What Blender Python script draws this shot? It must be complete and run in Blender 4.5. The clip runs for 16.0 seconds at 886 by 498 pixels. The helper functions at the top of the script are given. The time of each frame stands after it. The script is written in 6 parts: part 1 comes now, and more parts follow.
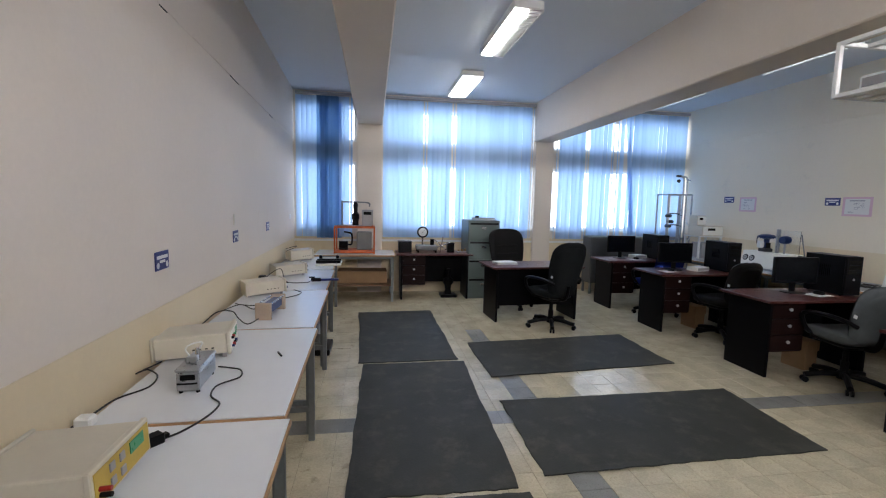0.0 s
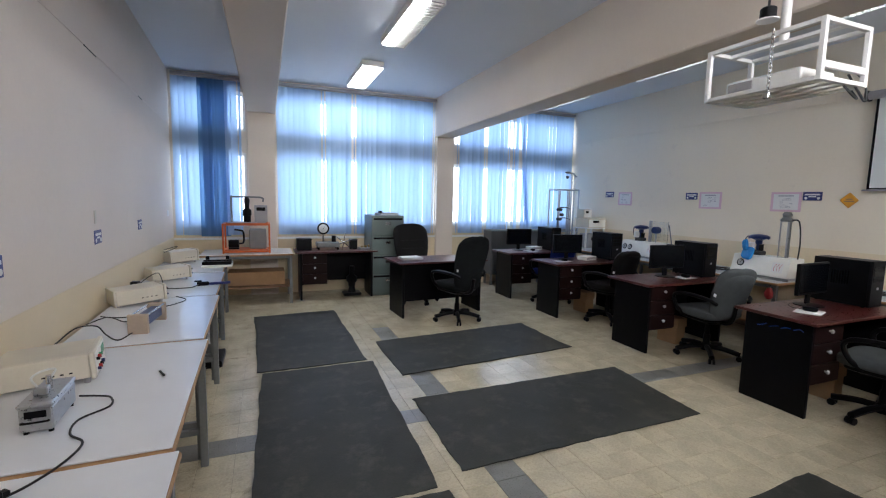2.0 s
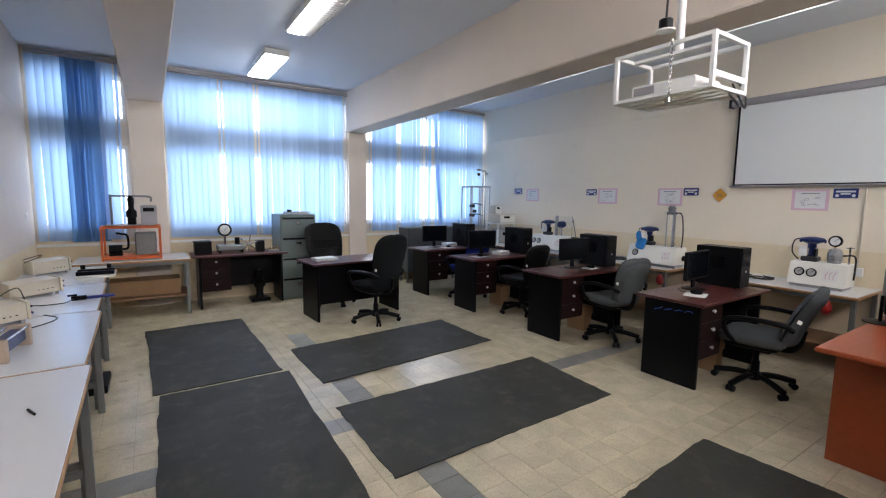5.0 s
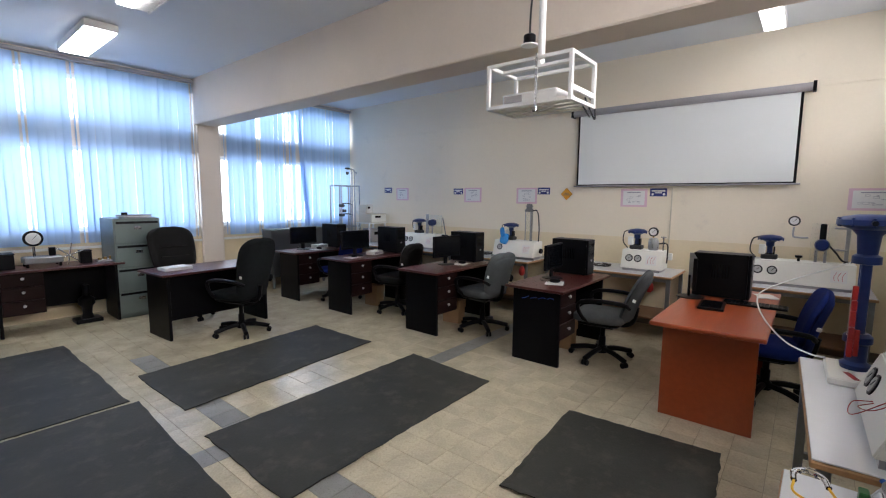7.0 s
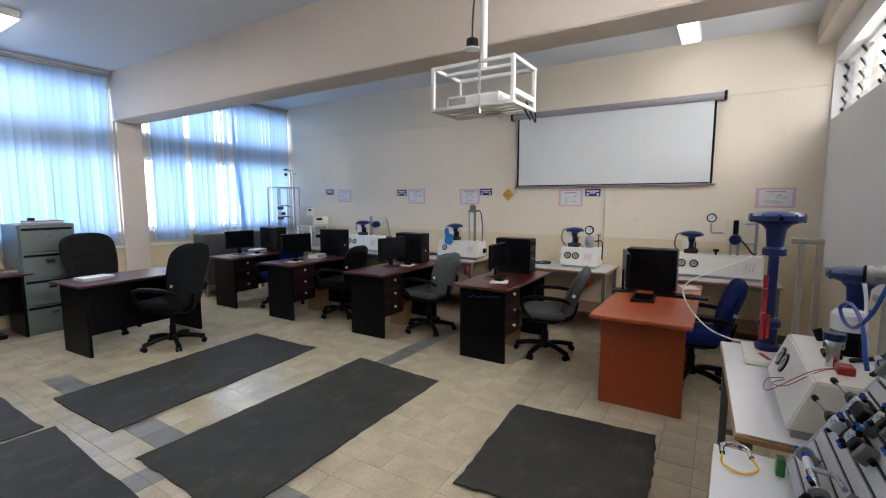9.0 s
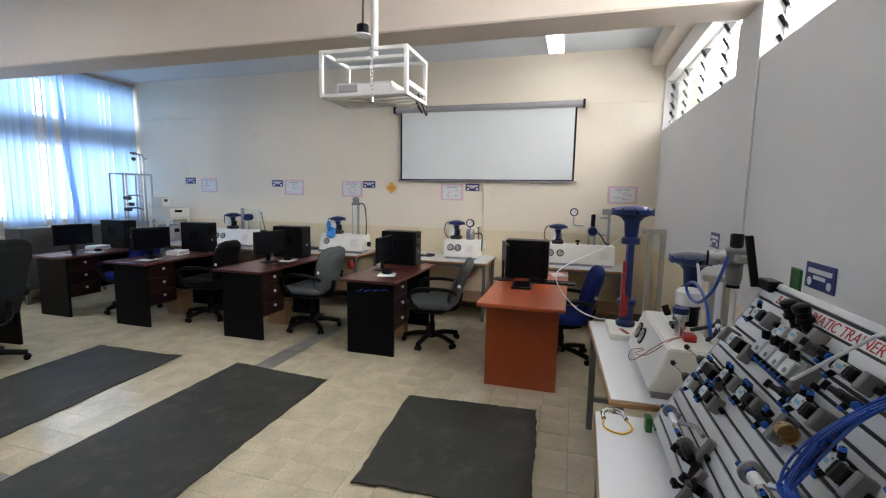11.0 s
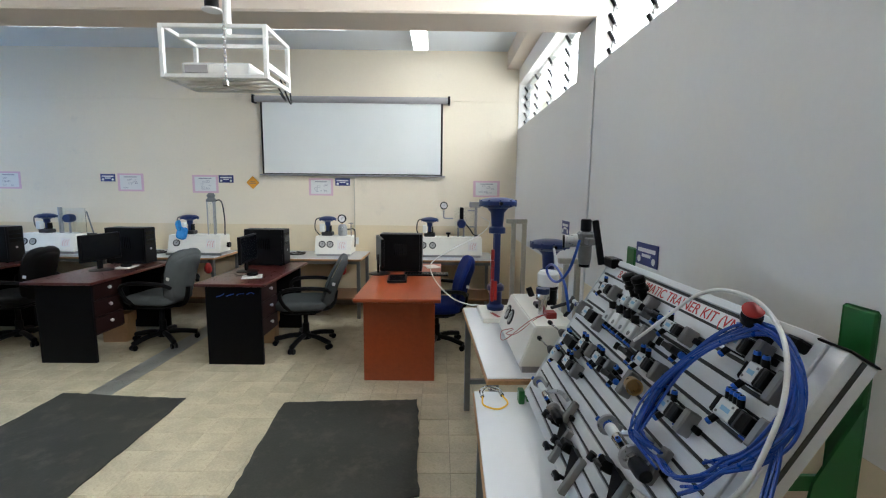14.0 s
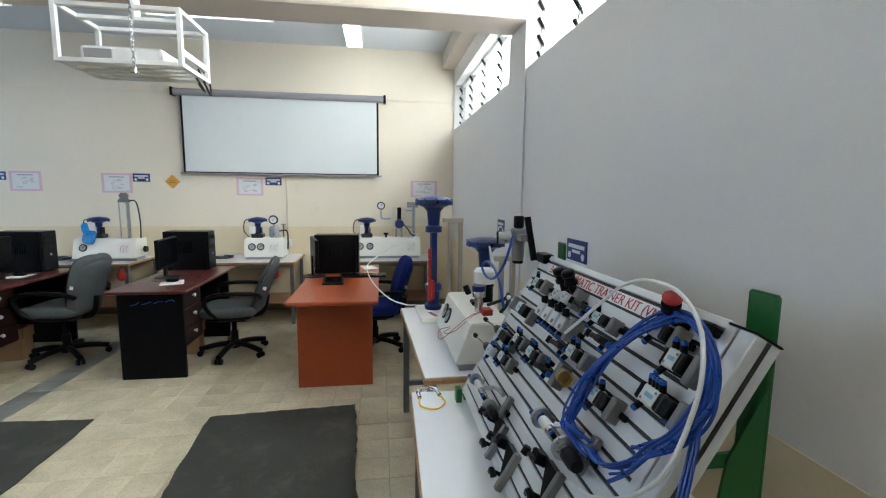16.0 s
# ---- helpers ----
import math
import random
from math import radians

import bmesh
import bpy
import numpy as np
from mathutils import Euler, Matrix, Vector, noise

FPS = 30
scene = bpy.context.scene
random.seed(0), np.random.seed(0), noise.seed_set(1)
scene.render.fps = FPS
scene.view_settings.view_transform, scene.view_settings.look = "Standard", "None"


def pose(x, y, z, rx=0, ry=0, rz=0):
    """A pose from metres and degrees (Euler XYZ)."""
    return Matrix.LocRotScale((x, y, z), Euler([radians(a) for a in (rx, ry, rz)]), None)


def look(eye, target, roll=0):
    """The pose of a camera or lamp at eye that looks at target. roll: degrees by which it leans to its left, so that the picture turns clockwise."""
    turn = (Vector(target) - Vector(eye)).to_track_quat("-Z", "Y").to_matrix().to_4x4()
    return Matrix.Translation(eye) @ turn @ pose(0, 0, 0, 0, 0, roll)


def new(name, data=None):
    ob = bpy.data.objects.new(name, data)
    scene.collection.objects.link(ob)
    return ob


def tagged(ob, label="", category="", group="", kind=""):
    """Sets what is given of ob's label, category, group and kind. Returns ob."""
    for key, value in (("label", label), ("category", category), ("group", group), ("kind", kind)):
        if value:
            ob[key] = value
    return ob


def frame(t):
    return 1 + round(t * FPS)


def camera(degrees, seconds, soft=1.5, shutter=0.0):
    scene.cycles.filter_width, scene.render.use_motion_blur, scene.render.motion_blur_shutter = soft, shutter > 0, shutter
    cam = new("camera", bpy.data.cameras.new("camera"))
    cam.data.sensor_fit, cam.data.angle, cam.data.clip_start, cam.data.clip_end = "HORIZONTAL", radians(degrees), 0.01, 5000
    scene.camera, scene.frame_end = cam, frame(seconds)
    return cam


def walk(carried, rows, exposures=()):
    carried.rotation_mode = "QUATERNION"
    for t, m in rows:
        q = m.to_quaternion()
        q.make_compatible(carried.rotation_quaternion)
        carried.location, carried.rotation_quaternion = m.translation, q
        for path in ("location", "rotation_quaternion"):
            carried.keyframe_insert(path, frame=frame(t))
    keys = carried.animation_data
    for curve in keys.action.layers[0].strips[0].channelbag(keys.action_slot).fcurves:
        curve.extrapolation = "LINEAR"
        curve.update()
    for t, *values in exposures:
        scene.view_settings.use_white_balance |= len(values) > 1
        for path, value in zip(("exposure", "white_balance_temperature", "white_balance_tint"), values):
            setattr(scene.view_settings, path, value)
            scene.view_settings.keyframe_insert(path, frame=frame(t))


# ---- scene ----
cam = camera(89.9, 16.0, soft=1.15)
PATH = [
    (0, (0.082, 0.825, 1.608), (0.391, 2.79, 1.399), 1.3),
    (0.5, (0.093, 0.857, 1.601), (0.457, 2.812, 1.39), 1.0),
    (1, (0.12, 0.87, 1.593), (0.529, 2.815, 1.373), 0.9),
    (1.5, (0.098, 0.901, 1.586), (0.655, 2.81, 1.372), 1.1),
    (2, (0.046, 0.945, 1.597), (0.785, 2.791, 1.377), 1.2),
    (2.5, (0.037, 0.984, 1.602), (0.924, 2.763, 1.38), 1.3),
    (3, (0.026, 1.009, 1.599), (0.971, 2.758, 1.378), 1.0),
    (5.5, (-0.01, 1.082, 1.605), (1.2, 2.658, 1.374), 0.8),
    (6, (-0.047, 1.117, 1.611), (1.319, 2.558, 1.377), 1.0),
    (6.5, (-0.054, 1.14, 1.612), (1.416, 2.476, 1.379), 0.9),
    (7, (-0.064, 1.151, 1.612), (1.471, 2.413, 1.385), 0.4),
    (7.5, (-0.071, 1.165, 1.61), (1.522, 2.354, 1.387), 0.4),
    (8, (-0.081, 1.169, 1.609), (1.556, 2.297, 1.389), 0.3),
    (10.5, (-0.093, 1.233, 1.602), (1.741, 1.994, 1.366), 0.6),
    (11, (-0.106, 1.274, 1.597), (1.801, 1.828, 1.354), 1.0),
    (11.5, (-0.102, 1.287, 1.592), (1.836, 1.712, 1.346), 0.2),
    (12, (-0.102, 1.293, 1.584), (1.859, 1.599, 1.334), 0.4),
    (12.5, (-0.099, 1.296, 1.575), (1.874, 1.503, 1.326), 0.7),
    (13, (-0.101, 1.297, 1.579), (1.878, 1.428, 1.328), 0.6),
    (13.5, (-0.1, 1.291, 1.578), (1.883, 1.356, 1.327), 0.6),
    (14, (-0.094, 1.295, 1.579), (1.89, 1.285, 1.326), 0.6),
    (14.5, (-0.083, 1.286, 1.57), (1.9, 1.205, 1.323), 0.8),
    (15, (-0.08, 1.283, 1.572), (1.899, 1.136, 1.324), 0.7),
    (15.5, (-0.075, 1.275, 1.568), (1.899, 1.067, 1.322), 0.7),
    (16, (-0.062, 1.271, 1.563), (1.903, 0.992, 1.318), 0.6),
]
walk(cam, [(t, look(eye, target, roll)) for t, eye, target, roll in PATH], [(0, 0.0, 6150, 14), (3, 0.09, 6050, 14), (5.5, 0.22, 6250, 16), (8, 0.19, 6200, 15), (11, 0.43, 6200, 12), (14, 0.6, 5950, 6), (16, 0.65, 5850, 4)])

# ---- light ----
world = bpy.data.worlds.new("sky")
scene.world = world
world.use_nodes = True
wn = world.node_tree
sky = wn.nodes.new("ShaderNodeTexSky")
sky.sky_type, sky.sun_disc, sky.sun_elevation, sky.sun_rotation = "NISHITA", False, radians(48), radians(200)
wn.nodes["Background"].inputs[1].default_value = 0.12
wn.links.new(sky.outputs[0], wn.nodes["Background"].inputs[0])


def area(name, m, w, h, power, colour):
    d = bpy.data.lights.new(name, "AREA")
    d.shape, d.size, d.size_y, d.energy, d.color = "RECTANGLE", w, h, power, colour
    ob = new(name, d)
    ob.matrix_world = m
    return ob


# daylight in the window openings: the blind side and the louvre side
DAY, WARM = (0.84, 0.93, 1.0), (1.0, 0.95, 0.91)
for x0, x1 in ((-1.22, -0.22), (0.22, 2.98), (3.32, 6.02)):
    area("window_daylight", pose((x0 + x1) / 2, 9.02, 2.15, -90, 0, 0), x1 - x0, 2.2, 14.5 * (x1 - x0), DAY)
for x0, x1 in ((0.2, 2.95), (3.4, 5.3)):
    area("louvre_daylight", pose((x0 + x1) / 2, 0.0, 2.72, 54, 0, 0), x1 - x0, 0.5, (24 if x0 < 2 else 16) * (x1 - x0), WARM)

# ---- materials ----
def ramp(nt, fac, a, b, lo=0.3, hi=0.7):
    r = nt.nodes.new("ShaderNodeValToRGB")
    r.color_ramp.elements[0].position, r.color_ramp.elements[1].position = lo, hi
    r.color_ramp.elements[0].color, r.color_ramp.elements[1].color = (*a, 1), (*b, 1)
    nt.links.new(fac, r.inputs[0])
    return r.outputs[0]


def noise_tex(nt, scale, detail=4, rough=0.6, stretch=None):
    co = nt.nodes.new("ShaderNodeTexCoord")
    n = nt.nodes.new("ShaderNodeTexNoise")
    n.inputs["Scale"].default_value, n.inputs["Detail"].default_value, n.inputs["Roughness"].default_value = scale, detail, rough
    if stretch:
        mp = nt.nodes.new("ShaderNodeMapping")
        mp.inputs["Scale"].default_value = stretch
        nt.links.new(co.outputs["Object"], mp.inputs[0])
        nt.links.new(mp.outputs[0], n.inputs["Vector"])
    else:
        nt.links.new(co.outputs["Object"], n.inputs["Vector"])
    return n.outputs["Fac"]


def mix(nt, a, b, fac, mode="MIX"):
    m = nt.nodes.new("ShaderNodeMix")
    m.data_type, m.blend_type = "RGBA", mode
    if isinstance(fac, float):
        m.inputs[0].default_value = fac
    else:
        nt.links.new(fac, m.inputs[0])
    for k, v in ((6, a), (7, b)):
        if isinstance(v, tuple):
            m.inputs[k].default_value = (*v, 1)
        else:
            nt.links.new(v, m.inputs[k])
    return m.outputs[2]


def mat(name, colour, rough=0.5, metal=0.0, vary=0.12, scale=3.0, grain=60.0, bump=0.15, stretch=None, per_object=0.0, spec=0.5, wear=None, wear_from=0.6):
    """Colour with large blotches and fine grain; grain also drives relief and gloss."""
    m = bpy.data.materials.new(name)
    m.use_nodes = True
    nt = m.node_tree
    p = nt.nodes["Principled BSDF"]
    dark = tuple(c * (1 - vary) for c in colour)
    light = tuple(min(1.0, c * (1 + vary)) for c in colour)
    col = ramp(nt, noise_tex(nt, scale, stretch=stretch), dark, light)
    fine = noise_tex(nt, grain, 3, stretch=stretch)
    col = mix(nt, col, ramp(nt, fine, tuple(c * (1 - vary * 0.8) for c in colour), light), 0.4)
    if wear:
        col = mix(nt, col, wear, ramp(nt, noise_tex(nt, scale * 2.3, 8, 0.75), (0, 0, 0), (1, 1, 1), wear_from, wear_from + 0.14))
    if per_object:
        oi = nt.nodes.new("ShaderNodeObjectInfo")
        col = mix(nt, col, ramp(nt, oi.outputs["Random"], (1 - per_object,) * 3, (1, 1, 1), 0, 1), 1.0, "MULTIPLY")
    nt.links.new(col, p.inputs["Base Color"])
    p.inputs["Metallic"].default_value = metal
    p.inputs["Specular IOR Level"].default_value = spec
    rr = nt.nodes.new("ShaderNodeMapRange")
    rr.inputs["To Min"].default_value, rr.inputs["To Max"].default_value = max(0.02, rough - 0.1), min(1, rough + 0.1)
    nt.links.new(fine, rr.inputs["Value"])
    nt.links.new(rr.outputs[0], p.inputs["Roughness"])
    if bump:
        b = nt.nodes.new("ShaderNodeBump")
        b.inputs["Strength"].default_value, b.inputs["Distance"].default_value = bump, 0.004
        nt.links.new(fine, b.inputs["Height"])
        nt.links.new(b.outputs[0], p.inputs["Normal"])
    return m


def glow(name, colour, strength):
    m = bpy.data.materials.new(name)
    m.use_nodes = True
    p = m.node_tree.nodes["Principled BSDF"]
    p.inputs["Base Color"].default_value = (0.9, 0.9, 0.9, 1)
    p.inputs["Emission Color"].default_value = (*colour, 1)
    p.inputs["Emission Strength"].default_value = strength
    return m


def glass(name, colour=(0.95, 0.97, 0.97), rough=0.02):
    m = bpy.data.materials.new(name)
    m.use_nodes = True
    p = m.node_tree.nodes["Principled BSDF"]
    p.inputs["Base Color"].default_value = (*colour, 1)
    p.inputs["Transmission Weight"].default_value = 1
    p.inputs["Roughness"].default_value, p.inputs["IOR"].default_value = rough, 1.45
    return m


def fabric(name, colour, through_colour, share):
    """Blind cloth: some light is scattered back, some passes through."""
    m = bpy.data.materials.new(name)
    m.use_nodes = True
    nt = m.node_tree
    nt.nodes.remove(nt.nodes["Principled BSDF"])
    d, t, x = (nt.nodes.new("ShaderNode" + k) for k in ("BsdfDiffuse", "BsdfTranslucent", "MixShader"))
    oi = nt.nodes.new("ShaderNodeObjectInfo")
    fine = noise_tex(nt, 1.0, 3, stretch=(400, 400, 120))
    shade = ramp(nt, oi.outputs["Random"], (0.80, 0.83, 0.88), (1, 1, 1), 0, 1)
    weave = ramp(nt, fine, (0.95, 0.95, 0.96), (1, 1, 1))
    for node, c in ((d, colour), (t, through_colour)):
        nt.links.new(mix(nt, mix(nt, c, shade, 1.0, "MULTIPLY"), weave, 1.0, "MULTIPLY"), node.inputs["Color"])
    x.inputs[0].default_value = share
    nt.links.new(d.outputs[0], x.inputs[1])
    nt.links.new(t.outputs[0], x.inputs[2])
    nt.links.new(x.outputs[0], nt.nodes["Material Output"].inputs[0])
    return m


M_WALL = mat("wall_paint", (0.72, 0.64, 0.555), 0.6, vary=0.05, scale=0.8, grain=35, bump=0.1, wear=(0.69, 0.60, 0.50))
M_WALLE = mat("cream_wall_paint", (0.85, 0.77, 0.62), 0.6, vary=0.03, scale=0.9, grain=35, bump=0.1, wear=(0.75, 0.68, 0.56))
M_DADOE = mat("pale_cream_dado_paint", (0.79, 0.68, 0.47), 0.5, vary=0.05, scale=1.2, grain=35, bump=0.1, wear=(0.7, 0.6, 0.42))
M_WALLB = mat("pale_wall_paint", (0.78, 0.76, 0.72), 0.6, vary=0.03, scale=0.9, grain=35, bump=0.1)
M_DADO = mat("cream_dado_paint", (0.72, 0.60, 0.40), 0.45, vary=0.05, scale=1.2, grain=35, bump=0.1, wear=(0.64, 0.52, 0.34))
M_CEIL = mat("ceiling_paint", (0.69, 0.725, 0.755), 0.7, vary=0.03, scale=0.8, grain=40, bump=0.1)
M_BEAM = mat("beam_paint", (0.67, 0.585, 0.49), 0.65, vary=0.05, scale=1.2, grain=40, bump=0.12)
M_TILE = mat("terrazzo_tile", (0.585, 0.515, 0.36), 0.2, vary=0.28, scale=4, grain=70, bump=0.08, per_object=0.05, wear=(0.36, 0.30, 0.20), wear_from=0.56)
M_TILE_DARK = mat("grey_terrazzo_tile", (0.25, 0.245, 0.215), 0.3, vary=0.2, scale=7, grain=95, bump=0.06, per_object=0.2)
M_GROUT = mat("grout", (0.30, 0.27, 0.20), 0.9)
M_MAT = mat("black_rubber", (0.044, 0.044, 0.036), 0.62, vary=0.4, scale=1.8, grain=70, bump=0.35, wear=(0.076, 0.072, 0.056), spec=0.26, wear_from=0.51)
M_BLIND = fabric("blue_blind_cloth", (0.58, 0.74, 0.90), (0.335, 0.535, 0.85), 0.42)
# darker blue version of the blind colour, only for bunched slats
M_BLIND_DARK = fabric("bunched_slat_darker_blue", (0.20, 0.36, 0.60), (0.13, 0.28, 0.52), 0.42)
M_WHITE = mat("white_enamel", (0.80, 0.80, 0.77), 0.35, vary=0.04, grain=30, bump=0.03)
M_FRAME = mat("window_frame_paint", (0.74, 0.74, 0.72), 0.4, vary=0.05, bump=0.05)
M_LAM = mat("white_laminate", (0.80, 0.82, 0.84), 0.12, vary=0.02, scale=1.5, grain=12, bump=0.02)
M_EDGE = mat("raw_wood_edge", (0.42, 0.24, 0.11), 0.6, vary=0.25, scale=6, grain=50)
M_STEEL = mat("grey_steel_tube", (0.20, 0.21, 0.21), 0.42, 0.5, vary=0.15, scale=8)
M_SHELF = mat("brown_board", (0.25, 0.14, 0.075), 0.55, vary=0.2, scale=5, grain=40, stretch=(1, 8, 8))
M_MAHOG = mat("mahogany_laminate", (0.070, 0.0145, 0.012), 0.3, vary=0.12, scale=3, grain=14, bump=0.03, stretch=(1, 7, 7))
M_DARKWOOD = mat("dark_mahogany_board", (0.015, 0.006, 0.0055), 0.35, vary=0.15, scale=3, grain=14, bump=0.03, stretch=(1, 7, 7), spec=0.15)
M_BLACKWOOD = mat("black_laminate", (0.004, 0.004, 0.005), 0.35, vary=0.2, scale=3, bump=0.03, spec=0.1)
M_ORANGE = mat("cherry_laminate", (0.33, 0.064, 0.018), 0.32, vary=0.14, scale=3, grain=22, bump=0.04, stretch=(1, 9, 9))
M_CABINET = mat("grey_green_enamel", (0.15, 0.19, 0.18), 0.4, vary=0.1, scale=4, bump=0.04)
M_BLACK = mat("black_plastic", (0.005, 0.005, 0.006), 0.36, vary=0.15, grain=120, bump=0.08, spec=0.13)
M_SCREEN = mat("dark_monitor_glass", (0.004, 0.005, 0.007), 0.18, vary=0.1, bump=0, spec=0.2)
M_CHAIR = mat("charcoal_fabric", (0.013, 0.015, 0.016), 0.9, vary=0.2, scale=9, grain=260, bump=0.4, spec=0.1)
M_CHAIRG = mat("grey_fabric", (0.085, 0.095, 0.098), 0.9, vary=0.2, scale=9, grain=260, bump=0.4, spec=0.2)
M_LEATHER = mat("black_leather", (0.007, 0.0065, 0.0065), 0.5, vary=0.2, scale=9, grain=120, bump=0.3, spec=0.15)
M_BLUEFAB = mat("blue_fabric", (0.008, 0.022, 0.15), 0.85, vary=0.2, scale=9, grain=260, bump=0.4, spec=0.2)
M_ALU = mat("anodised_aluminium", (0.70, 0.72, 0.73), 0.36, 0.3, vary=0.06, scale=3, grain=40, bump=0.03, stretch=(1, 14, 14))
M_CHROME = mat("polished_steel", (0.62, 0.62, 0.62), 0.2, 0.95, vary=0.06, bump=0.02)
M_GREEN = mat("green_enamel", (0.014, 0.13, 0.025), 0.35, vary=0.1, scale=5, bump=0.04)
M_BLUE = mat("blue_enamel", (0.005, 0.019, 0.105), 0.32, vary=0.15, scale=7, bump=0.06)
M_RED = mat("red_enamel", (0.36, 0.018, 0.014), 0.35, vary=0.12, scale=7, bump=0.06)
M_TUBE = mat("blue_hose", (0.006, 0.055, 0.32), 0.3, vary=0.1, bump=0)
M_CLEAR = mat("white_hose", (0.72, 0.73, 0.70), 0.3, vary=0.04, bump=0)
M_CREAM = mat("cream_instrument_enamel", (0.62, 0.57, 0.46), 0.42, vary=0.06, scale=5, bump=0.05)
M_IVORY = mat("ivory_panel_enamel", (0.83, 0.82, 0.75), 0.4, vary=0.04, scale=5, bump=0.04)
M_CABLE = mat("black_rubber_cable", (0.012, 0.012, 0.013), 0.5, bump=0)
M_SIGN = mat("navy_sign_plastic", (0.025, 0.035, 0.17), 0.35, vary=0.06, bump=0.02)
M_PAPER = mat("white_paper", (0.78, 0.78, 0.76), 0.8, vary=0.04, bump=0.02)
M_PINK = mat("pink_card", (0.74, 0.52, 0.60), 0.75, vary=0.05, bump=0.02)
M_INK = mat("grey_print", (0.35, 0.35, 0.40), 0.8, vary=0.1, bump=0)
M_SCREENCLOTH = mat("projection_cloth", (0.72, 0.75, 0.74), 0.85, vary=0.02, scale=1.0, grain=200, bump=0.03)
M_HOUSING = mat("grey_screen_housing", (0.34, 0.33, 0.34), 0.4, vary=0.05)
M_ORANGERIG = mat("orange_enamel", (0.62, 0.12, 0.015), 0.4, vary=0.12, scale=8)
M_YELLOW = mat("yellow_sign", (0.70, 0.33, 0.02), 0.45, vary=0.06)
M_GOLD = mat("ochre_panel", (0.55, 0.38, 0.06), 0.5, vary=0.1)
M_BROWNBOX = mat("cardboard", (0.33, 0.20, 0.10), 0.8, vary=0.15, scale=5)
M_RODGREY = mat("stainless_tube", (0.42, 0.43, 0.44), 0.3, 0.8, vary=0.1)
M_LAMPGLOW = glow("fluorescent_diffuser", (1.0, 0.99, 0.95), 20.0)
M_LAMPSOFT = glow("dim_fluorescent_diffuser", (1.0, 0.99, 0.95), 5.0)
M_GLASS = glass("clear_glass")
M_GREENLED = mat("green_display", (0.03, 0.3, 0.12), 0.3, bump=0)
M_SLOT = mat("dark_slot", (0.03, 0.032, 0.03), 0.5, vary=0.2, bump=0)
M_LETTER = mat("red_print", (0.50, 0.03, 0.03), 0.5, vary=0.08, bump=0)
M_RING = mat("blue_ring_plastic", (0.01, 0.10, 0.50), 0.3, vary=0.08, bump=0)
M_BLOCK = mat("grey_cast_block", (0.20, 0.20, 0.195), 0.5, vary=0.12, scale=9, bump=0.06)
M_BODY = mat("silver_valve_enamel", (0.62, 0.64, 0.64), 0.35, 0.3, vary=0.06, scale=9, bump=0.03)
M_PALEBLUE = mat("pale_blue_label", (0.25, 0.45, 0.62), 0.5, vary=0.1, bump=0)
M_DARKPLASTIC = mat("dark_grey_plastic", (0.03, 0.03, 0.032), 0.45, vary=0.15, bump=0.04)
M_GREYCAB = mat("dark_grey_enamel", (0.085, 0.09, 0.095), 0.45, vary=0.12, scale=4, bump=0.04)
M_CYAN = mat("cyan_plastic_film", (0.03, 0.24, 0.60), 0.25, vary=0.2, scale=14, bump=0.3)
M_DIAL = mat("grey_dial_face", (0.40, 0.40, 0.38), 0.4, vary=0.06, bump=0)
M_STRAP = mat("yellow_strap", (0.80, 0.47, 0.02), 0.5, vary=0.08, bump=0.02)
M_BEIGE = mat("beige_channel_paint", (0.42, 0.38, 0.30), 0.5, vary=0.1, scale=6, bump=0.05)
M_LAMPTUBE = glow("fluorescent_tube", (1.0, 0.98, 0.93), 9.0)
M_BRASS = mat("brass", (0.45, 0.30, 0.12), 0.3, 0.9, vary=0.1)

# ---- building helpers ----
def part(name, bm, material, parent=None, label="", smooth=False):
    me = bpy.data.meshes.new(name)
    bmesh.ops.recalc_face_normals(bm, faces=bm.faces)
    bm.to_mesh(me)
    bm.free()
    me.materials.append(material)
    if smooth:
        me.shade_smooth()
        me.set_sharp_from_angle(angle=radians(40))
    ob = new(name, me)
    ob.parent = parent
    if label:
        tagged(ob, label)
    return ob


def thing(name, m, label, category, group="", kind=""):
    ob = new(name)
    ob.matrix_world = m
    return tagged(ob, label, category, group, kind)


def add_box(bm, x0, y0, z0, x1, y1, z1, bevel=0.0, m=None, seg=1):
    c = bmesh.ops.create_cube(bm, size=1, matrix=(m or Matrix()) @ Matrix.Translation(((x0 + x1) / 2, (y0 + y1) / 2, (z0 + z1) / 2)) @ Matrix.Diagonal((abs(x1 - x0), abs(y1 - y0), abs(z1 - z0), 1)))
    if bevel:
        es = list({e for v in c["verts"] for e in v.link_edges})
        bmesh.ops.bevel(bm, geom=es, offset=bevel, segments=seg, affect="EDGES", profile=0.5)
    return bm


def box(x0, y0, z0, x1, y1, z1, bevel=0.0, m=None, seg=1):
    return add_box(bmesh.new(), x0, y0, z0, x1, y1, z1, bevel, m, seg)


def add_cyl(bm, a, b, r, r2=None, n=12):
    a, b = Vector(a), Vector(b)
    m = Matrix.Translation((a + b) / 2) @ (b - a).to_track_quat("Z", "Y").to_matrix().to_4x4()
    bmesh.ops.create_cone(bm, cap_ends=True, segments=n, radius1=r, radius2=r if r2 is None else r2, depth=(b - a).length, matrix=m)
    return bm


def cyl(a, b, r, r2=None, n=12):
    return add_cyl(bmesh.new(), a, b, r, r2, n)


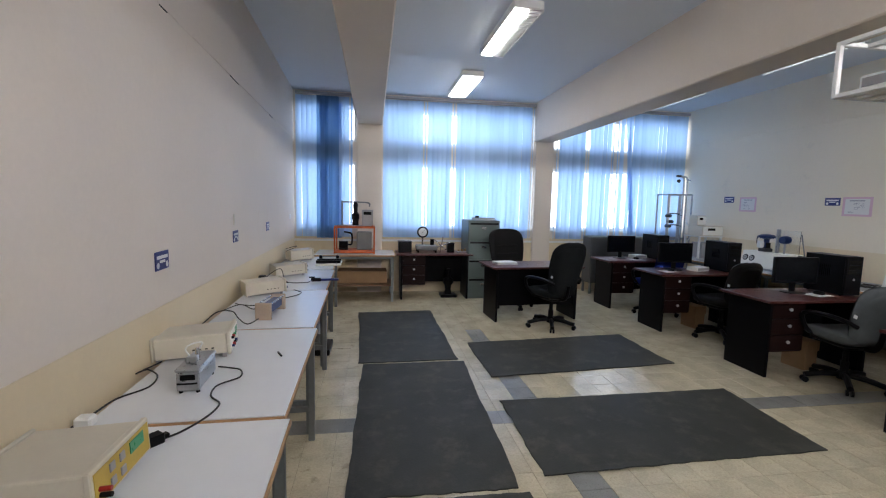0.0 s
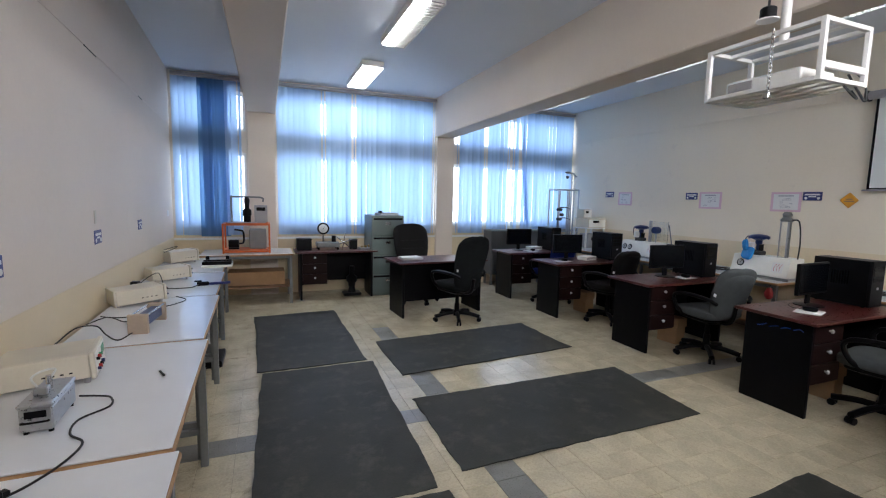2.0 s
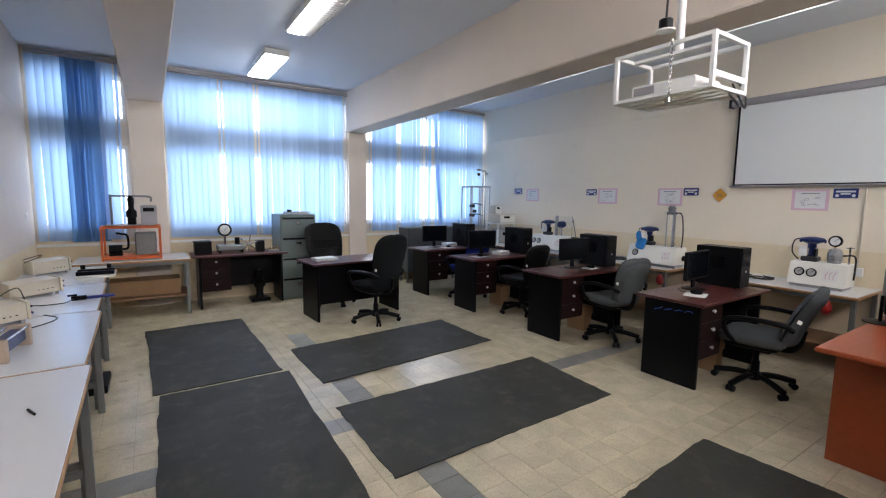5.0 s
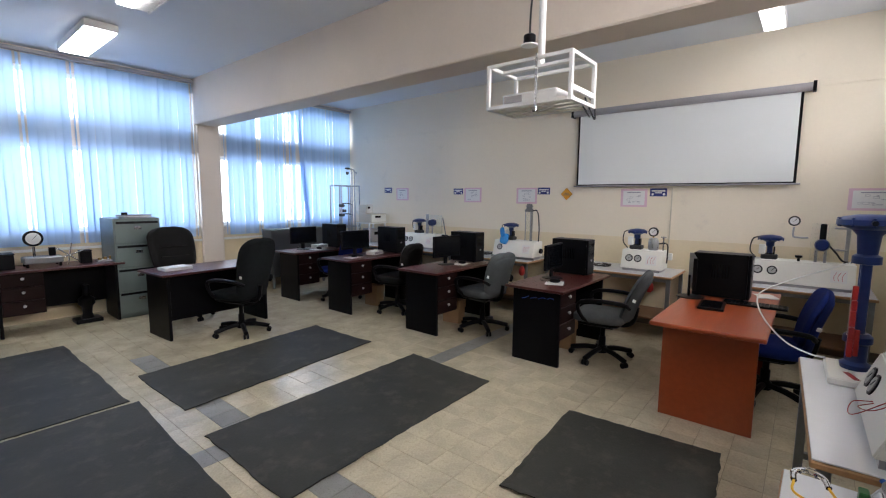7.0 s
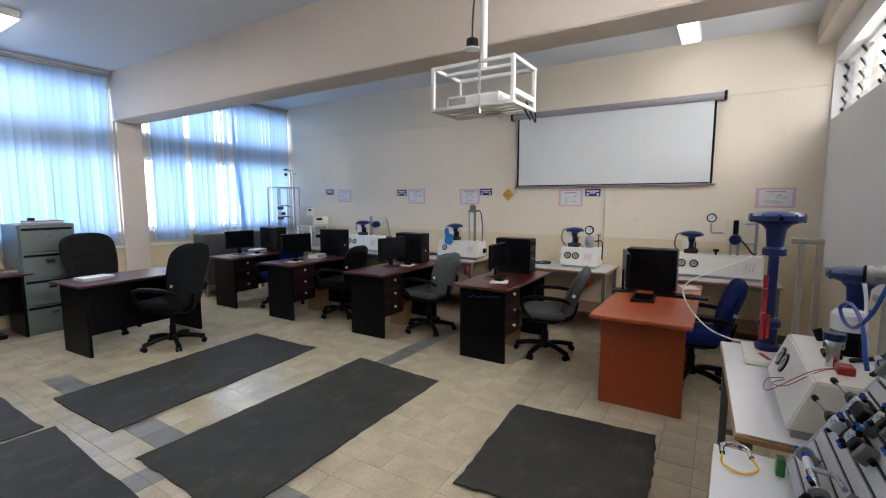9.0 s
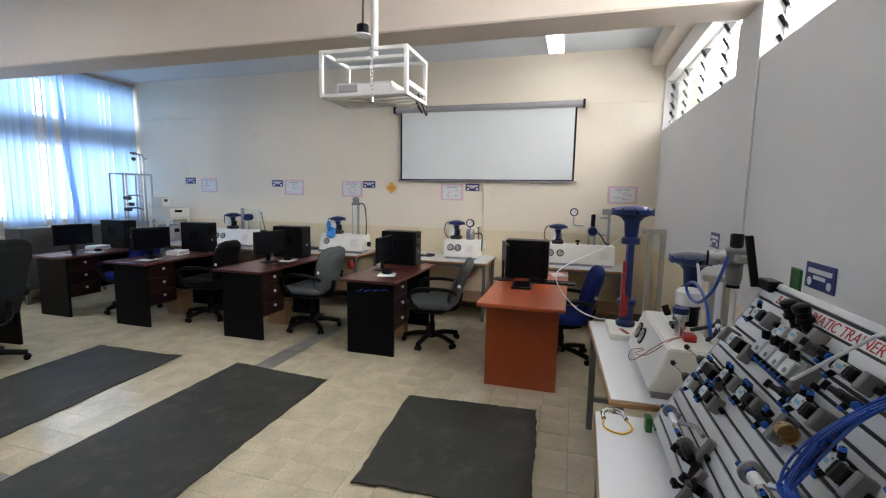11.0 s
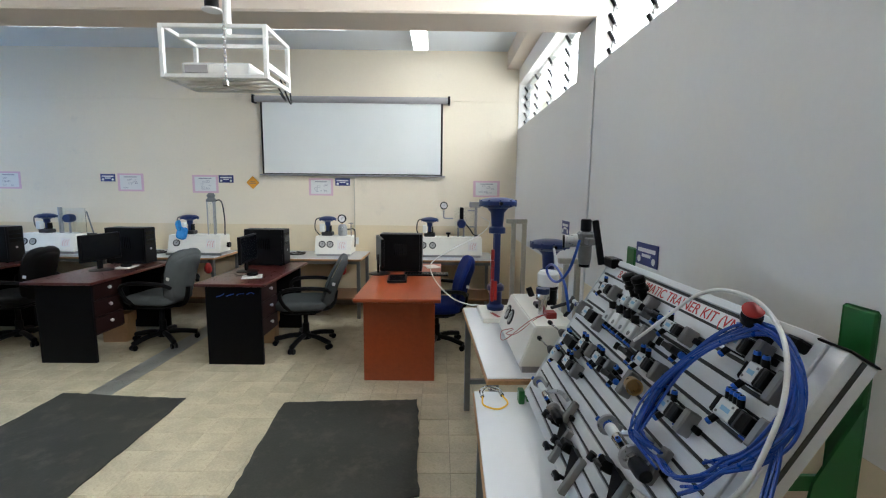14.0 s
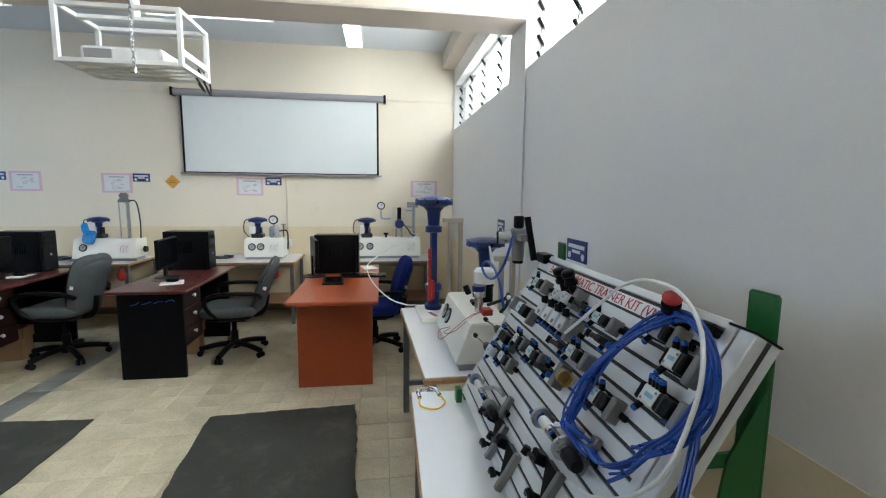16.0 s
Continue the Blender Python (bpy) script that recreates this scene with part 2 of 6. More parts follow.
def add_lathe(bm, profile, n=16, m=None):
    """Turned form: (radius, height) pairs round the z axis."""
    rings = []
    for r, z in profile:
        rings.append([bm.verts.new((m or Matrix()) @ Vector((r * math.cos(2 * math.pi * k / n), r * math.sin(2 * math.pi * k / n), z))) for k in range(n)])
    for a, b in zip(rings, rings[1:]):
        for k in range(n):
            bm.faces.new((a[k], a[(k + 1) % n], b[(k + 1) % n], b[k]))
    bm.faces.new(rings[0][::-1])
    bm.faces.new(rings[-1])
    return bm


def lathe(profile, n=16, m=None):
    return add_lathe(bmesh.new(), profile, n, m)


def smooth_path(pts, k=6):
    """Catmull-Rom through the points."""
    p = [Vector(q) for q in pts]
    p = [2 * p[0] - p[1]] + p + [2 * p[-1] - p[-2]]
    out = []
    for a, b, c, d in zip(p, p[1:], p[2:], p[3:]):
        for i in range(k):
            t = i / k
            out.append(0.5 * (2 * b + (c - a) * t + (2 * a - 5 * b + 4 * c - d) * t * t + (3 * b - a - 3 * c + d) * t ** 3))
    return out + [p[-2]]


def add_tube(bm, pts, r, n=8, k=6):
    path = smooth_path(pts, k) if k > 1 else [Vector(q) for q in pts]
    rings, side = [], None
    for i, q in enumerate(path):
        d = (path[min(i + 1, len(path) - 1)] - path[max(i - 1, 0)]).normalized()
        if side is None:
            side = d.orthogonal().normalized()
        side = (side - d * side.dot(d)).normalized()
        up = d.cross(side)
        rings.append([bm.verts.new(q + r * (math.cos(2 * math.pi * j / n) * side + math.sin(2 * math.pi * j / n) * up)) for j in range(n)])
    for a, b in zip(rings, rings[1:]):
        for j in range(n):
            bm.faces.new((a[j], a[(j + 1) % n], b[(j + 1) % n], b[j]))
    bm.faces.new(rings[0][::-1])
    bm.faces.new(rings[-1])
    return bm


def tube(pts, r, n=8, k=6):
    return add_tube(bmesh.new(), pts, r, n, k)


def cushion(w, d, h, e=0.35, bend=0.0, m=None, nu=28, nv=12, taper=0.0):
    """Superellipsoid pad, w by d by h; bend curves it towards +z at its sides."""
    bm = bmesh.new()
    sp = lambda c, p: math.copysign(abs(c) ** p, c)
    rings = []
    for j in range(1, nv):
        ph = -math.pi / 2 + math.pi * j / nv
        ring = []
        for i in range(nu):
            th = 2 * math.pi * i / nu
            x, y = sp(math.cos(ph), 0.5) * sp(math.cos(th), e) * w / 2, sp(math.cos(ph), 0.5) * sp(math.sin(th), e) * d / 2
            x *= 1 - taper * (y / d + 0.5)
            ring.append(bm.verts.new((m or Matrix()) @ Vector((x, y, sp(math.sin(ph), 0.6) * h / 2 + bend * (2 * x / w) ** 2))))
        rings.append(ring)
    for a, b in zip(rings, rings[1:]):
        for i in range(nu):
            bm.faces.new((a[i], a[(i + 1) % nu], b[(i + 1) % nu], b[i]))
    bm.faces.new(rings[0][::-1])
    bm.faces.new(rings[-1])
    return bm


def slab(points, z0, z1):
    """Upright prism over a plan outline."""
    bm = bmesh.new()
    lo, hi = [bm.verts.new((x, y, z0)) for x, y in points], [bm.verts.new((x, y, z1)) for x, y in points]
    n = len(points)
    for k in range(n):
        bm.faces.new((lo[k], lo[(k + 1) % n], hi[(k + 1) % n], hi[k]))
    bm.faces.new(lo[::-1])
    bm.faces.new(hi)
    return bm


def setting(name, bm, material, label, category):
    return tagged(part(name, bm, material), label, category, kind="structure")

# ---- the room ----
X1, Y0, Y1, TOP = 6.02, 0.28, 8.72, 3.42


def west(y):
    return -0.905 - 0.041 * y


setting("floor_bed", box(-1.7, -0.2, -0.1, 6.4, 9.2, -0.004), M_GROUT, "grey mortar bed under the floor tiles", "floor")
setting("ceiling", box(-1.7, -0.2, TOP, 6.4, 9.2, TOP + 0.15), M_CEIL, "pale painted concrete ceiling slab", "ceiling")
setting("wall_west", slab([(west(-0.2), -0.2), (west(9.2), 9.2), (west(9.2) - 0.2, 9.2), (west(-0.2) - 0.2, -0.2)], 0, 2.62), M_WALL, "plain painted plaster wall behind the benches", "wall")
setting("wall_beam_west", slab([(west(-0.2) + 0.003, -0.2), (west(9.2) + 0.003, 9.2), (west(9.2) - 0.2, 9.2), (west(-0.2) - 0.2, -0.2)], 2.62, TOP), M_WALL, "painted concrete edge beam above the wall", "beam")
setting("wall_east", box(X1, -0.2, 0, X1 + 0.2, 9.2, 2.78), M_WALLE, "cream painted wall with posters and screen", "wall")
setting("wall_beam_east", box(X1 - 0.01, -0.2, 2.78, X1 + 0.2, 9.2, TOP), M_WALLE, "painted concrete edge beam above the wall", "beam")


def pierced(x0, x1, z0, z1, holes, y0, y1):
    """A wall along x with openings (x0, z0, x1, z1)."""
    bm = bmesh.new()
    xs = sorted({x0, x1, *(h[0] for h in holes), *(h[2] for h in holes)})
    for a, b in zip(xs, xs[1:]):
        z = z0
        for h in sorted((h for h in holes if h[0] <= a + 1e-6 and h[2] >= b - 1e-6), key=lambda h: h[1]):
            if h[1] > z:
                add_box(bm, a, y0, z, b, y1, h[1])
            z = h[3]
        if z < z1:
            add_box(bm, a, y0, z, b, y1, z1)
    bmesh.ops.remove_doubles(bm, verts=bm.verts, dist=1e-5)
    return bm


BAYS = ((-1.2, -0.22), (0.24, 2.96), (3.34, X1 - 0.03))
setting("wall_north", pierced(-1.7, X1, 0, TOP, [(a, z0, b, z1) for a, b in BAYS for z0, z1 in ((1.14, 2.27), (2.6, 3.2))], Y1, Y1 + 0.22), M_WALL, "painted window wall with two rows of openings", "wall")
LOUVRES = ((0.1, 2.98), (3.36, X1 - 0.04))
setting("wall_south", pierced(-1.7, X1, 0, TOP, [(a, 2.42, b, 3.0) for a, b in LOUVRES], Y0 - 0.2, Y0), M_WALLB, "pale painted wall with high louvre windows", "wall")
setting("ring_beam_south", box(3.29, Y0, 3.2, X1 - 0.01, Y0 + 0.16, TOP), M_BEAM, "painted ring beam over the louvre windows", "beam")
setting("beam_1", box(-0.2, Y0, 2.9, 0.22, Y1, TOP + 0.01, 0.012), M_BEAM, "painted concrete ceiling beam", "beam")
setting("beam_2", box(2.95, Y0, 2.732, 3.29, Y1, TOP + 0.01, 0.012), M_BEAM, "deep painted concrete ceiling beam", "beam")
setting("column_1", box(-0.2, Y1 - 0.06, 0, 0.22, Y1, 2.9, 0.01), M_WALL, "painted column between two windows", "column")
setting("column_2", box(2.98, Y1 - 0.06, 0, 3.32, Y1, 2.732, 0.01), M_WALL, "painted column between two windows", "column")
setting("column_3", box(2.97, Y0, 0, 3.36, Y0 + 0.012, 2.732, 0.004), M_WALLB, "flush painted column in the louvre wall", "column")

# cream dado along the walls
bm = bmesh.new()
for y0, y1, h0, h1 in ((Y0, 2.6, 1.06, 1.03), (2.6, 8.72, 1.03, 0.95)):
    vs = [bm.verts.new((west(y) + d, y, z)) for d in (0.004, -0.05) for y, z in ((y0, 0), (y1, 0), (y1, h1), (y0, h0))]
    for f in ((0, 1, 2, 3), (7, 6, 5, 4), (0, 4, 5, 1), (1, 5, 6, 2), (2, 6, 7, 3), (3, 7, 4, 0)):
        bm.faces.new([vs[k] for k in f])
setting("dado_west", bm, M_DADO, "cream painted dado with a soft upper edge", "dado")
setting("dado_east", box(X1 - 0.004, Y0, 0, X1 + 0.05, Y1, 1.12), M_DADOE, "cream painted dado", "dado")
setting("dado_north", box(west(Y1), Y1 - 0.004, 0, X1, Y1 + 0.05, 0.98), M_DADO, "cream painted dado under the windows", "dado")
setting("dado_south", box(west(Y0), Y0 - 0.05, 0, X1, Y0 + 0.004, 0.96), M_DADOE, "cream painted dado", "dado")
bm = bmesh.new()
add_box(bm, X1 - 0.016, Y0, 0, X1 - 0.004, Y1, 0.1, 0.003)
setting("baseboard", bm, mat("skirting_tile", (0.16, 0.13, 0.1), 0.4), "dark tiled skirting along the wall", "baseboard")

t = thing("joint_crack", Matrix(), "dark chipped gaps along the plaster joint", "crack", "", "structure")
for y, l in ((3.5, 0.1), (4.86, 0.28), (6.6, 0.2)):
    part("chip", box(-0.003, 0, -0.004, 0.003, l, 0.004, 0.002, pose(west(y) + 0.002, y, 2.615, -1, 0, 2.35)), M_BLACK, t)

# windows behind the blinds
for k, (a, b) in enumerate(BAYS):
    w = thing("window_%d" % (k + 1), Matrix.Translation((0, 0, 0)), "white steel window behind vertical blinds", "window", "windows behind blinds", "structure")
    n = max(2, round((b - a) / 0.55))
    for z0, z1 in ((1.14, 2.27), (2.6, 3.2)):
        bm = bmesh.new()
        add_box(bm, a, Y1 + 0.08, z0, b, Y1 + 0.13, z0 + 0.05)
        add_box(bm, a, Y1 + 0.08, z1 - 0.05, b, Y1 + 0.13, z1)
        for i in range(n + 1):
            x = a + (b - a - 0.04) * i / n
            add_box(bm, x, Y1 + 0.085, z0 + 0.05, x + 0.04, Y1 + 0.125, z1 - 0.05)
        part("window_frame", bm, M_FRAME, w)
    part("window_sill", box(a, Y1 - 0.02, 1.11, b, Y1 + 0.08, 1.143, 0.004), M_FRAME, w)

# high louvre windows
blade = box(-0.5, -0.055, -0.003, 0.5, 0.055, 0.003)
blade_mesh = bpy.data.meshes.new("louvre_blade")
blade.to_mesh(blade_mesh)
blade.free()
blade_mesh.materials.append(M_GLASS)
for k, (a, b) in enumerate(LOUVRES):
    w = thing("window_%d" % (k + 4), Matrix.Translation((0, 0, 0)), "high louvre window with tilted glass blades", "window", "high louvre windows", "structure")
    part("window_frame", add_box(box(a, Y0 - 0.15, 2.42, b, Y0 - 0.11, 2.44), a, Y0 - 0.15, 2.975, b, Y0 - 0.11, 3.0), M_FRAME, w)
    n = round((b - a) / 0.62)
    for i in range(n + 1):
        x = a + 0.015 + (b - a - 0.03) * i / n
        part("louvre_post", box(x - 0.012, Y0 - 0.15, 2.44, x + 0.012, Y0 - 0.10, 2.975), M_STEEL, w)
        for j in range(5):
            z = 2.49 + 0.108 * j
            bm = box(-0.016, -0.05, -0.012, 0.016, 0.05, 0.012, 0.003, Matrix.Translation((x, Y0 - 0.10, z)) @ Matrix.Rotation(radians(58), 4, "X"))
            part("blade_clip", bm, M_BLACK, w)
            if i < n:
                ob = new("glass_blade", blade_mesh)
                ob.parent, ob.visible_shadow = w, False
                ob.matrix_basis = pose(x + (b - a - 0.03) / n / 2, Y0 - 0.10, z, 58, 0, 0) @ Matrix.Diagonal(((b - a) / n - 0.06, 1, 1, 1))

setting("backdrop_north", box(-3, 9.6, -1, 8, 9.62, 5), glow("hazy_bright_sky", (0.95, 0.98, 1.0), 1.6), "hazy overexposed daylight outside the windows", "backdrop")
setting("backdrop_south", box(-3, -0.9, 1.5, 8, -0.88, 5), bpy.data.materials["hazy_bright_sky"], "hazy overexposed daylight outside the louvres", "backdrop")
# outside ground
setting("ground", box(-60, -60, -1.4, 60, 60, -1.2), mat("pale_outside_paving", (0.45, 0.43, 0.4), 0.9, scale=0.3), "pale paving outside the building", "ground")

# ---- vertical blinds ----
def slat_mesh(width, z0, z1, name):
    bm = bmesh.new()
    cols = []
    for i in range(5):
        u = (i / 4 - 0.5) * width
        cols.append([bm.verts.new((u, 0.008 * (1 - (2 * u / width) ** 2), z0 + (z1 - z0) * j / 6)) for j in range(7)])
    for a, b in zip(cols, cols[1:]):
        for j in range(6):
            bm.faces.new((a[j], b[j], b[j + 1], a[j + 1]))
    me = bpy.data.meshes.new(name)
    bm.to_mesh(me)
    bm.free()
    me.shade_smooth()
    return me


SLAT, SLAT_D = slat_mesh(0.092, 0.98, 3.33, "slat"), slat_mesh(0.098, 0.96, 3.33, "slat")
SLAT.materials.append(M_BLIND)
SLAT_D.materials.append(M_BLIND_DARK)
rng = random.Random(5)


def blind(x0, x1, gaps, dense=(), label="pale blue fabric vertical blind, partly open", leaning=()):
    w = thing("vertical_blind", Matrix.Translation((x0, 8.655, 0)), label, "blind", "blinds on the window wall")
    bm = box(0, -0.03, 3.34, x1 - x0, 0.03, 3.385, 0.006)
    part("head_rail", bm, M_HOUSING, w)
    x = 0.045
    while x < x1 - x0 - 0.03:
        gap = any(a < x0 + x < b for a, b in gaps)
        # slats within a dense range stand closer and take the darker blue
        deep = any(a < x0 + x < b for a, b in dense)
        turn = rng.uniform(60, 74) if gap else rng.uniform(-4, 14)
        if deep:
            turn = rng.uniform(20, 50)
        lean = 0
        for a, b, deg in leaning:
            if a < x0 + x < b:
                lean = deg
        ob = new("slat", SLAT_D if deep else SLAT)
        ob.parent = w
        ob.matrix_basis = Matrix.Translation((x, rng.uniform(-0.004, 0.004), 3.33)) @ Matrix.Rotation(radians(lean + rng.uniform(-0.25, 0.25)), 4, "Y") @ Matrix.Rotation(radians(turn), 4, "Z") @ Matrix.Translation((0, 0, -3.33))
        x += 0.045 if deep else rng.uniform(0.082, 0.088)
    return w


blind(-1.21, -0.22, ((-0.36, -0.22), (-1.16, -1.1)), ((-0.9, -0.5),), "vertical blind with bunched slats in a darker blue")
blind(0.23, 2.97, ((0.9, 0.97), (1.42, 1.54), (2.9, 2.97)))
blind(3.34, 6.0, ((3.3, 3.44), (3.92, 4.0), (4.42, 4.62)), (), "pale blue fabric vertical blind with a crooked slat", ((4.68, 4.8, -5),))


# ---- tables and desks ----
def lab_table(m, w, d, h=0.76, label="white laminate lab table on grey steel legs", shelf=False):
    t = thing("lab_table", m, label, "table", "white lab tables")
    part("tabletop", box(0.009, 0.005, h - 0.007, w - 0.009, d - 0.005, h, 0.002), M_LAM, t)
    part("edge_board", box(0, 0, h - 0.032, w, d, h - 0.0085, 0.004), M_EDGE, t, "raw wooden edge under the laminate")
    for x in (0.04, w - 0.04):
        for y in (0.04, d - 0.04):
            part("leg", box(x - 0.02, y - 0.02, 0, x + 0.02, y + 0.02, h - 0.033, 0.003), M_STEEL, t)
        part("side_rail", box(x - 0.014, 0.06, 0.2, x + 0.014, d - 0.06, 0.235, 0.002), M_STEEL, t)
    for y in (0.04, d - 0.04):
        part("apron", box(0.06, y - 0.012, h - 0.072, w - 0.06, y + 0.012, h - 0.033, 0.002), M_STEEL, t)
    if shelf:
        part("shelf", box(0.03, 0.1, 0.236, w - 0.03, d - 0.04, 0.26, 0.003), M_SHELF, t, "brown board shelf")
    return t


# benches along the west wall, turned to run along x in their own frame
for y0, y1 in ((0.95, 1.31), (1.33, 2.55), (2.565, 3.8), (3.815, 5.07), (5.085, 6.33), (6.345, 7.62)):
    lab_table(pose(west(y0) + 0.755, y0, 0, 0, 0, 90 + 1.2), y1 - y0, 0.72)
lab_table(pose(-0.84, 7.86, 0), 1.26, 0.74, label="white laminate lab table with a brown shelf under it", shelf=True)
# tables along the screen wall and the louvre wall
for y in (6.72, 5.39, 4.06, 2.27):
    lab_table(pose(6.0, y, 0, 0, 0, 90), 1.28, 0.72, label="white lab table with a brown shelf by the wall", shelf=True)
lab_table(pose(6.0, 0.62, 0, 0, 0, 90), 1.3, 0.72, label="white lab table with a brown shelf by the wall", shelf=True)
lab_table(pose(1.817, 0.347, 0, 0, 0, 2.3), 1.236, 0.74)
lab_table(pose(0.386, 0.444, 0, 0, 0, -1.3), 1.27, 0.74)


def pc_desk(m, w=1.28, d=0.62, drawers="left", label="mahogany computer desk with black side panels"):
    """Origin at the front left floor corner under the top; the sitter is at -y."""
    t = thing("computer_desk", m, label, "desk", "mahogany desks")
    part("desktop", box(0, 0, 0.735, w, d, 0.76, 0.006, seg=2), M_MAHOG, t)
    for x in (0.07, w - 0.1):
        part("side_panel", box(x, 0.06, 0, x + 0.03, d - 0.06, 0.735, 0.002), M_BLACKWOOD, t)
    part("modesty_panel", box(0.1, d - 0.12, 0.22, w - 0.1, d - 0.1, 0.735), M_BLACKWOOD, t)
    x0, x1 = (0.1, 0.48) if drawers == "left" else (w - 0.48, w - 0.1)
    ped = part("pedestal", box(x0, 0.09, 0.24, x1, d - 0.13, 0.735), M_DARKWOOD, t)
    for i in range(3):
        z = 0.255 + i * 0.16
        dr = part("drawer", box(x0 + 0.008, 0.068, z, x1 - 0.008, 0.089, z + 0.15, 0.003), M_DARKWOOD, t)
        part("knob", lathe([(0.007, 0), (0.007, 0.012), (0.017, 0.016), (0.014, 0.027)], 10, pose((x0 + x1) / 2, 0.068, z + 0.09, 90, 0, 0)), M_BODY, dr, "chrome knob", True)
    return t


for x, y in ((3.73, 2.84), (3.73, 4.36), (3.69, 5.88), (3.69, 7.15)):
    pc_desk(pose(x, y, 0))
marked = bpy.data.objects["computer_desk"]
for k in range(4):
    part("chalk_mark", tube([(0.069, 0.12 + 0.09 * k, 0.66), (0.0685, 0.15 + 0.09 * k, 0.672 - 0.01 * k), (0.069, 0.19 + 0.09 * k, 0.655 - 0.008 * k)], 0.004, 6), M_TUBE, marked, "faint blue chalk mark")
pc_desk(pose(2.95, 7.22, 0, 0, 0, 183.5), 1.34, 0.66, label="mahogany desk with papers and two chairs")
pc_desk(pose(0.45, 7.96, 0), 1.27, 0.62, label="mahogany desk with drawers under the window")

od = thing("office_desk", pose(3.24, 1.29, 0), "bright cherry laminate office desk", "desk")
part("desktop", box(0, 0, 0.73, 1.75, 0.68, 0.76, 0.008, seg=2), M_ORANGE, od)
part("front_panel", box(0.24, 0.05, 0, 0.27, 0.64, 0.73, 0.002), M_ORANGE, od)
part("side_panel", box(1.5, 0.05, 0, 1.53, 0.64, 0.73, 0.002), M_ORANGE, od)
part("back_panel", box(0.27, 0.55, 0.2, 1.5, 0.57, 0.73), M_ORANGE, od)
part("cable_cover", box(0.2, 0.2, 0.722, 0.24, 0.5, 0.73, 0.002), M_EDGE, od)


# ---- rubber mats ----
def rubber_mat(corners, seed, label):
    r = random.Random(seed)
    bm = bmesh.new()
    a, b, c, d = (Vector((*p, 0)) for p in corners)
    nx, ny = 26, 18
    grid = []
    for j in range(ny + 1):
        row = []
        for i in range(nx + 1):
            u, v = i / nx, j / ny
            p = (a * (1 - u) + b * u) * (1 - v) + (d * (1 - u) + c * u) * v
            edge = 1 if i in (0, nx) or j in (0, ny) else 0
            n = noise.noise(Vector((p.x * 1.6 + seed, p.y * 1.6, seed)))
            if edge:
                p += Vector((r.uniform(-1, 1), r.uniform(-1, 1), 0)) * 0.006 + Vector((n, -n, 0)) * 0.02
            row.append(bm.verts.new((p.x, p.y, 0.012 + 0.004 * n + (max(0, n) * 0.016 if edge else 0))))
        grid.append(row)
    for j in range(ny):
        for i in range(nx):
            bm.faces.new((grid[j][i], grid[j][i + 1], grid[j + 1][i + 1], grid[j + 1][i]))
    bmesh.ops.recalc_face_normals(bm, faces=bm.faces)
    bmesh.ops.solidify(bm, geom=bm.faces[:], thickness=0.008)
    low = min(v.co.z for v in bm.verts)
    for v in bm.verts:
        v.co.z -= low - 0.001
    return tagged(part("rubber_mat", bm, M_MAT), label, "mat", "black rubber mats on the floor")


rubber_mat(((-0.05, 5.14), (0.95, 5.16), (0.90, 7.19), (-0.12, 7.17)), 1, "worn black rubber mat lying on the tiles")
rubber_mat(((-0.07, 3.1), (0.91, 3.08), (1.0, 5.11), (-0.01, 5.1)), 2, "worn black rubber mat with scuffed middle")
rubber_mat(((1.17, 4.67), (3.15, 4.83), (3.13, 5.85), (1.15, 5.68)), 3, "black rubber mat with a wavy edge")
rubber_mat(((1.1, 3.18), (3.12, 3.22), (3.17, 4.2), (1.115, 4.18)), 4, "black rubber mat with a torn edge")
rubber_mat(((1.93, 2.38), (2.04, 1.39), (3.125, 1.46), (3.055, 2.45)), 5, "ribbed black rubber mat beside the desk")
rubber_mat(((0.0, 1.0), (0.98, 1.0), (0.96, 3.04), (-0.02, 3.06)), 6, "worn black rubber mat lying on the tiles")


# ---- screen and cage ----
ps = thing("projection_screen", pose(X1, 0, 0), "white pull-down projection screen with black border", "screen")
part("housing", cyl((-0.06, 1.22, 2.775), (-0.06, 3.76, 2.775), 0.045, n=16), M_HOUSING, ps, "", True)
for y in (1.19, 3.76):
    part("end_cap", box(-0.11, y, 2.725, -0.005, y + 0.03, 2.825, 0.004), M_BLACK, ps)
part("black_border", box(-0.063, 1.285, 1.80, -0.059, 3.695, 2.735), M_BLACK, ps)
part("cloth", box(-0.067, 1.31, 1.814, -0.0635, 3.67, 2.74), M_SCREENCLOTH, ps)
part("bottom_bar", cyl((-0.062, 1.25, 1.79), (-0.062, 3.73, 1.79), 0.0095), M_HOUSING, ps, "", True)


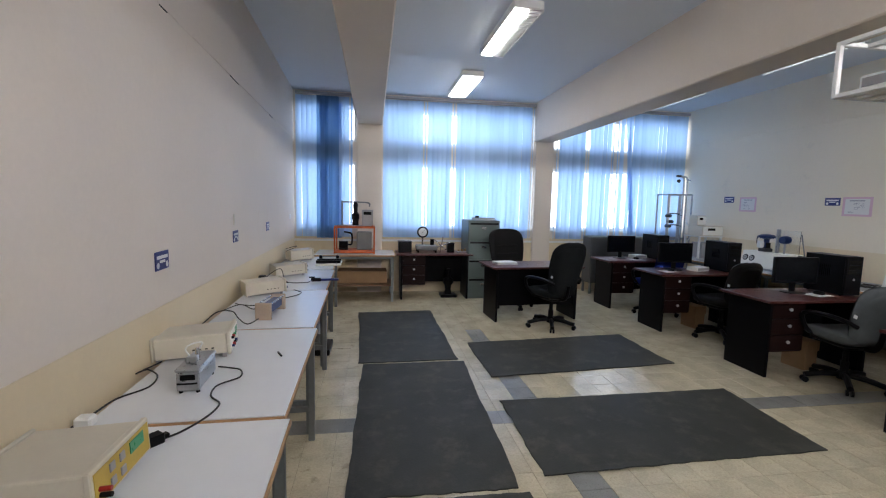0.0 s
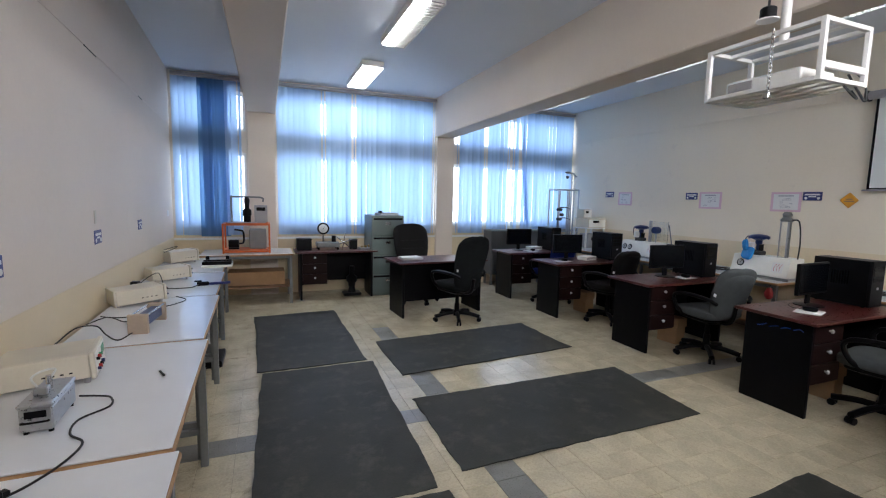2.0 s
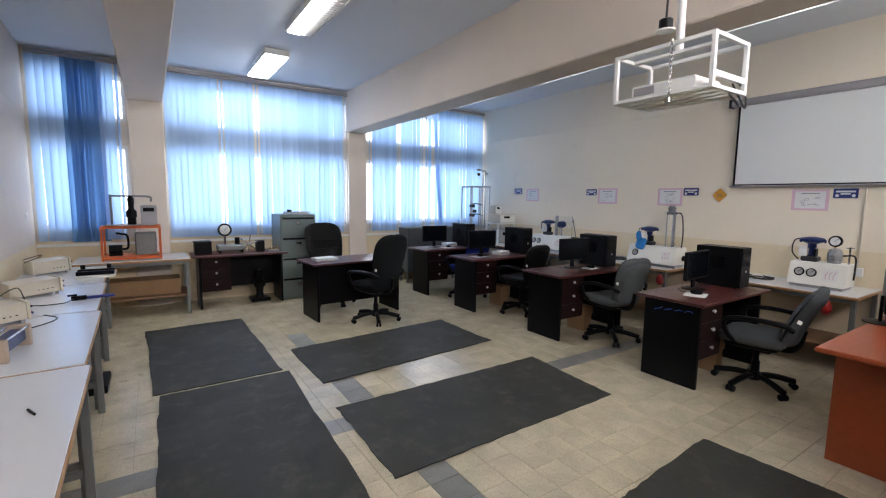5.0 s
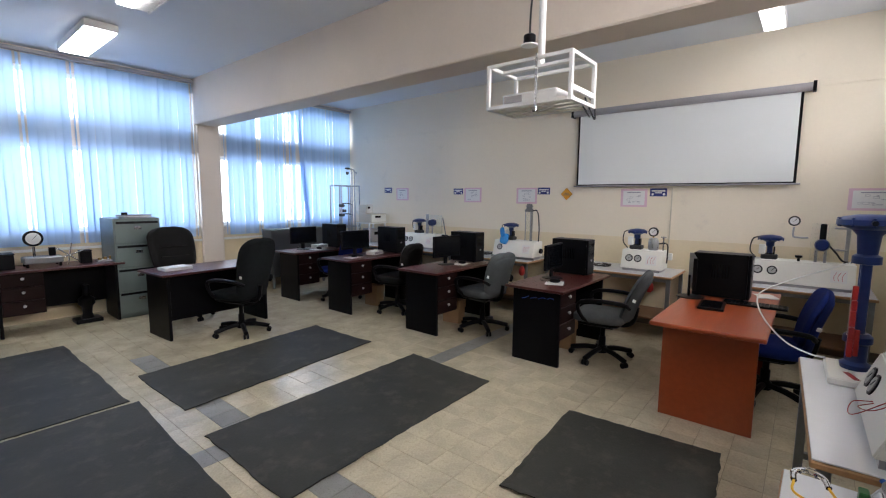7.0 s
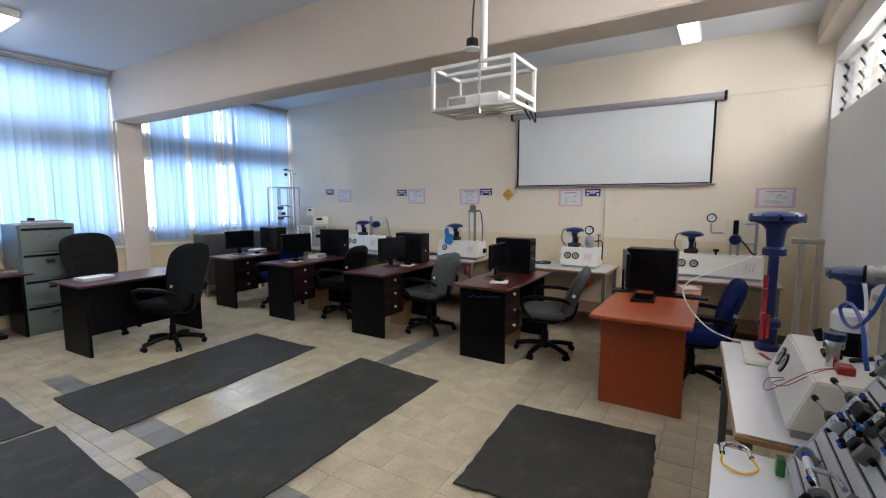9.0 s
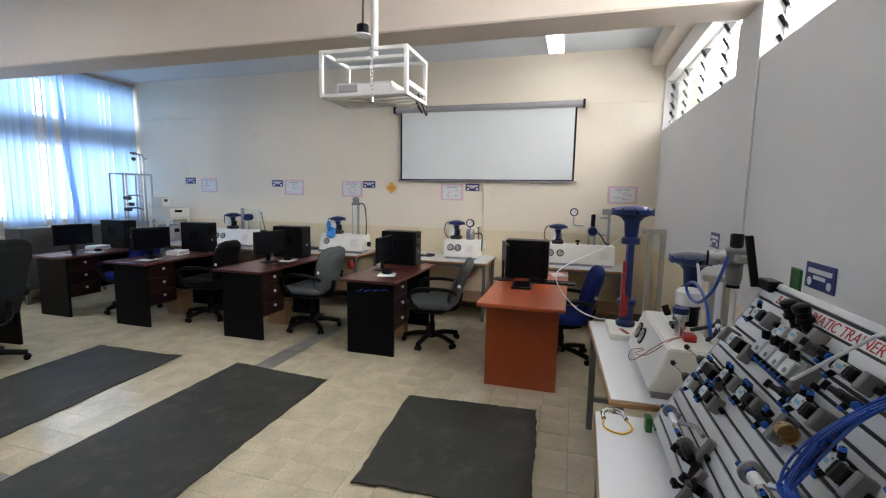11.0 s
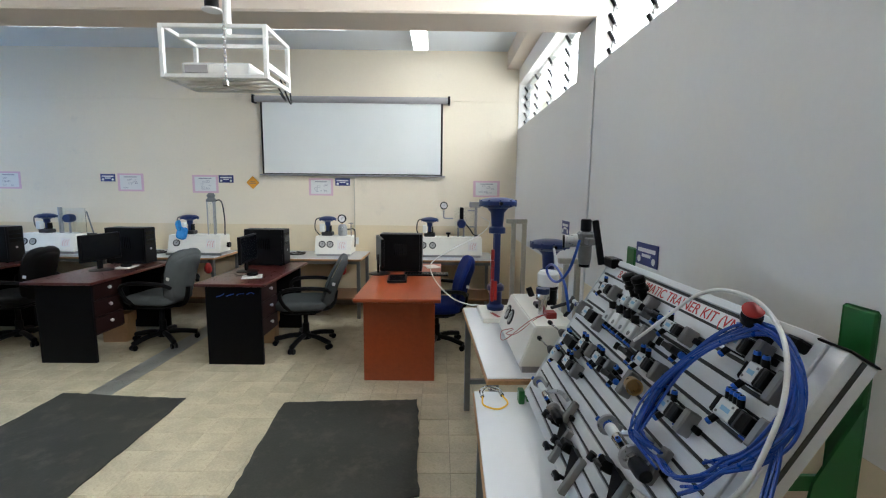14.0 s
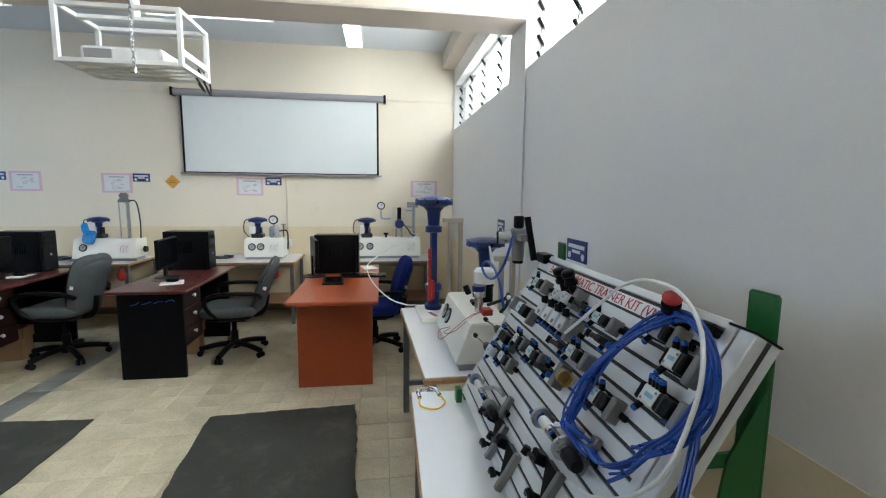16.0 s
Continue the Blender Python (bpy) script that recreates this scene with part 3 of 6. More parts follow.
# ---- ceiling lights ----
def ceiling_light(m, w, l, half=False, label="white fluorescent ceiling light, switched on", tube_mat=M_LAMPGLOW):
    """Long axis y; the lower face hangs 0.1 under the slab."""
    t = thing("ceiling_light", m, label, "ceiling light", "fluorescent ceiling lights")
    bm = box(-w / 2, -l / 2, -0.075, w / 2, l / 2, 0, 0.006)
    part("housing", bm, M_WHITE, t)
    x1 = 0 if half else w / 2 - 0.015
    part("diffuser", box(-w / 2 + 0.015, -l / 2 + 0.02, -0.092, x1, l / 2 - 0.02, -0.0755, 0.004), tube_mat, t, "glowing diffuser")
    if half:
        part("reflector", box(0.005, -l / 2 + 0.02, -0.079, w / 2 - 0.012, l / 2 - 0.02, -0.0755), M_HOUSING, t)
        n = int(l / 0.055)
        for i in range(n):
            y = -l / 2 + 0.04 + i * (l - 0.08) / (n - 1)
            part("louvre_slat", box(0.008, y - 0.002, -0.098, w / 2 - 0.014, y + 0.002, -0.0795), M_WHITE, t)
        part("rim", box(w / 2 - 0.012, -l / 2, -0.1, w / 2, l / 2, -0.0755), M_WHITE, t)
    return t


def louvre_light(m, w, l):
    t = thing("ceiling_light", m, "louvred fluorescent ceiling light with two lit tubes", "ceiling light", "fluorescent ceiling lights")
    part("housing", box(-w / 2, -l / 2, -0.02, w / 2, l / 2, 0, 0.004), M_WHITE, t)
    n = int(l / 0.05)
    for i in range(n):
        y = -l / 2 + 0.03 + i * (l - 0.06) / (n - 1)
        part("louvre_slat", box(-w / 2 + 0.01, y - 0.002, -0.1, w / 2 - 0.01, y + 0.002, -0.054), M_ALU, t)
    for x in (-w / 2, w / 2 - 0.008):
        part("rim", box(x, -l / 2, -0.104, x + 0.008, l / 2, -0.0205), M_ALU, t)
    for x in (-0.06, 0.06):
        part("tube", cyl((x, -l / 2 + 0.04, -0.037), (x, l / 2 - 0.04, -0.037), 0.013), M_LAMPTUBE, t, "lit tube", True)
    return t


ceiling_light(pose(1.44, 5.47, TOP), 0.28, 1.3, True, "ceiling light with one lit tube and a bare louvre")
ceiling_light(pose(1.42, 7.62, TOP), 0.3, 1.22)
ceiling_light(pose(5.29, 1.565, TOP, 0, 0, 90), 0.2, 0.86, tube_mat=M_LAMPSOFT)
for y in (2.98, 5.4, 7.65):
    louvre_light(pose(4.86, y, TOP), 0.3, 1.25)

# ---- projector cage ----
cg = thing("projector_cage", pose(2.29, 2.2, 2.15), "white steel projector cage hung from the ceiling", "projector cage")
cw, cd, ch, r = 0.325, 0.53, 0.265, 0.011
for x in (0, cw):
    for y in (0, cd):
        part("upright", box(x - r, y - r, 0, x + r, y + r, ch, 0.002), M_WHITE, cg)
for z in (0.01, ch - 0.01):
    for y in (0, cd):
        part("rail", box(r, y - r, z - 0.01, cw - r, y + r, z + 0.01, 0.002), M_WHITE, cg)
    for x in (0, cw):
        part("rail", box(x - r, r, z - 0.01, x + r, cd - r, z + 0.01, 0.002), M_WHITE, cg)
part("rail", box(r, -0.01, 0.055, cw - r, 0.01, 0.085, 0.002), M_WHITE, cg)
part("cross_bar", box(cw / 2 - 0.02, r, ch - 0.018, cw / 2 + 0.02, cd - r, ch - 0.002), M_WHITE, cg)
for i in range(4):
    part("floor_slat", box(0.03 + i * 0.08, r, 0.002, 0.065 + i * 0.08, cd - r, 0.014, 0.002), M_IVORY, cg)
part("pole", cyl((cw / 2, cd / 2, ch - 0.002), (cw / 2, cd / 2, TOP - 2.15), 0.021, n=14), M_WHITE, cg, "", True)
part("ceiling_plate", box(cw / 2 - 0.08, cd / 2 - 0.08, TOP - 2.162, cw / 2 + 0.08, cd / 2 + 0.08, TOP - 2.15), M_WHITE, cg)
part("junction_box", lathe([(0.034, 0), (0.036, 0.01), (0.036, 0.05), (0.03, 0.055)], 14, pose(cw / 2 - 0.06, cd / 2 + 0.05, ch + 0.11)), M_BLACK, cg, "black junction box on the pole", True)
part("collar", lathe([(0.05, 0), (0.05, 0.006)], 16, pose(cw / 2 - 0.06, cd / 2 + 0.05, ch + 0.102)), M_WHITE, cg)
part("cable", tube([(cw / 2 - 0.06, cd / 2 + 0.05, ch + 0.16), (cw / 2 - 0.055, cd / 2 + 0.045, ch + 0.35), (cw / 2 - 0.03, cd / 2 + 0.02, ch + 0.6), (cw / 2 - 0.03, cd / 2 + 0.02, TOP - 2.165)], 0.006), M_CABLE, cg)
part("cable", tube([(cw, 0.12, 0.06), (cw + 0.03, 0.08, 0.03), (cw + 0.02, 0.03, -0.035), (cw - 0.06, 0.0, -0.045), (cw - 0.12, 0.02, 0.01)], 0.005), M_CABLE, cg)
part("cable", tube([(cw - 0.02, 0.02, 0.07), (cw + 0.02, 0.0, 0.02), (cw + 0.01, -0.01, -0.06), (cw - 0.03, 0.0, -0.02), (cw - 0.1, 0.01, 0.05)], 0.005), M_CABLE, cg)
for i in range(13):
    z = ch - 0.005 - i * 0.022
    bm = bmesh.new()
    a = Matrix.Translation((-0.02, 0.2, z)) @ Matrix.Rotation(radians(90 * (i % 2)), 4, "Z")
    add_tube(bm, [a @ Vector((0.007 * math.cos(k), 0, 0.014 * math.sin(k))) for k in [j * math.pi / 5 for j in range(11)]], 0.0026, 6, 2)
    part("chain_link", bm, M_CHROME, cg)
part("padlock", box(-0.035, 0.185, -0.045, -0.012, 0.215, -0.015, 0.004), M_CHROME, cg, "small steel padlock")
pj = thing("projector", pose(2.31, 2.24, 2.166), "flat white data projector lying in the cage", "projector")
part("body", box(0.02, 0.06, 0, 0.28, 0.42, 0.075, 0.012, seg=2), M_WHITE, pj)
part("lens", cyl((0.1, 0.16, 0.07), (0.1, 0.16, 0.085), 0.03, n=16), M_BLACK, pj, "dark round lens", True)
part("vent", box(0.014, 0.28, 0.02, 0.0195, 0.4, 0.06), M_HOUSING, pj)


# ---- chairs ----
def back_pad(h, w0, w1, thick, wrap, m):
    """Upright pad: w0 wide at the foot, w1 at the shoulder, round at the top; the sitter's side is +y."""
    bm = bmesh.new()
    rows, cols = 20, 14
    ends = []
    for side in (1, -1):
        grid = []
        for j in range(rows + 1):
            t = 1 - (1 - j / rows) ** 1.7
            half = (w0 + (w1 - w0) * math.sin(min(1, t / 0.72) * math.pi / 2)) / 2
            if t > 0.72:
                half *= max(0, 1 - ((t - 0.72) / 0.28) ** 3.4 * 0.985) ** 0.42
            if t < 0.12:
                half *= 0.86 + 0.14 * t / 0.12
            row = []
            for i in range(cols + 1):
                q = 2 * i / cols - 1
                fat = (max(0, 1 - abs(q) ** 5) ** 0.5) * (max(0, 1 - abs(2 * t - 1) ** 9) ** 0.5)
                y = wrap * q * q * (1 - 0.5 * t) + 0.03 * math.sin(t * math.pi) * (1 if side > 0 else 0.6)
                row.append(bm.verts.new(m @ Vector((half * q, y + side * (thick / 2 * fat + 0.0005), h * t))))
            grid.append(row)
        for j in range(rows):
            for i in range(cols):
                bm.faces.new((grid[j][i], grid[j][i + 1], grid[j + 1][i + 1], grid[j + 1][i])[::side])
        ends.append(grid)
    bmesh.ops.remove_doubles(bm, verts=bm.verts, dist=0.002)
    return bm


def swivel_chair(m, cloth, label, high=False, leather=False, recline=11, drop=0.0):
    """The sitter looks along +y; drop lowers seat and back on the column."""
    c = thing("swivel_chair", m, label, "chair", "swivel chairs at the desks")
    low = pose(0, 0, -drop)
    part("seat", cushion(0.50, 0.50, 0.115, 0.42, 0.012, low @ pose(0, 0.02, 0.475)), cloth, c, "", True)
    part("seat_pan", cushion(0.42, 0.42, 0.06, 0.42, 0.0, low @ pose(0, 0.02, 0.425)), M_BLACK, c, "", True)
    top = (0.78 if leather else 0.72) if high else 0.56
    base = low @ pose(0, -0.215, 0.44, recline, 0, 0)
    back = part("backrest", back_pad(top, 0.42 if high else 0.36, (0.6 if leather else 0.55) if high else 0.49, 0.085, 0.035, base), cloth, c, "", True)
    if leather:
        for k in range(3):
            z = 0.24 + k * 0.13
            part("seam", tube([base @ Vector((x, 0.035 * (x / 0.28) ** 2 + 0.072, z)) for x in (-0.18, -0.09, 0, 0.09, 0.18)], 0.006, 6, 2), cloth, back)
    part("back_shell", back_pad(top - 0.08, 0.34 if high else 0.3, 0.5 if high else 0.42, 0.05, 0.035, base @ pose(0, -0.03, 0.03)), M_BLACK if leather else cloth, c, "", True)
    part("back_bracket", tube([low @ Vector(q) for q in ((0, 0.0, 0.41), (0, -0.2, 0.405), (0, -0.28, 0.46), (0, -0.31, 0.6))], 0.024, 8), M_BLACK, c, "", True)
    for s in (-1, 1):
        part("armrest", tube([low @ Vector(q) for q in ((s * 0.2, -0.27, 0.62), (s * 0.27, -0.22, 0.665), (s * 0.292, -0.04, 0.68), (s * 0.295, 0.13, 0.665), (s * 0.288, 0.19, 0.61), (s * 0.265, 0.15, 0.5), (s * 0.19, 0.08, 0.43))], 0.02, 8), M_BLACK, c, "", True)
    part("mechanism", box(-0.1, -0.12, 0.365, 0.1, 0.14, 0.4, 0.012, low), M_BLACK, c)
    part("column", lathe([(0.034, 0.1), (0.034, 0.23), (0.024, 0.235), (0.024, 0.37 - drop)], 12), M_BLACK, c, "", True)
    part("hub", lathe([(0.05, 0.065), (0.052, 0.12), (0.036, 0.14)], 12), M_BLACK, c, "", True)
    for k in range(5):
        a = radians(72 * k + 18)
        d = Vector((math.cos(a), math.sin(a), 0))
        leg = part("base_arm", tube([d * 0.03 + Vector((0, 0, 0.105)), d * 0.16 + Vector((0, 0, 0.1)), d * 0.31 + Vector((0, 0, 0.068))], 0.026, 8, 3), M_BLACK, c, "", True)
        p = d * 0.305
        q = Vector((-d.y, d.x, 0))
        bm = bmesh.new()
        for s in (-1, 1):
            add_cyl(bm, p + q * s * 0.008 + Vector((0, 0, 0.028)), p + q * s * 0.028 + Vector((0, 0, 0.028)), 0.0275, n=14)
        part("castor", bm, M_BLACK, leg, "", True)
    if not leather:
        part("paper_tag", box(-0.243, -0.01, 0.27, -0.237, 0.02, 0.30, 0.001, base), M_PAPER, c, "small white paper tag")
    return c


swivel_chair(pose(4.36, 2.68, 0, 0, 0, 8), M_CHAIRG, "grey fabric swivel chair with loop arms", recline=21, drop=0.03)
swivel_chair(pose(4.4, 4.18, 0, 0, 0, -6), M_CHAIRG, "grey fabric swivel chair with loop arms", recline=13)
swivel_chair(pose(4.36, 5.63, 0, 0, 0, 8), M_LEATHER, "black fabric swivel chair pushed to the desk")
swivel_chair(pose(4.36, 1.33, 0, 0, 0, 6), M_BLUEFAB, "bright blue fabric swivel chair", recline=14, drop=0.05)
swivel_chair(pose(4.3, 6.85, 0, 0, 0, 5), M_BLUEFAB, "blue fabric swivel chair between two desks")
swivel_chair(pose(2.40, 6.28, 0, 0, 0, 18), M_CHAIR, "charcoal fabric swivel chair with high back", True)
swivel_chair(pose(2.24, 7.45, 0, 0, 0, 188), M_LEATHER, "black leather swivel chair with stitched back", True, True)


# ---- computers ----
def tower(m, label="black desktop computer tower", w=0.19, l=0.42, h=0.40):
    t = thing("computer_tower", m, label, "computer", "computers on the desks")
    part("case", box(-w / 2, 0.012, 0.008, w / 2, l, h, 0.006, seg=2), M_BLACK, t)
    f = part("front_bezel", box(-w / 2 - 0.002, -0.012, 0.008, w / 2 + 0.002, 0.0115, h, 0.008, seg=2), M_BLACK, t)
    for i in range(3):
        part("drive_bay", box(-w / 2 + 0.02, -0.0155, h - 0.08 - i * 0.048, w / 2 - 0.02, -0.0125, h - 0.04 - i * 0.048, 0.001), M_SCREEN, f)
    part("power_button", cyl((0, -0.0125, h * 0.42), (0, -0.018, h * 0.42), 0.012), M_HOUSING, f)
    bm = bmesh.new()
    for i in range(7):
        add_box(bm, -w / 2 - 0.0025, l * 0.35 + i * 0.02, h * 0.45, -w / 2 - 0.0004, l * 0.35 + i * 0.02 + 0.008, h * 0.75)
    part("side_vent", bm, M_SCREEN, t)
    for x in (-w / 2 + 0.02, w / 2 - 0.02):
        for y in (0.04, l - 0.04):
            part("foot", cyl((x, y, 0), (x, y, 0.0085), 0.012, n=8), M_BLACK, t)
    return t


def monitor(m, w=0.46, h=0.27, lift=0.1):
    """The picture faces -y."""
    t = thing("monitor", m, "black flat monitor, switched off", "monitor", "monitors on the desks")
    part("shell", box(-w / 2, -0.012, lift, w / 2, 0.02, lift + h, 0.006, seg=2), M_BLACK, t)
    part("screen", box(-w / 2 + 0.014, -0.0145, lift + 0.02, w / 2 - 0.014, -0.0125, lift + h - 0.014), M_SCREEN, t, "dark glossy screen")
    part("neck", box(-0.03, 0.015, 0.012, 0.03, 0.035, lift + 0.1, 0.005), M_BLACK, t)
    part("foot", lathe([(0.11, 0), (0.11, 0.006), (0.05, 0.013)], 24, pose(0, 0.01, 0)), M_BLACK, t, "", True)
    return t


def mouse(m, cloth=M_PAPER):
    p = thing("mouse_pad", m, "pale mouse pad on the desk", "mouse pad", "mouse pads")
    part("pad", box(-0.11, -0.09, 0, 0.11, 0.09, 0.003, 0.001), cloth, p)
    t = thing("computer_mouse", m @ pose(0.03, 0.0, 0.003), "black computer mouse on its pad", "mouse", "computer mice")
    part("shell", cushion(0.06, 0.105, 0.036, 0.8, 0, pose(0, 0, 0.018), 16, 8), M_BLACK, t, "", True)
    part("cable", tube([(0, 0.05, 0.012), (0.02, 0.11, 0.004), (0.1, 0.16, 0.004), (0.2, 0.17, 0.004)], 0.0025, 6), M_CABLE, t)


def keyboard(m):
    t = thing("keyboard", m, "black computer keyboard on the desk", "keyboard", "keyboards")
    part("body", box(-0.22, -0.07, 0, 0.22, 0.07, 0.016, 0.004), M_BLACK, t)
    bm = bmesh.new()
    for j in range(5):
        for i in range(15):
            add_box(bm, -0.21 + i * 0.028, -0.06 + j * 0.025, 0.0162, -0.186 + i * 0.028, -0.039 + j * 0.025, 0.021)
    tagged(part("keys", bm, M_SCREEN, t), kind="stuff")


T = 0.76
tower(pose(4.82, 3.02, T))
tower(pose(4.83, 4.54, T))
tower(pose(4.82, 6.02, T))
tower(pose(4.68, 7.3, T))
monitor(pose(4.38, 3.25, T, 0, 0, 4))
monitor(pose(4.38, 4.74, T, 0, 0, -8))
monitor(pose(4.16, 6.3, T, 0, 0, -10))
monitor(pose(4.1, 7.55, T, 0, 0, -6))
mouse(pose(4.1, 3.1, T, 0, 0, 20))
mouse(pose(4.53, 4.62, T, 0, 0, 10))
mouse(pose(3.98, 6.15, T, 0, 0, 8))
mouse(pose(4.25, 7.38, T, 0, 0, 5))
for x, y, a in ((4.46, 6.22, 14), (4.44, 7.6, 6)):
    t = thing("power_supply_box", pose(x, y, T, 0, 0, a), "white electronics box with a dark front", "box", "white boxes on the desks")
    part("case", box(-0.12, -0.08, 0, 0.12, 0.08, 0.055, 0.005), M_WHITE, t)
    part("front", box(-0.1, -0.0835, 0.012, 0.1, -0.0805, 0.045), M_HOUSING, t)
# the cherry desk: a wide black tower lying beside a monitor turned to the wall
tower(pose(4.52, 1.5, T, 0, 0, 0), "black desktop computer tower on the cherry desk", 0.2, 0.42, 0.39)
monitor(pose(4.32, 1.90, T, 0, 0, 14))
t = thing("tablet", pose(4.02, 1.70, T, 0, 0, 4), "flat black keypad tablet", "tablet")
part("body", box(-0.16, -0.09, 0, 0.16, 0.09, 0.02, 0.006, seg=2), M_BLACK, t)
part("face", box(-0.14, -0.07, 0.0205, 0.14, 0.07, 0.022), M_SCREEN, t)
keyboard(pose(4.27, 1.44, T, 0, 0, 90))
t = thing("paper_stack", pose(4.75, 1.39, T, 0, 0, 12), "loose white papers on the desk", "paper", "papers on the desks")
for i in range(3):
    part("sheet", box(-0.1, -0.07, i * 0.003, 0.1, 0.07, i * 0.003 + 0.002, 0, pose(0, 0, 0, 0, 0, i * 7)), M_PAPER, t)
t = thing("paper_stack", pose(1.92, 6.85, T, 0, 0, 5), "thick stack of white papers", "paper", "papers on the desks")
for i in range(9):
    part("sheet", box(-0.15, -0.1, i * 0.004, 0.15, 0.1, i * 0.004 + 0.003, 0, pose(0.004 * math.sin(i * 2.3), 0.004 * math.cos(i * 3.1), 0, 0, 0, 4 * math.sin(i * 1.7))), M_PAPER, t)
for x, y in ((4.45, 2.92), (4.45, 4.45), (4.4, 5.95)):
    t = thing("cardboard_box", pose(x, y + 0.22, 0, 0, 0, 6), "brown cardboard box under the desk", "box", "boxes under the desks")
    part("carton", box(-0.08, -0.12, 0, 0.08, 0.12, 0.3, 0.004), M_BROWNBOX, t)
    part("flap", box(-0.08, -0.135, 0.2, 0.08, -0.1205, 0.3, 0.001), M_BROWNBOX, t)


# ---- filing cabinet ----
fc = thing("filing_cabinet", pose(1.64, 8.04, 0), "grey-green four-drawer steel filing cabinet", "cabinet")
part("body", box(0, 0.018, 0, 0.54, 0.6, 1.32, 0.005), M_CABINET, fc)
for i in range(4):
    z = 0.05 + i * 0.315
    dr = part("drawer", box(0.015, 0, z, 0.525, 0.0175, z + 0.3, 0.003), M_CABINET, fc)
    part("recess_pull", box(0.03, -0.004, z + 0.255, 0.51, -0.0005, z + 0.285, 0.001), M_BLACK, dr, "dark recessed pull along the top")
    part("label_holder", box(0.23, -0.006, z + 0.18, 0.31, -0.0005, z + 0.22, 0.001), M_CHROME, dr)
t = thing("file_folder", pose(1.95, 8.3, 1.32, 0, 0, 8), "files and papers on the filing cabinet", "file")
for i in range(3):
    part("sheaf", box(-0.17, -0.12, i * 0.014, 0.17, 0.12, i * 0.014 + 0.012, 0.002, pose(0, 0, 0, 0, 0, i * 5 - 4)), (M_HOUSING, M_PAPER, M_HOUSING)[i], t)
part("tape_roll", cyl((-0.14, -0.06, 0.043), (-0.14, -0.06, 0.075), 0.035), M_BLACK, t)


# ---- wall signs and posters ----
def sign(m, w=0.2, h=0.1):
    """Face towards -y, in the plane y = 0."""
    s = thing("wall_sign", m, "navy blue plastic sign with white lettering", "sign", "navy signs on the walls")
    part("plate", box(-w / 2, -0.006, -h / 2, w / 2, -0.001, h / 2, 0.002), M_SIGN, s)
    part("text_bar", box(-w * 0.4, -0.0072, h * 0.1, w * 0.4, -0.0062, h * 0.28), M_PAPER, s)
    part("text_bar", box(-w * 0.2, -0.0072, -h * 0.12, w * 0.2, -0.0062, h * 0.02), M_PAPER, s)
    for k in (-1, 1):
        part("emblem", cyl((k * w * 0.33, -0.0062, -h * 0.24), (k * w * 0.33, -0.0074, -h * 0.24), h * 0.16, n=16), M_PAPER, s)


def poster(m, w, h, seed):
    r = random.Random(seed)
    s = thing("poster", m, "white diagram sheet on pink card", "poster", "pink posters on the wall")
    part("card", box(-w / 2, -0.003, -h / 2, w / 2, -0.0005, h / 2), M_PINK, s)
    part("sheet", box(-w * 0.41, -0.0048, -h * 0.4, w * 0.41, -0.0034, h * 0.4), M_PAPER, s)
    part("title_bar", box(-w * 0.25, -0.006, h * 0.28, w * 0.25, -0.005, h * 0.33), M_INK, s)
    for i in range(9):
        x, z = r.uniform(-0.3, 0.2) * w, r.uniform(-0.33, 0.15) * h
        a, b = r.uniform(0.05, 0.14) * w, r.uniform(0.02, 0.1) * h
        bm = bmesh.new()
        for x0, x1, z0, z1 in ((x, x + a, z, z + 0.003), (x, x + a, z + b, z + b + 0.003), (x, x + 0.003, z + 0.003, z + b), (x + a - 0.003, x + a, z + 0.003, z + b)):
            add_box(bm, x0, -0.006, z0, x1, -0.005, z1)
        part("diagram_box", bm, M_INK, s)


FACE_E = lambda y, z: Matrix.Translation((X1, y, z)) @ Matrix.Rotation(radians(-90), 4, "Z")
for y0, y1, z in ((7.65, 7.44, 1.76), (5.92, 5.72, 1.73), (4.32, 4.12, 1.73), (2.74, 2.54, 1.705)):
    sign(FACE_E((y0 + y1) / 2, z), y0 - y1, 0.1)
for y0, y1, z0, z1, k in ((7.32, 7.0, 1.57, 1.8, 1), (5.69, 5.34, 1.55, 1.79, 2), (4.68, 4.33, 1.54, 1.78, 3), (3.1, 2.77, 1.52, 1.75, 4), (0.86, 0.5, 1.52, 1.74, 5)):
    poster(FACE_E((y0 + y1) / 2, (z0 + z1) / 2), y0 - y1, z1 - z0, k)
for y, z in ((3.39, 1.265), (4.9, 1.275), (6.35, 1.28)):
    sign(Matrix.Translation((west(y), y, z)) @ Matrix.Rotation(radians(90 + 2.35), 4, "Z"), 0.17, 0.1)
for x in (2.06, 3.50):
    sign(pose(x, Y0, 1.285 if x < 3 else 1.305, 0, 0, 180), 0.23 if x < 3 else 0.2, 0.11)
t = thing("warning_sign", FACE_E(3.86, 1.685), "orange diamond warning sign", "sign")
part("plate", box(-0.062, -0.006, -0.062, 0.062, -0.001, 0.062, 0.006, pose(0, 0, 0, 0, 45, 0)), M_YELLOW, t)
part("text_bar", box(-0.045, -0.0075, -0.018, 0.045, -0.0062, -0.004), M_BROWNBOX, t)
part("text_bar", box(-0.03, -0.0075, 0.006, 0.03, -0.0062, 0.018), M_BROWNBOX, t)
t = thing("cable_conduit", pose(0, 0, 0), "thin white conduit down the wall to a socket", "conduit")
part("conduit", box(X1 - 0.018, 2.474, 0.95, X1 - 0.0045, 2.486, 1.76, 0.003), M_CREAM, t)
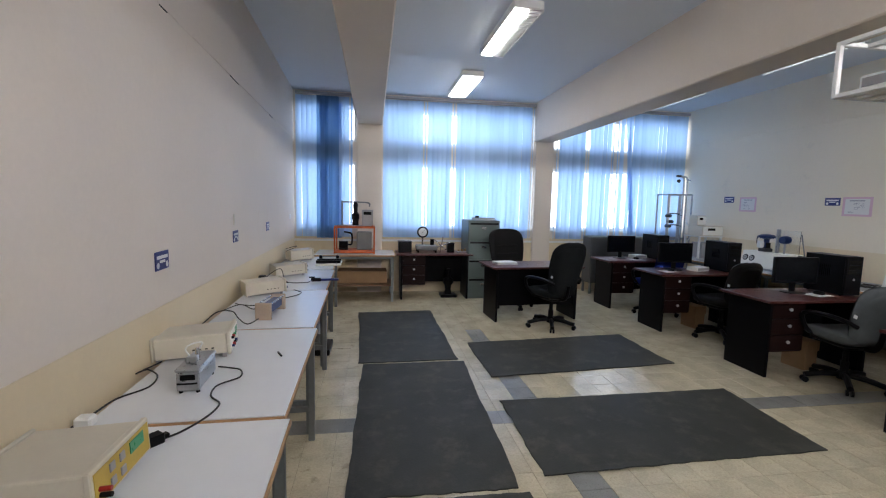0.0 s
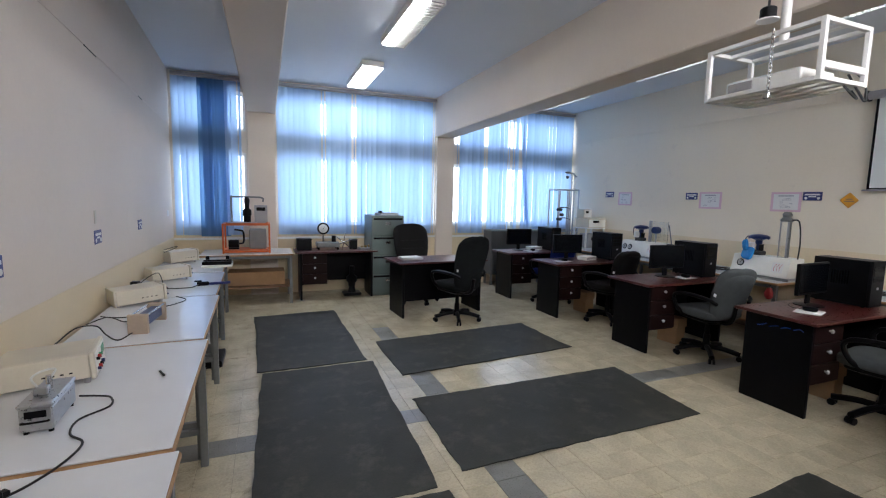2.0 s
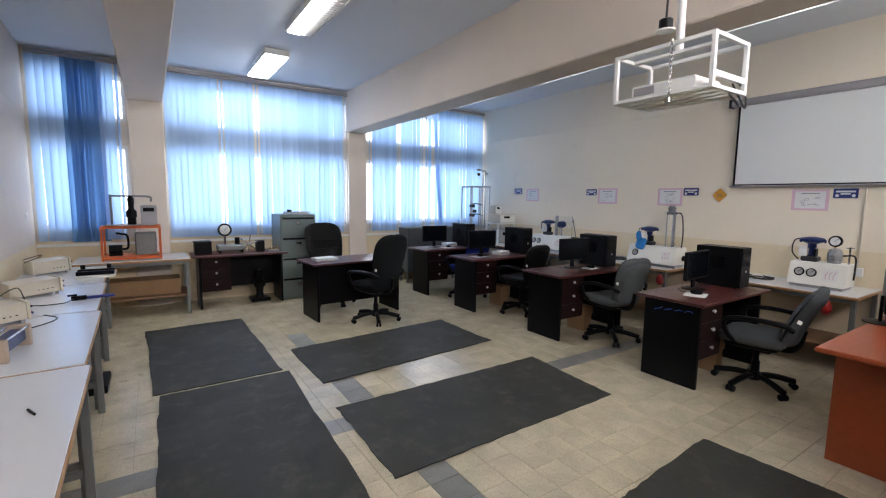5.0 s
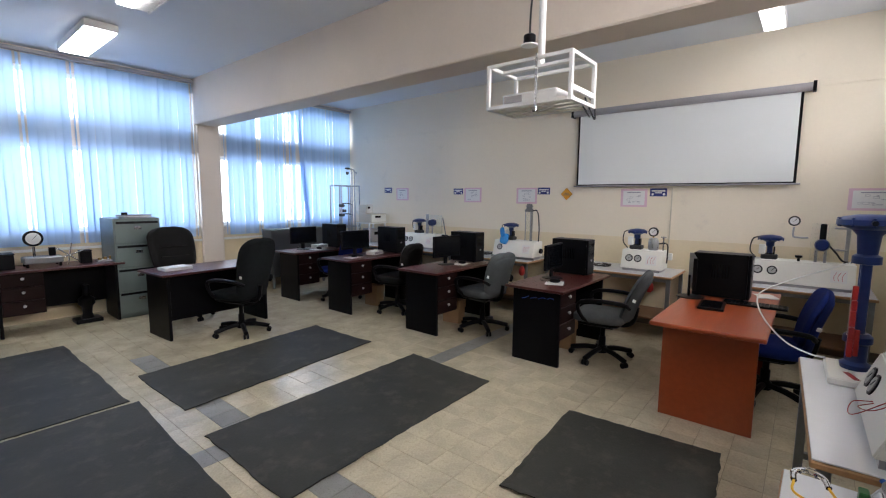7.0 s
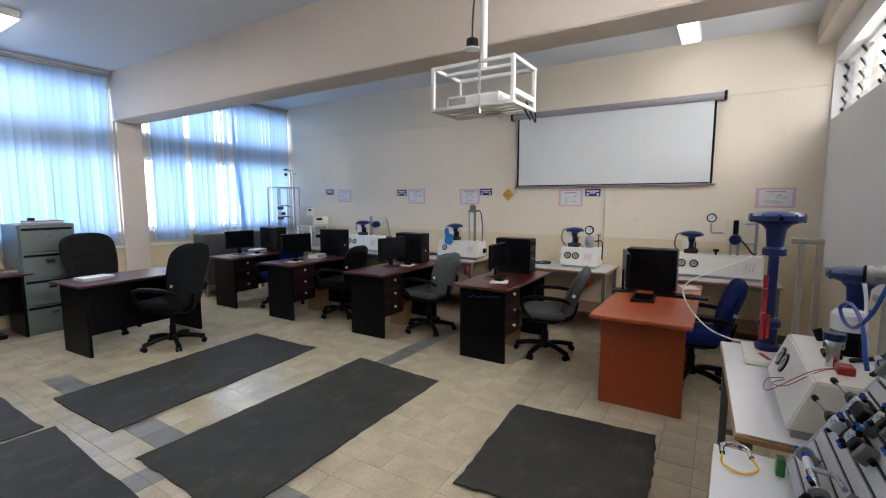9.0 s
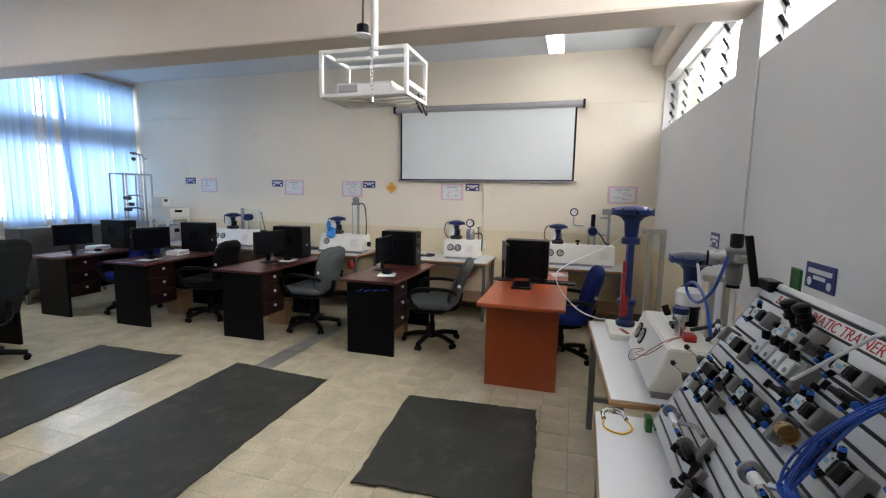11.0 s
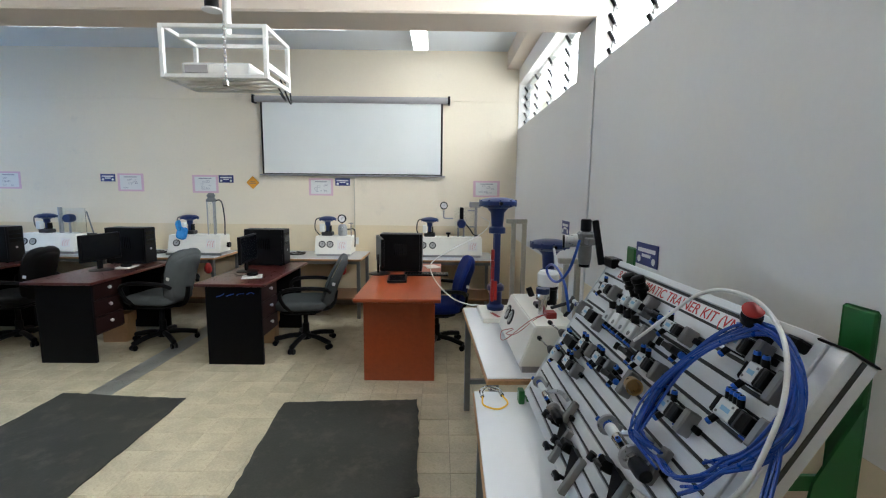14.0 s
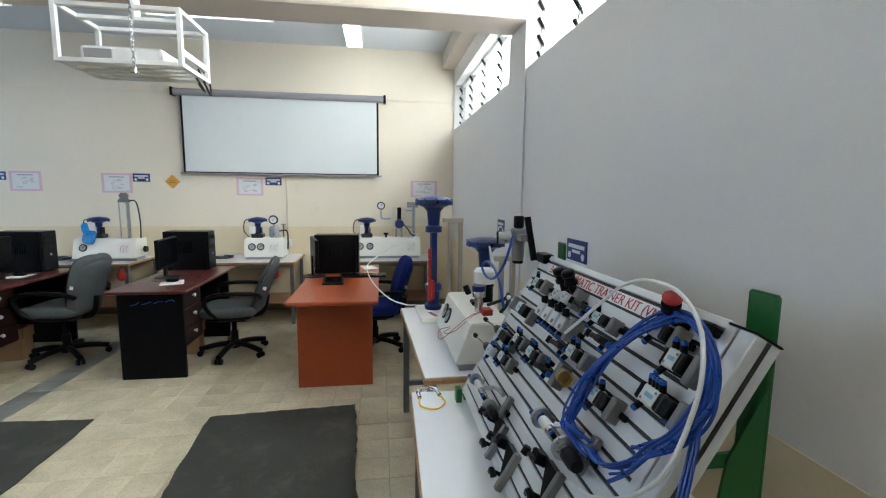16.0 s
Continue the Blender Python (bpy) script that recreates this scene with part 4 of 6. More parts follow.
part("socket", box(X1 - 0.03, 2.43, 0.86, X1 - 0.0045, 2.53, 0.95, 0.004), M_WHITE, t)
t = thing("cable_conduit", pose(0, 0, 0), "white trunking under the windows with a looped cable", "conduit")
part("conduit", box(west(8.7), Y1 - 0.03, 0.9, X1 - 0.02, Y1 - 0.0045, 0.935, 0.003), M_WHITE, t)
part("cable", tube([(2.55, Y1 - 0.02, 0.92), (2.5, Y1 - 0.05, 0.85), (2.49, Y1 - 0.06, 0.6), (2.5, Y1 - 0.05, 0.3)], 0.007), M_CABLE, t)
t = thing("wall_hook", pose(west(4.86), 4.86, 1.42), "small hook and tag on the wall", "hook")
part("tag", box(0.001, -0.02, -0.05, 0.008, 0.02, 0.05, 0.004), M_CREAM, t)
t = thing("light_switch", pose(west(8.2), 8.2, 1.33), "small white wall light switch", "switch")
part("plate", box(0.001, -0.04, -0.04, 0.01, 0.04, 0.04, 0.003), M_WHITE, t)
part("rocker", box(0.0105, -0.012, -0.02, 0.015, 0.012, 0.02, 0.002), M_WHITE, t)


# ---- valve rigs on the tables ----
def diaphragm(bm, m, r=0.1, h=0.28):
    """A pneumatic actuator head on its yoke."""
    add_lathe(bm, [(0.03, 0.03), (0.026, 0.06), (0.024, h * 0.5), (0.036, h * 0.56), (0.036, h * 0.7), (r * 0.72, h * 0.78), (r, h * 0.8), (r, h * 0.9), (r * 0.8, h * 0.96), (r * 0.25, h)], 20, m)
    for k in range(8):
        a = k * math.pi / 4
        p = Vector((r * 1.0 * math.cos(a), r * 1.0 * math.sin(a), h * 0.77))
        add_cyl(bm, m @ p, m @ (p + Vector((0, 0, h * 0.13))), 0.007, n=6)
    return bm


def gauge(parent, m, r=0.04, face=M_PAPER):
    """The dial looks along -y."""
    g = part("gauge", cyl(m @ Vector((0, 0, 0)), m @ Vector((0, 0.03, 0)), r, n=20), M_BLACK, parent, "round pressure gauge", True)
    part("dial", cyl(m @ Vector((0, -0.003, 0)), m @ Vector((0, -0.0005, 0)), r * 0.74, n=20), face, g, "round dial")
    part("needle", box(-0.002, -0.005, -r * 0.2, 0.002, -0.0035, r * 0.65, 0, m @ Matrix.Rotation(radians(40), 4, "Y")), M_BLACK, g)
    return g


def rig_box(t, w, d, h, slope=0.06):
    """Ivory console with a sloped front; front is -y."""
    bm = bmesh.new()
    pts = [(-d / 2, 0.03), (-d / 2 + slope, h), (d / 2, h), (d / 2, 0.03)]
    vs = [[bm.verts.new((x, y, z)) for y, z in pts] for x in (-w / 2, w / 2)]
    bm.faces.new(vs[0])
    bm.faces.new(vs[1][::-1])
    for k in range(4):
        bm.faces.new((vs[0][k], vs[0][(k + 1) % 4], vs[1][(k + 1) % 4], vs[1][k]))
    bmesh.ops.bevel(bm, geom=bm.edges[:], offset=0.005, segments=2, affect="EDGES")
    body = part("console", bm, M_IVORY, t)
    part("plinth", box(-w / 2 + 0.02, -d / 2 + 0.02, 0, w / 2 - 0.02, d / 2 - 0.02, 0.0295), M_HOUSING, t)
    return body


def valve_rig(m, w, gauges, head_x, extra, label):
    t = thing("valve_trainer", m, label, "lab rig", "valve rigs on the tables")
    d, h = 0.3, 0.25
    rig_box(t, w, d, h)
    tilt = math.degrees(math.atan(0.06 / 0.22))
    face = lambda x, z: pose(x, -d / 2 + 0.06 * (z - 0.03) / 0.22, z, -tilt, 0, 0)
    for gx in gauges:
        gauge(t, face(gx, 0.15) @ pose(0, -0.006, 0), 0.044, M_DIAL)
    part("diagram_plate", box(-0.06, -0.003, -0.06, 0.06, -0.0005, 0.06, 0, face(w / 2 - 0.12, 0.14)), M_PAPER, t)
    bm = bmesh.new()
    for k in range(3):
        add_tube(bm, [face(w / 2 - 0.15 + 0.03 * k, 0.1) @ Vector((0, -0.004, 0)), face(w / 2 - 0.155 + 0.03 * k, 0.14) @ Vector((0, -0.004, 0)), face(w / 2 - 0.135 + 0.03 * k, 0.18) @ Vector((0, -0.004, 0))], 0.0018, 6)
    part("diagram_line", bm, M_LETTER, t, "red process diagram")
    a = part("actuator", diaphragm(bmesh.new(), pose(head_x, 0.03, h), 0.105, 0.25), M_BLUE, t, "blue enamelled diaphragm actuator", True)
    part("positioner", box(head_x - 0.09, -0.04, h + 0.05, head_x - 0.035, 0.03, h + 0.15, 0.006), M_WHITE, t)
    part("valve_base", box(head_x - 0.07, -0.035, h, head_x + 0.07, 0.08, h + 0.05, 0.01), M_DARKPLASTIC, t)
    part("yoke_plate", box(head_x + 0.032, -0.01, h + 0.05, head_x + 0.045, 0.06, h + 0.13, 0.003), M_BLACK, t)
    part("stem_body", lathe([(0.05, 0), (0.055, 0.03), (0.03, 0.06)], 14, pose(head_x, 0.03, h)), M_BLACK, t, "", True)
    part("hose", tube([(head_x - 0.09, 0.03, h + 0.23), (head_x - 0.15, 0.02, h + 0.2), (head_x - 0.17, 0.05, h + 0.08), (head_x - 0.12, 0.08, h)], 0.006), M_CABLE, t)
    extra(t, h)
    return t


def extra_one(t, h):
    part("backplate", box(0.06, 0.08, h, 0.36, 0.09, h + 0.32, 0.002), M_GLASS, t, "clear acrylic plate")
    part("flow_tube", cyl((0.08, 0.03, h), (0.08, 0.03, h + 0.33), 0.025), M_RODGREY, t, "", True)
    part("transmitter", lathe([(0.05, -0.05), (0.055, -0.02), (0.055, 0.02), (0.05, 0.05)], 16, pose(0.2, 0.02, h + 0.19, 90, 0, 0)), M_BLUE, t, "blue round transmitter", True)
    part("transmitter_leg", cyl((0.2, 0.02, h), (0.2, 0.02, h + 0.14), 0.012), M_RODGREY, t)
    part("probe", cyl((0.5, 0.03, 0.2), (0.42, 0.03, h + 0.28), 0.008), M_STEEL, t)
    part("probe_clamp", box(0.42, 0.0, h - 0.04, 0.52, 0.05, h, 0.004), M_BLACK, t)


def extra_two(t, h):
    for x, y in ((0.13, 0), (0.21, 0), (0.17, 0.07)):
        part("column_rod", cyl((x, y, h), (x, y, h + 0.42), 0.009), M_RODGREY, t)
    part("level_tube", cyl((0.17, 0.03, h), (0.17, 0.03, h + 0.42), 0.05, n=18), M_GLASS, t, "clear level tube", True)
    part("cap", lathe([(0.06, h + 0.42), (0.065, h + 0.44), (0.04, h + 0.47), (0.05, h + 0.5), (0.03, h + 0.53)], 14, pose(0.17, 0.03, 0)), M_STEEL, t, "", True)
    part("side_pipe", tube([(0.22, 0.03, h + 0.44), (0.3, 0.03, h + 0.42), (0.33, 0.03, h + 0.2), (0.34, 0.0, h)], 0.008), M_CABLE, t)
    part("drip_tray", box(-0.34, -0.17, 0.0, 0.36, -0.155, 0.03, 0.003), M_STEEL, t)
    part("film_wrap", cushion(0.13, 0.16, 0.05, 0.6, 0.02, pose(-0.14, -0.11, h + 0.02, 72, 6, 0)), M_CYAN, t, "crumpled blue plastic film", True)
    part("film_tail", cushion(0.07, 0.14, 0.03, 0.7, 0.02, pose(-0.17, -0.12, h + 0.12, 80, -14, 0)), M_CYAN, t, "", True)
    part("side_gauge", cyl((0.37, 0.0, 0.12), (0.40, 0.0, 0.12), 0.035, n=14), M_BLACK, t)


def extra_three(t, h):
    part("pressure_vessel", lathe([(0.05, 0), (0.06, 0.02), (0.06, 0.1), (0.045, 0.14), (0.02, 0.15)], 18, pose(0.09, 0.03, h)), M_RODGREY, t, "steel pressure vessel", True)
    gauge(t, pose(0.09, -0.01, h + 0.22), 0.055)
    part("gauge_stem", cyl((0.09, 0.01, h + 0.15), (0.09, 0.01, h + 0.18), 0.009), M_BRASS, t)
    part("pipe", tube([(0.15, 0.03, h + 0.08), (0.24, 0.03, h + 0.08), (0.25, 0.03, h - 0.05), (0.24, 0.06, 0.1)], 0.008), M_CABLE, t)
    part("valve_tee", tube([(0.2, 0.03, h), (0.2, 0.03, h + 0.17)], 0.009, 8, 1), M_CHROME, t)
    part("tee_handle", cyl((0.17, 0.03, h + 0.16), (0.23, 0.03, h + 0.16), 0.006), M_CHROME, t)


def extra_four(t, h):
    gauge(t, pose(-0.06, 0.02, h + 0.4), 0.05)
    part("gauge_pipe", tube([(-0.06, 0.04, h + 0.34), (-0.06, 0.04, h + 0.25), (-0.02, 0.04, h + 0.235), (0.06, 0.05, h + 0.235)], 0.009), M_RODGREY, t)
    part("backplate", box(0.08, 0.08, h, 0.38, 0.09, h + 0.38, 0.002), M_GLASS, t, "clear acrylic plate")
    part("transmitter", lathe([(0.05, -0.05), (0.06, -0.02), (0.06, 0.02), (0.05, 0.05)], 16, pose(0.17, 0.03, h + 0.17, 90, 0, 0)), M_BLUE, t, "blue round transmitter", True)
    part("transmitter_neck", box(0.145, 0.01, h + 0.22, 0.195, 0.06, h + 0.38, 0.008), M_BLACK, t)
    for x in (0.13, 0.2):
        part("transmitter_leg", cyl((x, 0.03, h), (x, 0.03, h + 0.12), 0.012), M_RODGREY, t)
    part("side_bracket", box(0.34, 0.03, h, 0.37, 0.06, h + 0.42, 0.002), M_RODGREY, t)
    part("head_box", box(0.27, 0.0, h + 0.38, 0.41, 0.08, h + 0.45, 0.005), M_HOUSING, t)
    part("pipe", tube([(0.22, 0.03, h + 0.17), (0.28, 0.0, h + 0.1), (0.33, 0.0, h + 0.03), (0.4, 0.02, h + 0.02)], 0.008), M_CABLE, t)
    for z in (0.13, 0.34):
        part("clamp", cyl((0.25, 0.03, h + z), (0.36, 0.03, h + z), 0.009), M_RODGREY, t)
    part("knob", lathe([(0.012, 0), (0.012, 0.03), (0.03, 0.04), (0.03, 0.06)], 12, pose(0.0, -0.02, h)), M_BLACK, t, "", True)


RIG = lambda y: pose(5.62, y, T, 0, 0, -90)
valve_rig(RIG(6.28), 0.72, (-0.28, -0.17), -0.1, extra_one, "ivory flow rig with blue valve and clear plate")
valve_rig(RIG(4.42), 0.66, (-0.22,), -0.12, extra_two, "ivory level rig with tall clear tube")
valve_rig(RIG(2.66), 0.46, (-0.14, -0.04), -0.1, extra_three, "small ivory pressure rig with gauge on top")
valve_rig(RIG(1.2), 0.86, (-0.32, -0.2), -0.24, extra_four, "long ivory control rig with blue valve")
for y, n in ((3.15, 1), (4.95, 2), (3.35, 3)):
    t = thing("coiled_cable", pose(5.6, y, T), "loose black cable lying on the table", "cable", "loose cables on the tables")
    bm = bmesh.new()
    add_tube(bm, [(0.08 * math.cos(k * 0.7 + n) + 0.02 * math.sin(3 * k), 0.1 * math.sin(k * 0.7 + n), 0.008 + 0.0012 * k) for k in range(18)], 0.006)
    part("cord", bm, M_CABLE, t)
for y in (4.15, 2.5):
    t = thing("hanging_plug", pose(5.3, y, 0.561), "red cable plug hanging under the table", "plug", "hanging plugs")
    part("plug", lathe([(0.02, 0), (0.045, 0.03), (0.045, 0.08), (0.02, 0.13)], 12), M_RED, t, "", True)
    part("cord", tube([(0, 0, 0.12), (0.005, 0.0, 0.15), (0.012, 0.0, 0.168)], 0.006), M_CABLE, t)

# ---- steel rack in the corner ----
rk = thing("process_rack", pose(5.28, 8.06, 0.0), "tall stainless process rack with hoses", "lab rig")
for x in (0, 0.22, 0.44):
    for y in (0, 0.34):
        part("post", cyl((x, y, 0), (x, y, 1.84), 0.014), M_RODGREY, rk, "", True)
for z in (0.5, 1.05, 1.84):
    for a, b in (((0, 0), (0.44, 0)), ((0.44, 0), (0.44, 0.34)), ((0.44, 0.34), (0, 0.34)), ((0, 0.34), (0, 0))):
        part("cross_rail", cyl((*a, z), (*b, z), 0.012), M_RODGREY, rk)
part("deck", box(-0.01, -0.01, 0.74, 0.45, 0.35, 0.76), M_HOUSING, rk)
for x in (0.3, 0.36):
    part("riser_pipe", tube([(x, 0.05, 0.76), (x, 0.05, 1.95), (x - 0.005, 0.05, 2.12), (x - 0.05, 0.05, 2.16), (x - 0.14, 0.05, 2.16)], 0.014), M_RODGREY, rk, "", True)
part("top_valve", lathe([(0.012, 0), (0.05, 0.015), (0.05, 0.03), (0.02, 0.04)], 12, pose(0.19, 0.05, 2.15)), M_DARKPLASTIC, rk, "", True)
part("nozzle", lathe([(0.012, 0), (0.03, 0.02), (0.03, 0.05), (0.012, 0.06)], 12, pose(0.19, 0.05, 2.05)), M_DARKPLASTIC, rk, "", True)
part("riser_pipe", tube([(0.4, 0.1, 0.76), (0.4, 0.1, 2.0), (0.42, 0.1, 2.1), (0.46, 0.1, 2.1)], 0.012), M_RODGREY, rk, "", True)
for x, z in ((0.0, 1.28), (0.04, 1.36), (0.0, 1.46)):
    part("valve", cyl((x, -0.06, z), (x, 0.05, z), 0.03), M_DARKPLASTIC, rk, "black hand valve", True)
for z in (1.3, 1.5):
    part("branch_pipe", tube([(0.0, 0.0, z), (0.14, -0.03, z), (0.3, 0.05, z - 0.03)], 0.010), M_DARKPLASTIC, rk, "", True)
part("hose", tube([(0.36, 0.0, 1.35), (0.42, -0.08, 1.2), (0.36, -0.1, 1.05), (0.3, -0.02, 0.95)], 0.01), M_CLEAR, rk, "", True)
t = thing("instrument_stand", pose(5.72, 7.72, 0.76), "white steel stand for instruments", "stand")
for x in (-0.2, 0.2):
    for y in (-0.17, 0.17):
        part("leg", box(x - 0.014, y - 0.014, 0, x + 0.014, y + 0.014, 0.36, 0.002), M_WHITE, t)
part("shelf", box(-0.225, -0.195, 0.3605, 0.225, 0.195, 0.38, 0.003), M_WHITE, t)
for x, y, z, hx, hy, h, material in ((5.75, 7.72, 0.761, 0.14, 0.13, 0.26, M_HOUSING), (5.74, 7.70, 1.1405, 0.2, 0.18, 0.17, M_CREAM), (5.66, 7.80, 1.311, 0.09, 0.1, 0.17, M_CREAM)):
    t = thing("instrument_case", pose(x, y, z), "ivory electronic instrument stacked in the corner", "instrument", "instruments in the corner")
    part("case", box(-hx, -hy, 0, hx, hy, h, 0.008), material, t)
    part("front_panel", box(-hx + 0.015, -hy - 0.004, 0.015, hx - 0.015, -hy - 0.0005, h - 0.015), M_IVORY if material is M_CREAM else M_HOUSING, t)
    part("display", box(-hx * 0.5, -hy - 0.006, h * 0.55, hx * 0.2, -hy - 0.0042, h * 0.78), M_SCREEN, t)

t = thing("steel_cupboard", pose(3.98, 8.32, 0), "low dark grey steel cupboard under the window", "cupboard")
part("carcass", box(0, 0.016, 0.2, 1.1, 0.33, 1.03, 0.004), M_GREYCAB, t)
part("top", box(-0.01, 0, 1.0305, 1.11, 0.335, 1.05, 0.004), M_CABINET, t)
for x in (0.01, 0.555):
    d = part("door", box(x, 0, 0.22, x + 0.535, 0.0155, 1.02, 0.003), M_GREYCAB, t)
    part("handle", box(x + (0.47 if x < 0.1 else 0.04), -0.014, 0.6, x + (0.49 if x < 0.1 else 0.06), -0.0005, 0.72, 0.003), M_CHROME, d)
for x in (0.03, 1.07):
    for y in (0.04, 0.3):
        part("leg", box(x - 0.018, y - 0.018, 0, x + 0.018, y + 0.018, 0.1995), M_STEEL, t)

# ---- window-side table: orange pump rig; desk: gauge tester ----
t = thing("pump_rig", pose(-0.53, 8.0, T), "orange framed pump rig with steel tank", "lab rig")
w, d, h = 0.62, 0.42, 0.42
for x in (0, w):
    for y in (0, d):
        part("upright", box(x - 0.012, y - 0.012, 0, x + 0.012, y + 0.012, h, 0.002), M_ORANGERIG, t)
for z in (0.025, h):
    for y in (0, d):
        part("rail", box(0.012, y - 0.012, z - 0.013, w - 0.012, y + 0.012, z + 0.013, 0.002), M_ORANGERIG, t)
    for x in (0, w):
        part("rail", box(x - 0.012, 0.012, z - 0.013, x + 0.012, d - 0.012, z + 0.013, 0.002), M_ORANGERIG, t)
part("tray", box(0.02, 0.02, 0.04, w - 0.02, d - 0.02, 0.05), M_ORANGERIG, t)
part("tank", box(0.34, 0.1, 0.05, 0.58, 0.36, 0.34, 0.012), M_BLOCK, t, "dull metal water tank")
part("pump", cyl((0.06, 0.15, 0.13), (0.2, 0.15, 0.13), 0.06, n=16), M_BLACK, t, "black electric pump", True)
part("pump_foot", box(0.06, 0.1, 0.05, 0.2, 0.2, 0.075), M_BLACK, t)
part("pipe", tube([(0.2, 0.15, 0.13), (0.26, 0.15, 0.15), (0.26, 0.15, 0.3), (0.2, 0.15, 0.33), (0.14, 0.15, 0.34)], 0.014), M_BLACK, t, "", True)
part("top_plate", box(0.05, 0.08, h + 0.02, 0.58, 0.3, h + 0.03), M_HOUSING, t)
part("mast", cyl((0.11, 0.15, h + 0.03), (0.11, 0.15, h + 0.42), 0.014), M_STEEL, t)
part("arm", tube([(0.11, 0.15, h + 0.4), (0.35, 0.15, h + 0.4), (0.53, 0.15, h + 0.39), (0.54, 0.15, h + 0.33)], 0.012), M_STEEL, t)
part("motor", lathe([(0.05, 0.03), (0.05, 0.12), (0.06, 0.13), (0.06, 0.2), (0.03, 0.24), (0.04, 0.36), (0.02, 0.4)], 14, pose(0.32, 0.15, h)), M_BLACK, t, "black vertical motor", True)
part("control_box", box(0.42, 0.1, h + 0.03, 0.6, 0.28, h + 0.28, 0.006), M_HOUSING, t, "grey control box with dark display")
part("display", box(0.45, 0.096, h + 0.2, 0.57, 0.0995, h + 0.25), M_SCREEN, t)
t = thing("gauge_tester", pose(0.95, 8.3, T), "dead-weight gauge tester with round dial", "instrument")
part("base", box(-0.16, -0.12, 0.04, 0.2, 0.12, 0.12, 0.012), M_STEEL, t)
for x in (-0.13, 0.17):
    for y in (-0.1, 0.1):
        part("foot", cyl((x, y, 0), (x, y, 0.045), 0.015), M_BLACK, t)
part("stem", cyl((-0.05, 0, 0.12), (-0.05, 0, 0.24), 0.014), M_CHROME, t)
gauge(t, pose(-0.05, -0.03, 0.34), 0.095)
part("piston", cyl((0.12, 0.02, 0.12), (0.12, 0.02, 0.22), 0.035), M_BLACK, t, "", True)
for a in (20, 80, 140):
    v = Vector((math.cos(radians(a)), 0, math.sin(radians(a)))) * 0.15
    part("spoke", cyl(Vector((0.26, -0.1, 0.12)) - v * 0.8, Vector((0.26, -0.1, 0.12)) + v, 0.008), M_CHROME, t)
for x, s, hh, name, lab in ((0.6, 0.11, 0.17, "speaker_box", "black cube-shaped box on the desk"), (1.38, 0.06, 0.15, "battery_pack", "black battery pack on the desk")):
    t = thing(name, pose(x, 8.28, T), lab, "box", "black boxes on the desk")
    part("case", box(-s, -s, 0, s, s, hh, 0.01, seg=2), M_BLACK, t)
    part("lid", box(-s * 1.05, -s * 1.05, hh + 0.0005, s * 1.05, s * 1.05, hh + 0.015, 0.004), M_BLACK, t)
t = thing("small_weight_set", pose(1.58, 8.25, T), "low grey tray with weights", "weights")
part("tray", box(-0.1, -0.07, 0, 0.1, 0.07, 0.025, 0.004), M_HOUSING, t)
for k in range(3):
    part("weight", cyl((-0.06 + 0.06 * k, 0, 0.0255), (-0.06 + 0.06 * k, 0, 0.05 + 0.01 * k), 0.02), M_BRASS, t)
t = thing("bench_vice", pose(1.35, 8.25, 0), "dark machine standing under the desk", "machine")
part("base", box(-0.14, -0.12, 0, 0.14, 0.12, 0.05, 0.01), M_BLACK, t)
part("body", lathe([(0.07, 0.05), (0.05, 0.12), (0.06, 0.2), (0.09, 0.24), (0.09, 0.3), (0.04, 0.34), (0.04, 0.48)], 14), M_BLACK, t, "", True)
t = thing("brown_crate", pose(0.0, 8.3, 0.261), "brown board crate on the shelf", "crate")
part("crate_side", box(-0.5, -0.2, 0, 0.3, 0.2, 0.2, 0.006), M_BROWNBOX, t)


